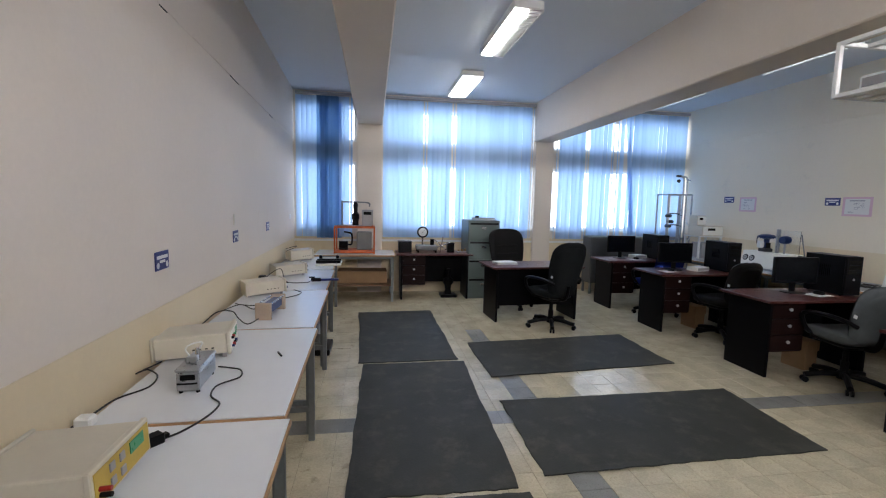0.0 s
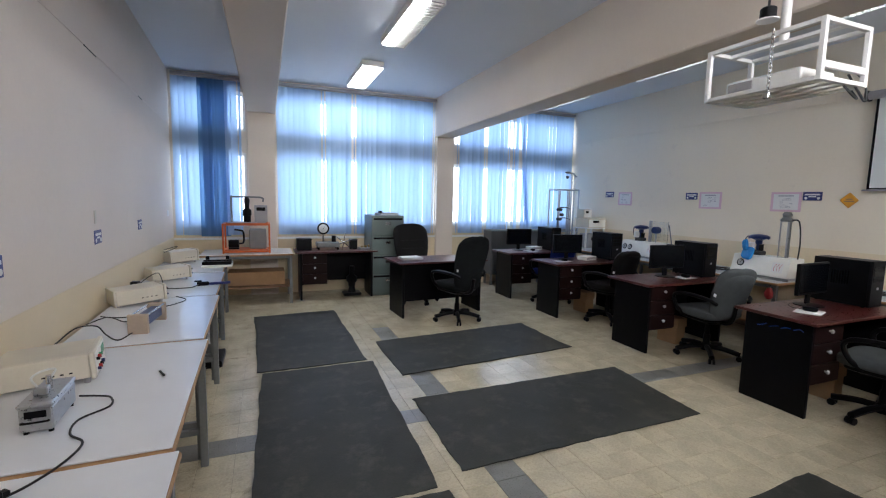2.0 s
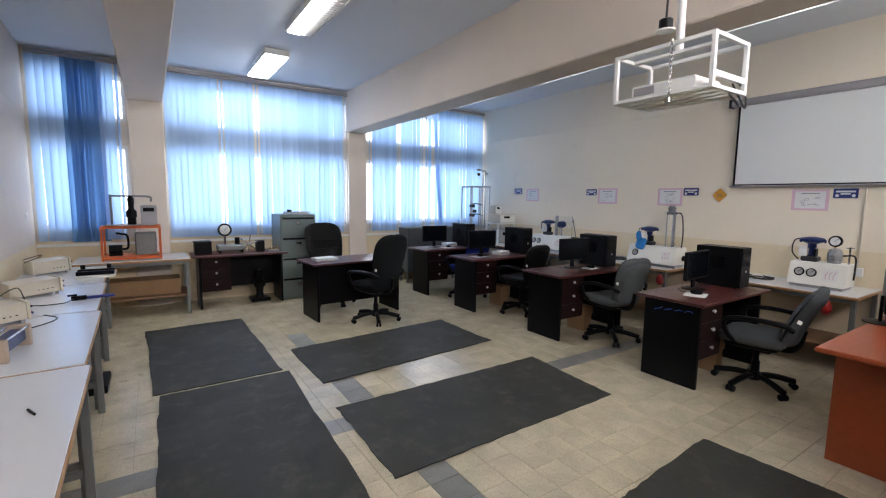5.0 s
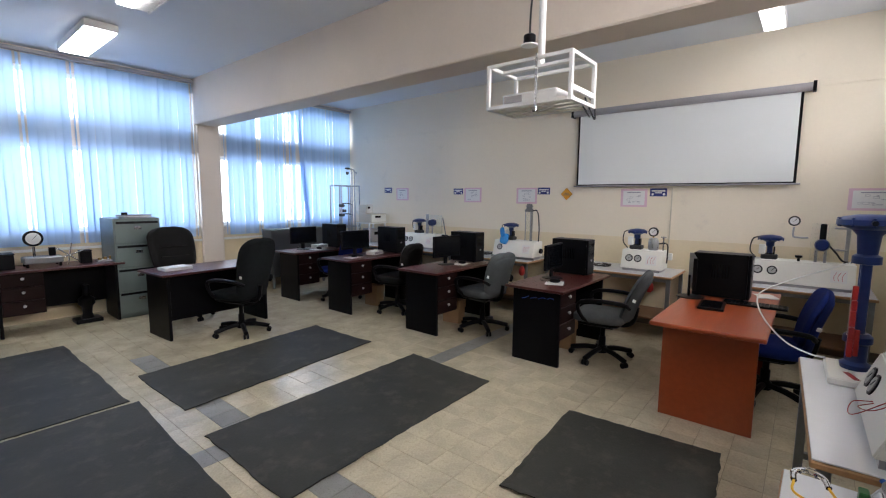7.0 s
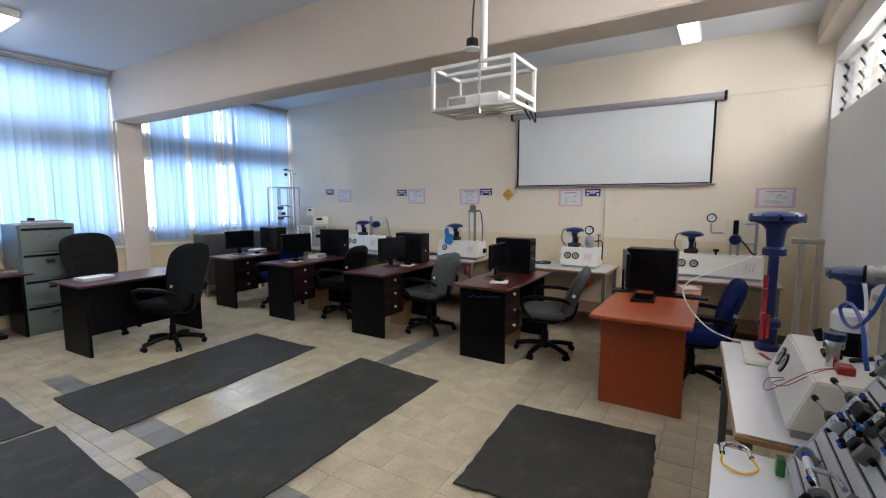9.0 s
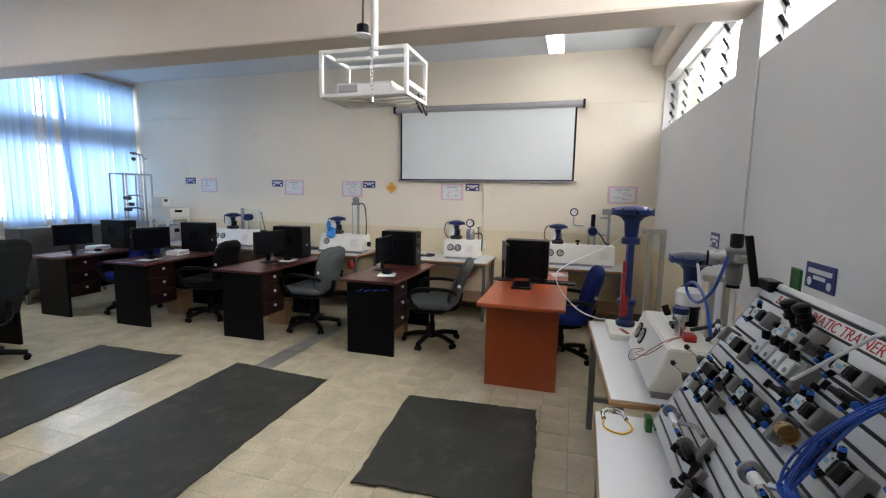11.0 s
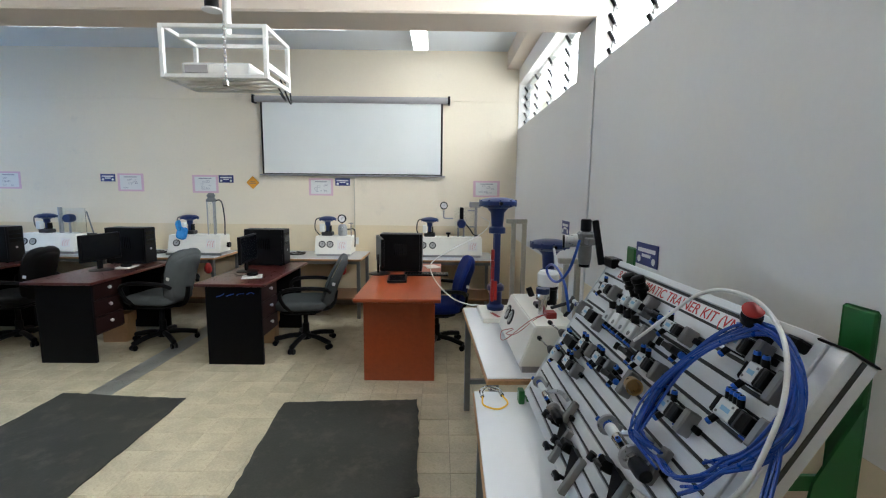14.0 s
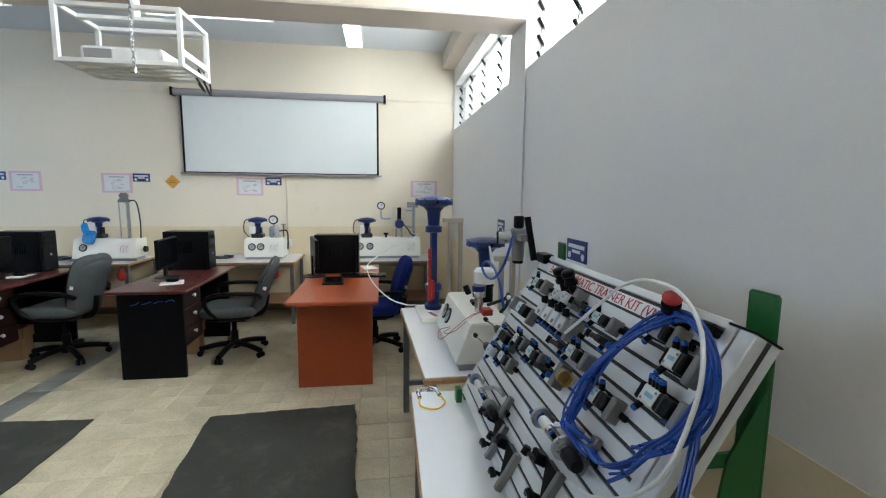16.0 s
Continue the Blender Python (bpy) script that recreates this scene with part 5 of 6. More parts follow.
# ---- instruments on the benches ----
def bench_instrument(m, w, l, h, label, panel=M_IVORY, gold=False):
    """Long cream case; front panel at +x, feet raise it at the front."""
    t = thing("signal_conditioner", m, label, "instrument", "cream instruments on the bench")
    tip = pose(0, 0, 0.028, 0, -3, 0)
    part("case", box(-l, -w / 2, 0, -0.012, w / 2, h, 0.008, tip, 2), M_CREAM, t)
    part("bezel", box(-0.0115, -w / 2 - 0.006, -0.005, 0.008, w / 2 + 0.006, h + 0.006, 0.004, tip), M_CREAM, t)
    part("rear_bezel", box(-l - 0.014, -w / 2 - 0.006, -0.005, -l - 0.0005, w / 2 + 0.006, h + 0.006, 0.004, tip), M_CREAM, t)
    f = part("front_panel", box(0.0085, -w / 2 + 0.006, 0.006, 0.0105, w / 2 - 0.006, h - 0.006, 0, tip), M_GOLD if gold else panel, t)
    part("display", box(0.011, w * 0.1, h * 0.5, 0.0135, w * 0.36, h * 0.85, 0, tip), M_GREENLED, f, "green digit display")
    cols = (M_BLUE, M_RED, M_BLACK, M_BLUE, M_BLACK, M_RED, M_GREENLED)
    if gold:
        for k in range(4):
            y, z = -w * 0.22 + (k % 2) * w * 0.17, h * (0.3 + 0.42 * (k // 2))
            part("square_knob", box(0.011, y - 0.013, z - 0.013, 0.016, y + 0.013, z + 0.013, 0.002, tip), M_HOUSING, f)
        part("plug", cyl(tip @ Vector((0.011, -w * 0.42, h * 0.45)), tip @ Vector((0.04, -w * 0.42, h * 0.45)), 0.007), M_RED, f, "red plug", True)
        part("plug", cyl(tip @ Vector((0.011, -w * 0.42, h * 0.28)), tip @ Vector((0.04, -w * 0.42, h * 0.28)), 0.007), M_BLACK, f, "black plug", True)
    for k in range(0 if gold else 7):
        y, z = -w * 0.4 + (k % 4) * w * 0.14, h * (0.28 + 0.4 * (k // 4))
        part("knob", cyl(tip @ Vector((0.011, y, z)), tip @ Vector((0.024, y, z)), 0.009 if k % 2 else 0.007, n=12), cols[k], f)
    for y in (-w / 2 + 0.03, w / 2 - 0.03):
        part("front_foot", cyl((-0.03, y, 0), (-0.03, y, 0.034), 0.012, n=10), M_HOUSING, t)
        part("rear_foot", box(-l + 0.005, y - 0.015, 0, -l + 0.03, y + 0.015, 0.0115), M_HOUSING, t)
    for k in range(4):
        part("vent_slot", box(-l * 0.5 + k * 0.03, -w / 2 - 0.0015, h * 0.3, -l * 0.5 + k * 0.03 + 0.012, -w / 2 - 0.0004, h * 0.36, 0, tip), M_BLACK, t)
    return t


bench_instrument(pose(-0.64, 2.175, T, 0, 0, 1), 0.30, 0.31, 0.10, "cream instrument with an ochre front panel", gold=True)
bench_instrument(pose(-0.69, 3.385, T, 0, 0, 9), 0.26, 0.35, 0.11, "cream instrument with blue and red knobs")
bench_instrument(pose(-0.74, 5.0, T, 0, 0, 27), 0.22, 0.32, 0.11, "cream instrument with a blue-green front")
bench_instrument(pose(-0.71, 6.02, T, 0, 0, 27), 0.24, 0.32, 0.11, "cream instrument beside coiled leads")
bench_instrument(pose(-0.8, 7.3, T, 0, 0, 27), 0.24, 0.3, 0.13, "cream instrument near the window")

t = thing("transducer_cell", pose(-0.712, 2.93, T, 0, 0, 3) @ Matrix.Diagonal((0.85, 0.92, 0.95, 1)), "grey metal measuring cell with clear cover", "instrument")
part("base", box(-0.055, -0.13, 0.012, 0.055, 0.13, 0.1, 0.006), M_RODGREY, t)
part("cover", box(-0.06, -0.135, 0.1005, 0.06, 0.135, 0.118, 0.006), M_RODGREY, t)
part("front_slot", box(-0.035, -0.1335, 0.065, 0.035, -0.1305, 0.09), M_BLACK, t)
part("handle", tube([(-0.04, -0.131, 0.05), (-0.04, -0.15, 0.055), (0.04, -0.15, 0.055), (0.04, -0.131, 0.05)], 0.004, 6, 2), M_BLACK, t)
part("terminal", box(-0.03, -0.06, 0.1185, 0.02, -0.02, 0.15, 0.004), M_RODGREY, t)
part("terminal_post", cyl((0.0, 0.02, 0.1185), (0.0, 0.02, 0.17), 0.012), M_CHROME, t, "", True)
part("wire", tube([(-0.02, -0.04, 0.15), (-0.03, -0.06, 0.19), (0.0, -0.05, 0.21), (0.03, 0.0, 0.2), (0.01, 0.02, 0.165)], 0.004), M_CLEAR, t, "thin white wire")
for x in (-0.04, 0.04):
    for y in (-0.11, 0.11):
        part("foot", cyl((x, y, 0), (x, y, 0.0125), 0.01, n=8), M_BLACK, t)

t = thing("slide_transducer", pose(-0.66, 4.18, T, 0, 0, -6), "sliding transducer with wooden end blocks", "instrument")
for y in (-0.16, 0.16):
    part("end_block", box(-0.055, y - 0.012, 0, 0.055, y + 0.012, 0.12, 0.004), mat("pale_wood_block", (0.42, 0.33, 0.25), 0.6), t, "pale wooden end block")
part("coil_body", box(-0.035, -0.148, 0.03, 0.035, 0.148, 0.1, 0.01), M_BLUE, t)
for x in (-0.045, 0.045):
    part("guide_rod", cyl((x, -0.148, 0.11), (x, 0.148, 0.11), 0.006), M_CHROME, t, "", True)

t = thing("beam_balance", pose(-0.5, 6.85, T, 0, 0, 1), "black beam instrument on a pale board", "instrument")
part("board", box(-0.16, -0.2, 0, 0.16, 0.2, 0.02, 0.003), M_IVORY, t)
for y in (-0.1, 0.06):
    part("beam", box(-0.16, y - 0.02, 0.0205, 0.15, y + 0.02, 0.06, 0.004), M_BLACK, t)
for x in (-0.12, 0.1):
    part("support", box(x - 0.02, 0.1, 0.0205, x + 0.02, 0.15, 0.1, 0.003), M_BLACK, t)
part("rod", cyl((-0.14, 0.125, 0.085), (0.13, 0.125, 0.085), 0.007), M_STEEL, t)
t = thing("probe_rod", pose(-0.42, 5.55, T, 0, 0, 6), "black clamp probe lying on the bench", "probe")
part("handle", box(-0.14, -0.02, 0, -0.04, 0.02, 0.035, 0.006), M_BLACK, t)
part("shaft", box(-0.04, -0.014, 0.004, 0.14, 0.014, 0.026, 0.004), M_SIGN, t)
part("clip", box(-0.16, -0.012, 0.036, -0.1, 0.012, 0.05, 0.003), M_BLACK, t)
for k, pts in enumerate((
        [(-0.65, 2.4, 0.012), (-0.6, 2.47, 0.005), (-0.55, 2.58, 0.005), (-0.54, 2.69, 0.005), (-0.6, 2.77, 0.005), (-0.61, 2.88, 0.005), (-0.54, 2.97, 0.005), (-0.56, 3.06, 0.005), (-0.61, 3.09, 0.006), (-0.66, 3.05, 0.03)],
        [(-0.99, 2.36, 0.02), (-1.0, 2.5, 0.006), (-0.985, 2.64, 0.005), (-0.97, 2.78, 0.005), (-0.9, 2.89, 0.005), (-0.92, 3.02, 0.006), (-1.0, 3.1, 0.008), (-1.02, 3.04, 0.012), (-0.98, 3.2, 0.01)],
        [(-1.02, 3.7, 0.01), (-1.0, 3.84, 0.04), (-0.96, 3.97, 0.075), (-0.9, 4.08, 0.05), (-0.84, 4.02, 0.012), (-0.75, 3.9, 0.006), (-0.7, 3.98, 0.02)],
        [(-1.02, 4.3, 0.01), (-0.94, 4.42, 0.02), (-0.82, 4.3, 0.012), (-0.75, 4.2, 0.05), (-0.72, 4.16, 0.06)],
        [(-1.0, 4.5, 0.01), (-0.9, 4.36, 0.03), (-0.8, 4.4, 0.02), (-0.72, 4.62, 0.01), (-0.6, 4.78, 0.008), (-0.56, 4.92, 0.008), (-0.64, 5.0, 0.02)],
        [(-1.02, 5.35, 0.01), (-0.95, 5.5, 0.09), (-0.88, 5.62, 0.12), (-0.84, 5.58, 0.05), (-0.8, 5.45, 0.01), (-0.6, 5.42, 0.008), (-0.54, 5.5, 0.02)],
        [(-1.06, 6.9, 0.16), (-0.98, 7.1, 0.19), (-1.0, 7.3, 0.19), (-1.1, 7.1, 0.17)])):
    t = thing("instrument_lead", pose(0, 0, T), "black rubber lead lying across the bench", "cable", "leads on the bench")
    part("cord", tube(pts, 0.0039, 8), M_CABLE, t, "", True)
t = thing("power_adapter", pose(-0.66, 2.40, T, 0, 0, 50), "small black plug adapter", "adapter")
part("body", box(-0.03, -0.022, 0, 0.03, 0.022, 0.035, 0.004), M_BLACK, t)
part("plug", box(0.0305, -0.012, 0.008, 0.05, 0.012, 0.024, 0.002), M_BLACK, t)
t = thing("socket_strip", pose(-1.0, 5.42, T, 0, 0, 80), "grey plug strip against the wall", "socket")
part("strip", box(-0.14, -0.04, 0, 0.14, 0.04, 0.045, 0.006), M_HOUSING, t)
part("plug", box(-0.06, -0.03, 0.0455, 0.0, 0.03, 0.09, 0.006), M_BLACK, t)
t = thing("pen", pose(-0.42, 3.28, T + 0.005, 0, 0, 115), "thin black pen on the bench", "pen")
part("barrel", cyl((-0.035, 0, 0), (0.035, 0, 0), 0.005, n=8), M_BLACK, t)
t = thing("plug_white", pose(-0.96, 2.56, T), "white plug beside the wall", "plug")
part("body", box(-0.03, -0.025, 0, 0.03, 0.025, 0.04, 0.008), M_WHITE, t)
t = thing("floor_machine", pose(-0.5, 5.6, 0), "dark machine stored under the bench", "machine")
part("base", box(-0.14, -0.2, 0, 0.14, 0.2, 0.06, 0.01), M_BLACK, t)
part("column", lathe([(0.08, 0.06), (0.06, 0.14), (0.09, 0.2), (0.05, 0.3)], 12), M_STEEL, t, "", True)


# ---- tall control valves on the table by the louvre wall ----
def tall_valve(m, h, label, red):
    t = thing("control_valve", m, label, "valve", "tall blue control valves")
    part("base_plate", box(-0.17, -0.11, 0, 0.17, 0.11, 0.035, 0.006), M_IVORY, t, "ivory base plate with red lettering bars")
    for k in (-1, 1):
        part("label_bar", box(-0.14, -0.012 + 0.05 * k, 0.0355, -0.03, 0.012 + 0.05 * k, 0.0365, 0, pose(0, 0, 0, 0, 0, 18)), M_RED, t)
    part("body", lathe([(0.055, 0.036), (0.06, 0.06), (0.042, 0.075), (0.042, 0.16), (0.056, 0.17), (0.056, 0.2), (0.04, 0.215)], 18, pose(0.05, 0, 0)), M_BLUE, t, "", True)
    for a in (-0.026, 0.026):
        part("yoke_arm", box(0.05 + a - 0.011, -0.02, 0.2155, 0.05 + a + 0.011, 0.02, h - 0.2, 0.005), M_BLUE, t)
    part("stem", cyl((0.05, 0, 0.21), (0.05, 0, h - 0.15), 0.009), M_CHROME, t, "", True)
    part("collar", lathe([(0.03, h - 0.24), (0.055, h - 0.235), (0.055, h - 0.2), (0.038, h - 0.19), (0.045, h - 0.1), (0.07, h - 0.07)], 18, pose(0.05, 0, 0)), M_BLUE, t, "", True)
    a = part("actuator", lathe([(0.06, h - 0.075), (0.1, h - 0.06), (0.125, h - 0.05), (0.125, h - 0.025), (0.1, h - 0.01), (0.05, h)], 24, pose(0.05, 0, 0)), M_BLUE, t, "blue domed diaphragm housing", True)
    for k in range(10):
        q = k * math.pi / 5
        p = Vector((0.05 + 0.118 * math.cos(q), 0.118 * math.sin(q), h - 0.058))
        part("bolt", cyl(p, p + Vector((0, 0, 0.042)), 0.007, n=6), M_BLUE, a)
    part("port", cyl((-0.075, 0, h - 0.038), (-0.1, 0, h - 0.038), 0.012), M_BLACK, t)
    if red:
        for x0, x1, z0, z1 in ((-0.012, 0.016, 0.10, 0.20), (-0.024, 0.008, 0.19, 0.25), (-0.010, 0.014, 0.25, 0.33), (-0.018, 0.006, 0.33, 0.38), (-0.006, 0.012, 0.38, 0.45)):
            part("bracket_piece", box(x0, 0.0205, z0 + 0.0005, x1, 0.042, z1, 0.004), M_RED, t, "red cast bracket")
        part("lever", box(-0.026, 0.0, 0.11, -0.0125, 0.02, 0.24, 0.004, pose(0, 0, 0, 0, 3, 0)), M_RED, t)
        part("travel_scale", box(0.017, 0.0425, 0.2, 0.022, 0.044, 0.4), M_PAPER, t)
    return t


tall_valve(pose(2.80, 0.92, T, 0, 0, 1.5), 0.79, "tall blue control valve with red lever on ivory base", True)
tall_valve(pose(2.67, 0.60, T, 0, 0, 0), 0.53, "blue control valve standing behind the console", False)
t = thing("channel_stand", pose(2.99, 0.72, T), "beige steel channel stand beside the valve", "stand", "channel stands")
for y in (-0.02, 0.055):
    part("post", box(-0.02, y, 0, 0.02, y + 0.028, 0.61, 0.003), M_BEIGE, t)
part("bar", box(-0.022, -0.022, 0.6105, 0.022, 0.12, 0.64, 0.003), M_BEIGE, t)
t = thing("channel_stand", pose(2.56, 0.47, T), "beige steel channel stand beside the valve", "stand", "channel stands")
for y in (-0.02, 0.05):
    part("post", box(-0.02, y, 0, 0.02, y + 0.028, 0.40, 0.003), M_BEIGE, t)
part("bar", box(-0.022, -0.022, 0.4005, 0.022, 0.11, 0.43, 0.003), M_BEIGE, t)

# sloped ivory console
t = thing("valve_console", pose(2.17, 0.74, T, 0, 0, 0.5), "ivory sloped console with gauges and red leads", "lab rig")
bm = bmesh.new()
pts = [(0.2, 0.035), (0.13, 0.225), (-0.06, 0.225), (-0.15, 0.035)]
vs = [[bm.verts.new((x, y, z)) for y, z in pts] for x in (-0.33, 0.33)]
bm.faces.new(vs[0])
bm.faces.new(vs[1][::-1])
for k in range(4):
    bm.faces.new((vs[0][k], vs[0][(k + 1) % 4], vs[1][(k + 1) % 4], vs[1][k]))
bmesh.ops.bevel(bm, geom=bm.edges[:], offset=0.006, segments=2, affect="EDGES")
part("console", bm, M_IVORY, t)
part("plinth", box(-0.31, -0.13, 0, 0.31, 0.18, 0.0345), M_HOUSING, t)
FACE = lambda x, z: pose(x, 0.2 - 0.07 * (z - 0.035) / 0.19, z, 0, 0, 180) @ pose(0, 0, 0, -20, 0, 0)
for x in (0.22, 0.12):
    gauge(t, FACE(x, 0.14) @ pose(0, -0.006, 0), 0.044, M_DIAL)
part("lead", tube([FACE(-0.05, 0.12) @ Vector((0, -0.01, 0)), FACE(-0.1, 0.1) @ Vector((0, -0.05, 0)), FACE(-0.2, 0.14) @ Vector((0, -0.03, 0)), (-0.24, 0.1, 0.24), (-0.2, 0.02, 0.25)], 0.0017), M_RED, t, "thin red lead")
part("lead", tube([FACE(-0.03, 0.12) @ Vector((0, -0.01, 0)), FACE(0.0, 0.08) @ Vector((0, -0.05, 0)), FACE(-0.15, 0.08) @ Vector((0, -0.06, 0)), (-0.25, 0.12, 0.24), (-0.19, 0.0, 0.25)], 0.0017), M_RED, t, "thin red lead")
part("flask", lathe([(0.05, 0.261), (0.05, 0.34), (0.055, 0.345), (0.055, 0.42), (0.04, 0.435)], 18, pose(0.1, -0.03, -0.0355)), M_BLACK, t, "black and white filter bowl", True)
part("flask_cap", lathe([(0.056, 0.36), (0.058, 0.37), (0.058, 0.425), (0.045, 0.44)], 18, pose(0.1, -0.03, -0.0355)), M_WHITE, t, "", True)
part("regulator", lathe([(0.02, 0.261), (0.02, 0.33), (0.032, 0.335), (0.032, 0.37), (0.026, 0.38)], 14, pose(-0.12, 0.05, -0.0355)), M_CHROME, t, "steel regulator with blue cap", True)
part("regulator_cap", lathe([(0.033, 0.365), (0.034, 0.37), (0.034, 0.392)], 14, pose(-0.12, 0.05, -0.0355)), M_BLUE, t)
part("terminal", box(-0.21, 0.0, 0.2255, -0.15, 0.05, 0.255, 0.003), M_RED, t)
part("valve_block", box(-0.02, 0.0, 0.2255, 0.05, 0.06, 0.25, 0.006), M_BLACK, t)
part("hose", tube([(0.1, -0.08, 0.33), (0.2, -0.1, 0.42), (0.27, -0.1, 0.5), (0.31, -0.12, 0.44), (0.3, -0.14, 0.2)], 0.007), M_CLEAR, t)
part("hose", tube([(-0.02, -0.02, 0.23), (-0.06, -0.1, 0.27), (-0.12, -0.1, 0.31), (-0.17, -0.08, 0.27), (-0.16, -0.05, 0.226)], 0.009), M_CABLE, t)
part("switch", cyl((0.26, 0.02, 0.2255), (0.27, 0.04, 0.275), 0.018), M_BLACK, t)

t = thing("air_hose", pose(0, 0, 0), "long thin white hose hanging between desk and table", "hose")
part("hose", tube([(5.6, 0.78, 1.27), (5.4, 0.69, 1.207), (5.0, 0.842, 1.104), (4.3, 1.179, 1.02), (3.8, 1.351, 0.982), (3.6, 1.38, 0.937), (3.4, 1.323, 0.858), (3.15, 1.205, 0.797), (3.02, 1.09, 0.782), (2.93, 1.03, 0.802)], 0.0048), M_CLEAR, t, "", True)
t = thing("safety_goggles", pose(1.575, 1.085, T, 0, 0, -80) @ Matrix.Diagonal((0.68, 0.8, 0.7, 1)), "clear safety goggles with yellow strap", "goggles")
part("lens", tube([(-0.06, 0, 0.03), (-0.05, 0.05, 0.04), (0.0, 0.07, 0.045), (0.05, 0.05, 0.04), (0.06, 0, 0.03)], 0.012), M_GLASS, t, "", True)
part("strap", tube([(-0.06, 0, 0.03), (-0.07, -0.06, 0.015), (0, -0.1, 0.01), (0.07, -0.06, 0.015), (0.06, 0, 0.03)], 0.005), M_STRAP, t, "", True)

# ---- pneumatic trainer ----
YAW, TILT = 0.0037, radians(59.47)
O, SX = Vector((1.56, 0.9624, 0.80)), Vector((-math.cos(YAW), -math.sin(YAW), 0))
SY = Vector((math.sin(YAW) * math.cos(TILT), -math.cos(YAW) * math.cos(TILT), math.sin(TILT)))
SZ = SX.cross(SY)
KIT = Matrix((SX, SY, SZ)).transposed().to_4x4()
KIT.translation = O
kit = thing("pneumatic_trainer", KIT, "aluminium pneumatic trainer board with green stand", "trainer board")
U1, V1, PITCH = 0.924, 0.611, 0.0405
part("back_sheet", box(0, 0, -0.034, U1, V1, -0.026), M_STEEL, kit)
slots = [0.604 - PITCH * k for k in range(15)]
for a, b in zip(slots, slots[1:] + [0.0]):
    part("profile", box(0, b + 0.0045, -0.0255, U1, a - 0.0045, 0, 0.001), M_ALU, kit)
for v in slots:
    part("slot", box(0, v - 0.0043, -0.0255, U1, v + 0.0043, -0.006), M_SLOT, kit)
part("top_lip", box(0, 0.609, -0.034, U1, 0.628, 0.002, 0.002), M_ALU, kit)
part("end_strip", box(-0.006, -0.004, -0.034, -0.0005, 0.628, 0.003, 0.001), M_ALU, kit)
for a, b in ((U1 + 0.001, 0.948), (0.953, 0.9885)):
    part("end_profile", box(a, -0.02, -0.05, b, 0.618, 0.008, 0.002), M_ALU, kit)
part("end_slot", box(0.9482, -0.02, -0.04, 0.9528, 0.618, 0.001), M_SLOT, kit)
part("end_slot", box(0.9887, -0.018, -0.026, 0.99, 0.616, -0.017), M_SLOT, kit)
part("end_cap", box(U1, 0.6185, -0.052, 0.991, 0.623, 0.01, 0.003), M_BLACK, kit, "black plastic profile cap")
part("text_strip", box(0.11, 0.5655, 0.0004, 0.77, 0.5995, 0.0014), M_PAPER, kit, "white strip under the red lettering")
fc_ = bpy.data.curves.new("lettering", "FONT")
fc_.body, fc_.size, fc_.extrude = "BASIC PNEUMATIC TRAINER KIT (VM", 0.038, 0.0004
tmp = new("lettering", fc_)
me = bpy.data.meshes.new_from_object(tmp.evaluated_get(bpy.context.evaluated_depsgraph_get()))
bpy.data.objects.remove(tmp)
me.materials.clear()
me.materials.append(M_LETTER)
width = max(v.co.x for v in me.vertices)
ob = new("lettering", me)
ob.parent = kit
ob.matrix_basis = Matrix.Translation((0.125, 0.569, 0.0022)) @ Matrix.Diagonal((0.625 / width, 1, 1, 1))
tagged(ob, "red printed lettering")
# green stand behind
INV = KIT.inverted()


def world_part(name, bm, material, label=""):
    bmesh.ops.transform(bm, matrix=INV, verts=bm.verts)
    return part(name, bm, material, kit, label)


for x, y in ((0.70, 0.515), (1.60, 0.555)):
    world_part("stand_upright", box(x - 0.036, y, 0.765, x + 0.036, y + 0.008, 1.378, 0.006), M_GREEN, "green enamelled upright")
    world_part("stand_foot", box(x - 0.03, y - 0.03, 0.7605, x + 0.03, 0.95, 0.768), M_GREEN)
world_part("stand_brace", slab([(0.672, 0.524), (0.68, 0.524), (0.68, 0.70), (0.672, 0.70)], 1.03, 1.06), M_GREEN)
bm = bmesh.new()
sides = [[bm.verts.new((x, y, z)) for y, z in ((0.5235, 0.77), (0.64, 0.77), (0.6, 1.05), (0.5235, 1.2))] for x in (0.664, 0.67)]
bm.faces.new(sides[0])
bm.faces.new(sides[1][::-1])
for k in range(4):
    bm.faces.new((sides[0][k], sides[0][(k + 1) % 4], sides[1][(k + 1) % 4], sides[1][k]))
world_part("stand_side", bm, M_GREEN, "green side plate")
world_part("corner_foot", box(1.545, 0.962, 0.7605, 1.585, 0.985, 0.815, 0.003), M_GREEN)


def module(name, label):
    e = new(name)
    e.parent = kit
    tagged(e, label)
    return e


def port(e, p, d, l=0.016, r=0.0068):
    """Black elbow with a blue release ring, pointing along d."""
    d = Vector(d).normalized()
    p = Vector(p)
    f = part("elbow", cyl(p, p + d * l, r, n=10), M_BLACK, e, "", True)
    bm = cyl(p + d * (l + 0.0002), p + d * (l + 0.007), r * 1.02, r * 0.9, n=10)
    part("push_ring", bm, M_RING, f, "blue release ring", True)
    part("bore", cyl(p + d * (l + 0.0072), p + d * (l + 0.0078), r * 0.5, n=8), M_BLACK, f)


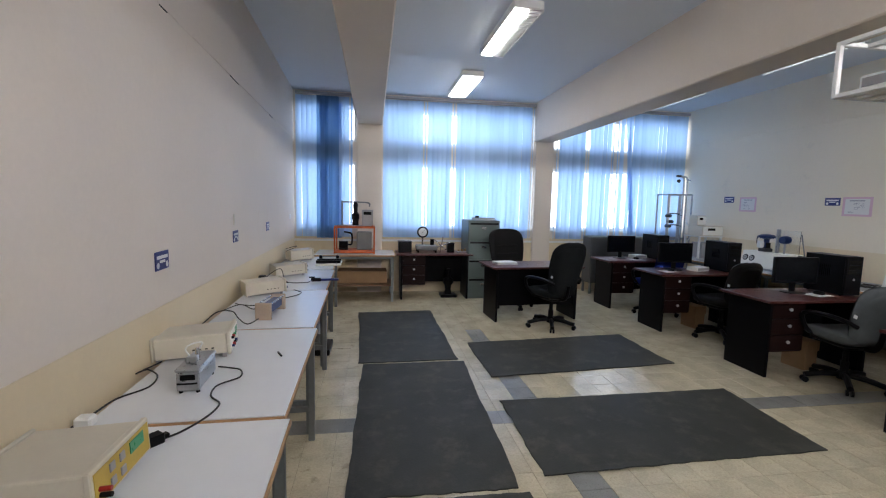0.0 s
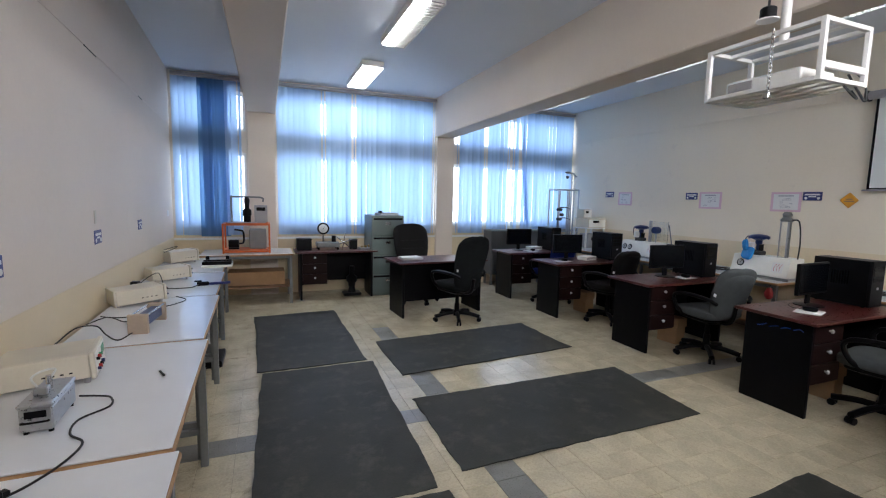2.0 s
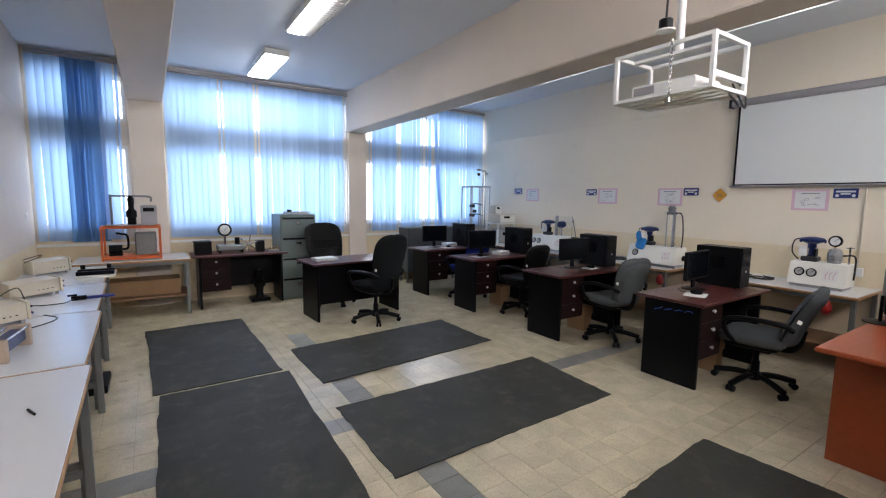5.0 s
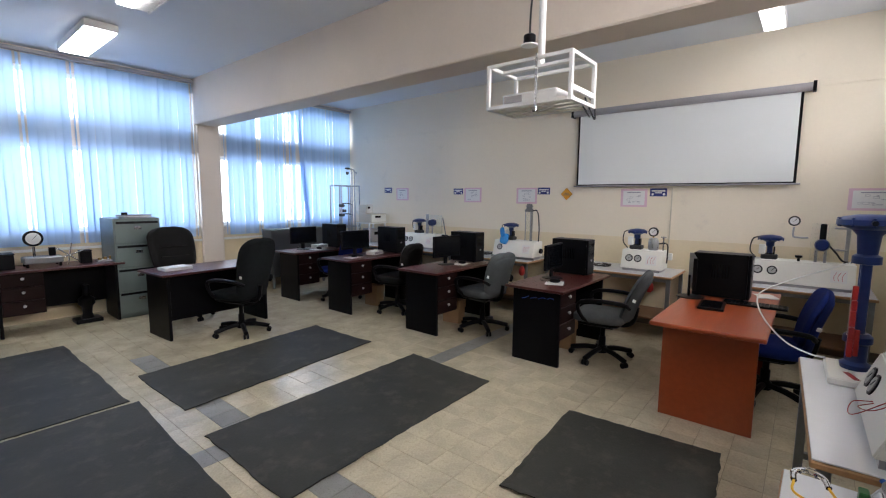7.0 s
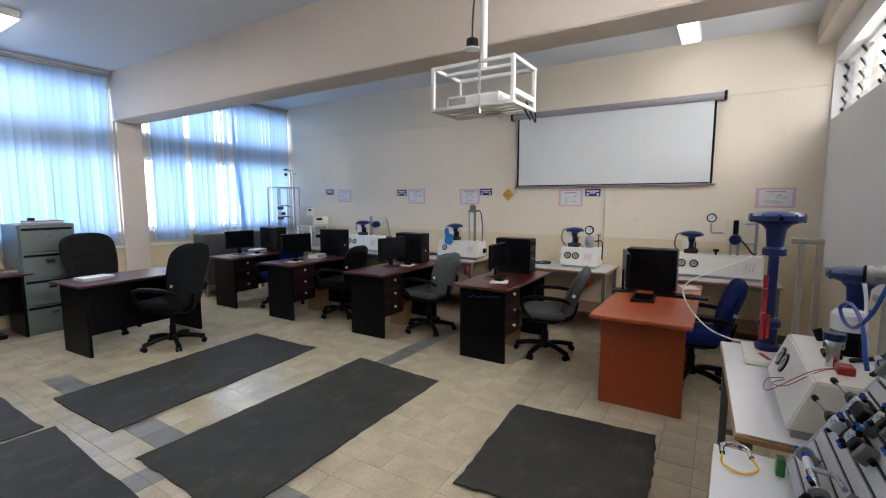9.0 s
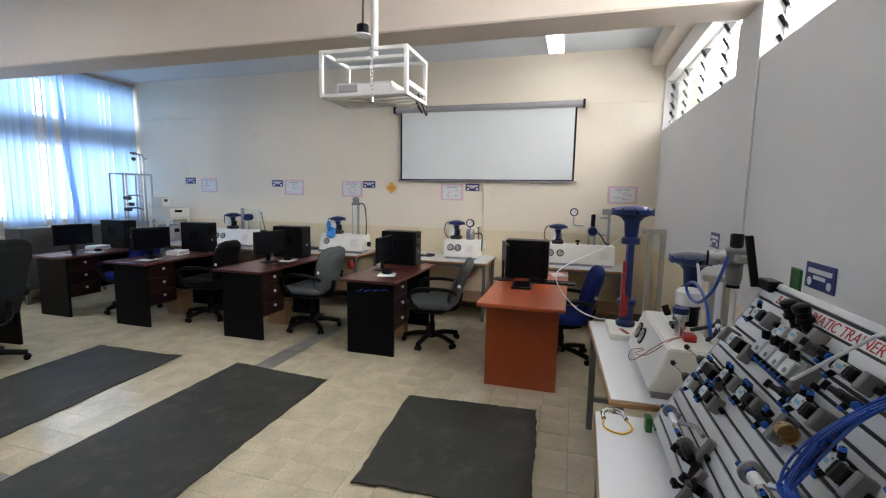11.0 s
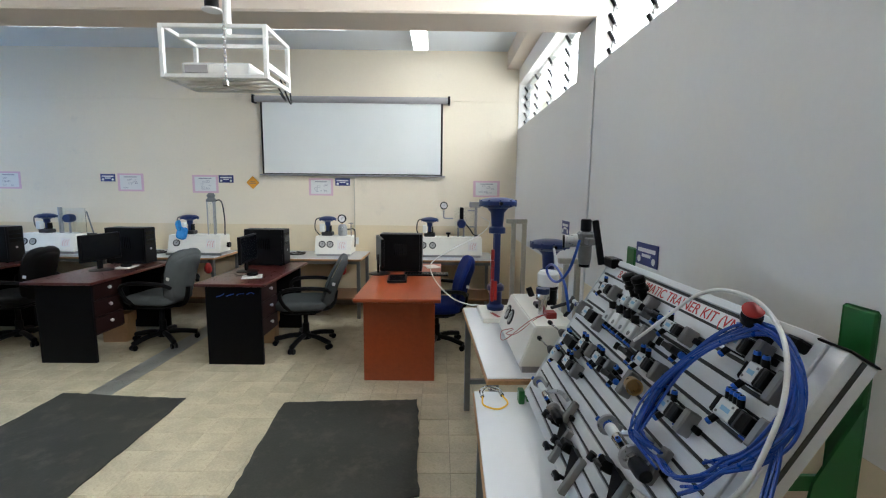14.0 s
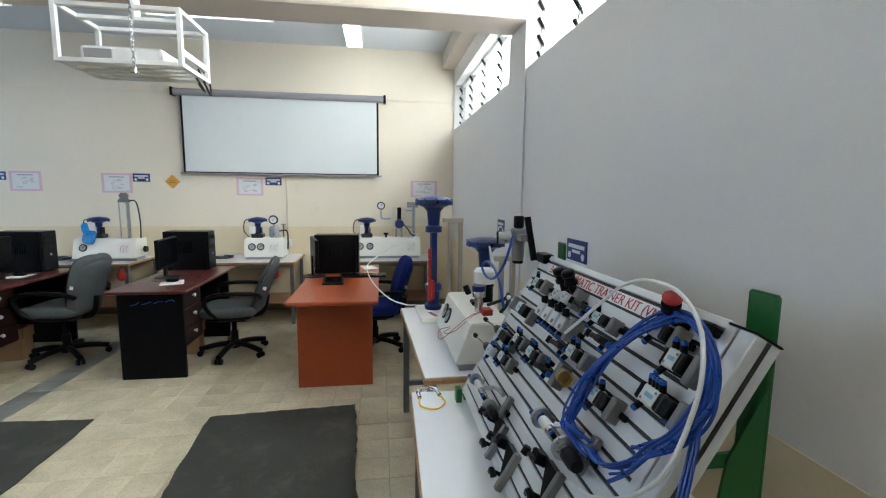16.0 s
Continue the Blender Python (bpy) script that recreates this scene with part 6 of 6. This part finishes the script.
def end_block(e, u, v, w=0.056, h=0.032, t=0.018):
    part("end_block", box(u - t / 2, v - w / 2, 0.0005, u + t / 2, v + w / 2, h, 0.003), M_BLOCK, e, "grey mounting block")
    part("clamp_tail", box(u + t / 2 + 0.0005, v - 0.007, 0.0005, u + t / 2 + 0.02, v + 0.007, 0.012, 0.002), M_BLACK, e)


def silver_body(e, u0, u1, v, w=0.036, z0=0.012, h=0.04):
    b = part("valve_body", box(u0, v - w / 2, z0, u1, v + w / 2, z0 + h - 0.012, 0.003), M_BODY, e, "silver valve body")
    part("label_bar", box(u0 + (u1 - u0) * 0.3, v - 0.004, z0 + h - 0.0118, u1 - (u1 - u0) * 0.2, v + 0.005, z0 + h - 0.0112), M_PALEBLUE, b)
    for s in (-1, 1):
        q = Vector((u0 + (u1 - u0) * (0.2 if s < 0 else 0.85), v + s * w * 0.3, z0 + h - 0.0118))
        part("screw", cyl(q, q + Vector((0, 0, 0.0012)), 0.0028, n=8), M_STEEL, b)
    return b


def solenoid_valve(u, v, l=0.13, ups=2, downs=1, w=0.038):
    """Carrier, silver body, black coil and a grey block, along u."""
    e = module("solenoid_valve", "silver and black solenoid valve with blue fittings")
    u0, u1 = u - l / 2, u + l / 2
    part("carrier", box(u0, v - w * 0.6, 0.0005, u1 - 0.018, v + w * 0.6, 0.011, 0.002), M_BLACK, e)
    part("end_cover", box(u0, v - w / 2, 0.0115, u0 + l * 0.12, v + w / 2, 0.034, 0.004), M_BLACK, e)
    silver_body(e, u0 + l * 0.13, u0 + l * 0.5, v, w, 0.0115, 0.037)
    part("coil", box(u0 + l * 0.505, v - w * 0.48, 0.0115, u1 - 0.022, v + w * 0.48, 0.04, 0.005, seg=2), M_BLACK, e)
    part("coil_band", box(u0 + l * 0.6, v - w * 0.5, 0.0115, u0 + l * 0.66, v + w * 0.5, 0.041, 0.002), M_DARKPLASTIC, e)
    end_block(e, u1 - 0.01, v, w * 1.5, 0.034)
    for k in range(ups):
        port(e, (u0 + l * (0.2 + 0.26 * k / max(1, ups - 1)), v + w / 2, 0.028), (0, 1, 0.55))
    for k in range(downs):
        port(e, (u0 + l * (0.18 + 0.2 * k), v - w / 2, 0.026), (-0.2, -1, 0.3))
    part("label_bar", box(u0 + l * 0.5, v - w * 0.75, 0.0005, u1 - 0.03, v - w * 0.62, 0.006, 0.001), M_TUBE, e)
    return e


def knob_valve(u, v):
    e = module("knob_valve", "valve with tall black hand knob")
    part("carrier", box(u - 0.026, v - 0.03, 0.0005, u + 0.026, v + 0.026, 0.01, 0.002), M_BLACK, e)
    silver_body(e, u - 0.019, u + 0.019, v - 0.01, 0.034, 0.0105, 0.036)
    part("knob", lathe([(0.013, 0), (0.013, 0.02), (0.021, 0.023), (0.021, 0.034), (0.017, 0.036), (0.017, 0.05), (0.02, 0.052), (0.02, 0.066), (0.014, 0.07)], 14, pose(u, v + 0.02, 0.012, -38, 0, 0)), M_BLACK, e, "ribbed black hand knob", True)
    port(e, (u - 0.01, v - 0.028, 0.02), (0, -1, 0.3))
    port(e, (u + 0.012, v - 0.028, 0.02), (0, -1, 0.3))


def flow_control(u, v, turn=0):
    """Small in-line throttle: two fittings and a knurled screw."""
    e = module("flow_control", "small black flow control valve")
    m = pose(u, v, 0.0, 0, 0, turn)
    part("foot", box(-0.016, -0.01, 0.0005, 0.016, 0.01, 0.014, 0.002, m), M_BLACK, e)
    part("throttle_body", cyl(m @ Vector((-0.03, 0, 0.024)), m @ Vector((0.024, 0, 0.024)), 0.0098, n=12), M_BLACK, e, "", True)
    part("screw_neck", cyl(m @ Vector((-0.008, 0, 0.032)), m @ Vector((-0.02, 0.0, 0.05)), 0.007, n=10), M_DARKPLASTIC, e, "", True)
    part("knurled_knob", cyl(m @ Vector((-0.0205, 0.0, 0.0505)), m @ Vector((-0.027, 0.0, 0.06)), 0.0105, n=12), M_BLACK, e, "", True)
    part("push_ring", cyl(m @ Vector((0.0242, 0, 0.024)), m @ Vector((0.031, 0, 0.024)), 0.0085, n=10), M_RING, e, "blue release ring", True)
    port(e, m @ Vector((0.008, -0.009, 0.024)), m.to_3x3() @ Vector((0, -1, 0.2)), 0.01)


def lever_valve(u, v, second=True):
    e = module("lever_valve", "black toggle lever valve with silver body")
    part("carrier", box(u - 0.03, v - 0.022, 0.0005, u + 0.04, v + 0.022, 0.01, 0.002), M_BLACK, e)
    silver_body(e, u - 0.02, u + 0.022, v, 0.034, 0.0105, 0.04)
    part("lever_socket", lathe([(0.017, 0), (0.017, 0.014), (0.012, 0.02), (0.012, 0.03)], 12, pose(u - 0.021, v, 0.028, 0, -78, 0)), M_DARKPLASTIC, e, "", True)
    part("lever", cyl((u - 0.045, v, 0.036), (u - 0.135, v - 0.004, 0.05), 0.0035, n=8), M_CHROME, e, "", True)
    part("lever_tip", lathe([(0.004, 0), (0.0085, 0.008), (0.0095, 0.022), (0.006, 0.03)], 10, pose(u - 0.13, v - 0.004, 0.0495, 0, -82, 0)), M_BLACK, e, "", True)
    for k in range(2):
        port(e, (u - 0.01 + 0.02 * k, v + 0.017, 0.026), (0, 1, 0.6), 0.009)
    port(e, (u, v - 0.017, 0.024), (-0.4, -1, 0.2), 0.012)
    if not second:
        end_block(e, u + 0.115, v)
        part("coil", box(u + 0.024, v - 0.017, 0.0105, u + 0.1, v + 0.017, 0.046, 0.004), M_BLACK, e)


solenoid_valve(0.165, 0.515, 0.11, 1, 1, 0.032)
knob_valve(0.318, 0.522)
knob_valve(0.378, 0.526)
end_block(module("mounting_foot", "grey mounting block"), 0.438, 0.527, 0.062, 0.036, 0.024)
flow_control(0.50, 0.518)
solenoid_valve(0.61, 0.512, 0.11, 1, 1, 0.027)
flow_control(0.655, 0.468)
# manifold of four silver blocks
e = module("valve_manifold", "row of silver valve blocks with black plugs")
part("carrier", box(0.268, 0.418, 0.0005, 0.512, 0.47, 0.009, 0.002), M_BLACK, e)
for k, u in enumerate((0.298, 0.352, 0.406, 0.460)):
    b = part("valve_block", box(u - 0.021, 0.425, 0.0095, u + 0.021, 0.468, 0.042, 0.003), M_BODY, e, "silver valve block")
    part("plug", cyl((u - 0.008, 0.4685, 0.03), (u - 0.016, 0.488, 0.04), 0.011, n=12), M_BLACK, b, "black plug", True)
    part("eye", cyl((u + 0.008, 0.438, 0.0425), (u + 0.008, 0.438, 0.0435), 0.007, n=12), M_STEEL, b)
    for q in (-0.011, 0.011):
        port(e, (u + q, 0.424, 0.02), (0, -1, 0.25), 0.012)
end_block(e, 0.51, 0.447, 0.07, 0.04, 0.022)
e = module("supply_connector", "silver supply connector at the board's edge")
part("pipe", cyl((-0.012, 0.41, 0.03), (0.085, 0.41, 0.03), 0.0085, n=12), M_BODY, e, "", True)
part("nut", cyl((0.03, 0.41, 0.03), (0.05, 0.41, 0.03), 0.0125, n=6), M_CHROME, e)
part("bracket", box(0.085, 0.385, 0.0005, 0.10, 0.435, 0.05, 0.003), M_BLOCK, e)
silver_body(e, 0.105, 0.165, 0.408, 0.036, 0.002, 0.044)
part("coil", box(0.166, 0.388, 0.002, 0.215, 0.428, 0.044, 0.004), M_BLACK, e)
end_block(e, 0.235, 0.404)
flow_control(0.505, 0.392)
solenoid_valve(0.59, 0.402, 0.11, 2, 1, 0.032)
lever_valve(0.105, 0.292, False)
lever_valve(0.10, 0.216)
solenoid_valve(0.24, 0.238, 0.12, 2, 2, 0.031)
solenoid_valve(0.262, 0.32, 0.10, 2, 1, 0.03)
solenoid_valve(0.398, 0.322, 0.115, 3, 2, 0.031)
flow_control(0.495, 0.312)
e = module("silencer", "bronze silencer cup on a grey block")
end_block(e, 0.566, 0.33, 0.068, 0.036, 0.024)
part("neck", cyl((0.5795, 0.338, 0.03), (0.592, 0.34, 0.032), 0.009, n=12), M_BLACK, e, "", True)
part("cup", lathe([(0.010, 0), (0.019, 0.006), (0.021, 0.034), (0.017, 0.0345), (0.014, 0.02)], 16, pose(0.592, 0.34, 0.032, 0, 82, 0)), M_BRASS, e, "dull bronze cup", True)
port(e, (0.556, 0.345, 0.046), (0, 0.3, 1))
solenoid_valve(0.757, 0.36, 0.118, 2, 2, 0.036)
solenoid_valve(0.908, 0.431, 0.125, 4, 1, 0.037)
solenoid_valve(0.90, 0.513, 0.09, 2, 1, 0.04)
solenoid_valve(0.822, 0.551, 0.09, 1, 1, 0.034)
e = module("hose_clip", "black hose clip on the top slot")
part("clip", box(0.888, 0.585, 0.0005, 0.925, 0.607, 0.03, 0.005), M_BLACK, e)

# red mushroom button
em = module("emergency_button", "red mushroom button on black valve")
axis = Matrix.Translation((0.817, 0.587, 0.034)) @ Vector((0, 0, 1)).rotation_difference(Vector((0.04, 0.037, 0.05))).to_matrix().to_4x4()
part("button_body", box(0.795, 0.573, 0.0005, 0.85, 0.607, 0.036, 0.004), M_BLACK, em)
part("button_neck", lathe([(0.013, 0), (0.013, 0.02), (0.016, 0.022)], 16, axis), M_CHROME, em, "", True)
part("button_ring", lathe([(0.0165, 0.0215), (0.019, 0.024), (0.019, 0.04), (0.015, 0.043)], 16, axis), M_BLACK, em, "", True)
part("button_cap", lathe([(0.010, 0.0435), (0.010, 0.05), (0.018, 0.054), (0.019, 0.058), (0.012, 0.061), (0.001, 0.062)], 18, axis), M_RED, em, "red mushroom cap", True)


def cylinder_module(u, v, l, r):
    """Barrel along u at height z, two flanges, a black rubber nose and a grey foot."""
    e = module("air_cylinder", "steel air cylinder with black nose")
    z = 0.036
    for x, q in ((u + 0.02, 1.7), (u + l, 1.8)):
        part("flange", lathe([(r * 0.9, -0.005), (r * q, -0.004), (r * q, 0.004), (r * 0.9, 0.005)], 20, pose(x, v, z, 0, 90, 0)), M_RODGREY, e, "", True)
        part("flange_foot", box(x - 0.004, v - r, 0.0005, x + 0.004, v + r, z - r, 0.001), M_RODGREY, e)
    part("barrel", cyl((u, v, z), (u + l, v, z), r * 0.88, n=20), M_CHROME, e, "polished barrel", True)
    part("label_sleeve", cyl((u + l * 0.22, v, z), (u + l * 0.5, v, z), r * 0.9, n=20), M_BODY, e, "", True)
    part("band", cyl((u + l * 0.12, v, z), (u + l * 0.2, v, z), r * 0.93, n=20), M_TUBE, e, "blue band", True)
    part("nose_nut", cyl((u + l + 0.005, v, z), (u + l + 0.018, v, z), r * 1.05, n=6), M_CHROME, e)
    part("nose", lathe([(r * 0.8, 0), (r * 1.15, 0.006), (r * 1.15, 0.04), (r * 0.9, 0.052), (0.001, 0.056)], 18, pose(u + l + 0.018, v, z, 0, 90, 0)), M_BLACK, e, "black rubber nose", True)
    port(e, (u + 0.012, v - 0.004, z + r * 0.85), (-0.5, 0.2, 1), 0.008)
    port(e, (u + l - 0.03, v + 0.004, z + r * 0.85), (0.1, 0.5, 1), 0.014)
    part("arm", tube([(u + l * 0.5, v + r, 0.03), (u + l * 0.75, v + 0.045, 0.02), (u + l, v + 0.05, 0.015)], 0.007, 8, 3), M_RODGREY, e, "", True)
    end_block(e, u + l + 0.045, v + 0.025, 0.085, 0.02, 0.022)


cylinder_module(0.118, 0.106, 0.225, 0.0125)
cylinder_module(0.60, 0.225, 0.155, 0.0155)

for u, v in ((0.397, 0.075), (0.525, 0.065), (0.709, 0.14)):
    e = module("limit_switch", "roller limit switch on a grey bar")
    part("bar", box(u + 0.045, v - 0.075, 0.0005, u + 0.062, v + 0.035, 0.02, 0.002), M_BLOCK, e, "grey mounting bar")
    bm = bmesh.new()
    tri = [[bm.verts.new(q) for q in ((u - 0.01, v + 0.03, z), (u + 0.0445, v + 0.03, z), (u + 0.0445, v - 0.04, z))] for z in (0.001, 0.02)]
    bm.faces.new(tri[0])
    bm.faces.new(tri[1][::-1])
    for k in range(3):
        bm.faces.new((tri[0][k], tri[0][(k + 1) % 3], tri[1][(k + 1) % 3], tri[1][k]))
    part("gusset", bm, M_BLACK, e)
    part("switch_body", box(u - 0.045, v + 0.002, 0.006, u - 0.011, v + 0.03, 0.04, 0.004), M_BLACK, e)
    part("roller_arm", box(u - 0.04, v + 0.008, 0.0405, u - 0.01, v + 0.016, 0.056, 0.002), M_DARKPLASTIC, e)
    part("roller", cyl((u - 0.04, v + 0.002, 0.056), (u - 0.04, v + 0.022, 0.056), 0.0095, n=14), M_BLACK, e, "", True)
    part("wing_knob", tube([(u + 0.0, v - 0.062, 0.022), (u + 0.014, v - 0.05, 0.03), (u + 0.028, v - 0.06, 0.022)], 0.0085, 8, 3), M_BLACK, e, "", True)
    part("wing_stem", cyl((u + 0.014, v - 0.052, 0.0005), (u + 0.014, v - 0.052, 0.026), 0.006, n=8), M_BLACK, e)
    port(e, (u - 0.046, v + 0.016, 0.02), (-1, 0, 0.2), 0.01)
    part("label_bar", box(u + 0.022, v - 0.07, 0.0005, u + 0.04, v - 0.05, 0.004), M_PALEBLUE, e)

# air preparation unit on its arm, beyond the far upper corner
fr = world_part("air_service_unit", box(1.632, 0.692, 1.375, 1.686, 0.75, 1.43, 0.008), M_BLOCK, "grey air filter regulator on a black arm")
for name, bm, material in (
        ("arm", box(1.49, 0.635, 1.31, 1.575, 0.675, 1.345, 0.004), M_BLACK),
        ("bar", box(-0.006, -0.012, 0, 0.006, 0.012, 0.17, 0.002, pose(1.552, 0.69, 1.315, -6, 14, 0)), M_BLACK),
        ("bowl", lathe([(0.012, 1.297), (0.022, 1.303), (0.026, 1.325), (0.026, 1.3745)], 16, pose(1.66, 0.72, 0)), M_BLOCK),
        ("bowl_cap", lathe([(0.0, 1.286), (0.021, 1.289), (0.0215, 1.3)], 16, pose(1.66, 0.72, 0)), M_BLACK),
        ("top_knob", lathe([(0.016, 1.4305), (0.021, 1.436), (0.021, 1.475), (0.017, 1.48)], 14, pose(1.66, 0.72, 0)), M_BLACK),
        ("side_gauge", cyl((1.66, 0.7505, 1.395), (1.668, 0.80, 1.39), 0.025, n=18), M_RODGREY),
        ("side_gauge_rim", cyl((1.6682, 0.8005, 1.39), (1.67, 0.808, 1.39), 0.027, n=18), M_BLACK),
        ("clamp", box(1.575, 0.70, 1.385, 1.6315, 0.735, 1.41, 0.003), M_BLOCK)):
    bmesh.ops.transform(bm, matrix=INV, verts=bm.verts)
    part(name, bm, material, fr, "", name in ("bowl", "top_knob", "side_gauge", "bowl_cap"))

# bundle of blue hoses looped over the near end
r = random.Random(9)
LEFT = [(0.725, 0.285), (0.718, 0.336), (0.721, 0.397), (0.738, 0.465), (0.773, 0.529), (0.816, 0.575)]
RIGHT = [(0.86, 0.596), (0.918, 0.588), (0.968, 0.56), (1.0, 0.52), (1.014, 0.482), (1.013, 0.443), (0.998, 0.4), (0.97, 0.364)]
for k in range(13):
    du, dv, dz = r.uniform(-0.014, 0.014), r.uniform(-0.010, 0.010), 0.036 + 0.0035 * (k % 5)
    end_l = [(0.79 + r.uniform(-0.03, 0.05), 0.262 + r.uniform(-0.012, 0.02)), (0.735 + r.uniform(-0.005, 0.02), 0.265 + r.uniform(-0.01, 0.02))]
    end_r = [[(0.93 + r.uniform(-0.02, 0.02), 0.335 + r.uniform(-0.012, 0.01))], [(0.94, 0.315), (0.89, 0.276 + r.uniform(-0.006, 0.006)), (0.82, 0.272)], [(0.95, 0.305), (0.905, 0.262 + r.uniform(-0.008, 0.008))]][k % 3]
    path = end_l + [(u + du, v + dv) for u, v in LEFT + RIGHT] + end_r
    pts = [(u, v, dz + 0.006 * math.sin(1.3 * i + k) - (0.012 if i in (0, len(path) - 1) else 0)) for i, (u, v) in enumerate(path)]
    part("blue_hose", tube(pts, 0.0031, 6, 4), M_TUBE, kit, "loop of thin blue air hose", True)
for k in range(3):
    part("blue_hose", tube([(0.985 - 0.006 * k, 0.535, 0.045), (1.003, 0.49 - 0.01 * k, 0.045), (1.02 + 0.006 * k, 0.42, 0.04), (1.04 + 0.008 * k, 0.34, 0.03), (1.055 + 0.01 * k, 0.24, 0.01)], 0.0031, 6, 4), M_TUBE, kit, "loose end of blue air hose", True)
part("white_hose", tube([(0.512, 0.431, 0.040), (0.571, 0.498, 0.050), (0.625, 0.559, 0.060), (0.674, 0.602, 0.070), (0.751, 0.630, 0.080), (0.843, 0.633, 0.080), (0.916, 0.609, 0.080), (0.974, 0.566, 0.080), (1.009, 0.500, 0.070), (1.022, 0.427, 0.060), (1.021, 0.362, 0.050), (1.001, 0.312, 0.040), (0.954, 0.256, 0.030), (0.881, 0.206, 0.020), (0.793, 0.178, 0.012)], 0.0042, 10), M_CLEAR, kit, "stiff white air hose", True)
part("blue_hose", tube([INV @ Vector(q) for q in ((1.62, 0.755, 1.40), (1.6, 0.775, 1.35), (1.62, 0.79, 1.285), (1.70, 0.80, 1.225), (1.80, 0.80, 1.20), (1.90, 0.80, 1.205), (1.945, 0.80, 1.235), (1.88, 0.79, 1.262), (1.76, 0.79, 1.25), (1.64, 0.80, 1.22), (1.575, 0.805, 1.17), (1.565, 0.80, 1.13))], 0.0058, 8), M_TUBE, kit, "blue hose from the air unit", True)


# ---- floor tiles, 0.2 m terrazzo ----
fl = thing("floor", Matrix(), "worn yellow-grey terrazzo tiles with dark bands", "floor", "", "structure")
S = 0.2
tile = box(-S / 2 + 0.0011, -S / 2 + 0.0011, -0.02, S / 2 - 0.0011, S / 2 - 0.0011, 0, 0.0012)
TILES = []
for material in (M_TILE, M_TILE_DARK):
    me = bpy.data.meshes.new("tile")
    tile.to_mesh(me)
    me.materials.append(material)
    TILES.append(me)
tile.free()
r = random.Random(3)
rest = [bmesh.new(), bmesh.new()]
for i in range(38):
    for j in range(45):
        x, y = -1.36 + S * (i + 0.5), 0.03 + S * (j + 0.5)
        if x > X1 + 0.1 or y > Y1 + 0.1:
            continue
        dark = 1 if (1.24 < x < 1.44 and y < 6.2) or 3.83 < y < 4.03 else 0
        z = r.uniform(-0.0008, 0.0008)
        near = 0.9 < x < 3.9 and 1.1 < y < 5.1
        if near:
            ob = new("tile", TILES[dark])
            ob.parent = fl
            ob.matrix_basis = pose(x, y, z, 0, 0, r.choice((0, 90, 180, 270)))
        else:
            add_box(rest[dark], x - S / 2 + 0.001, y - S / 2 + 0.001, z - 0.02, x + S / 2 - 0.001, y + S / 2 - 0.001, z)
for bm, material in zip(rest, (M_TILE, M_TILE_DARK)):
    tagged(part("tiles", bm, material, fl), kind="stuff")
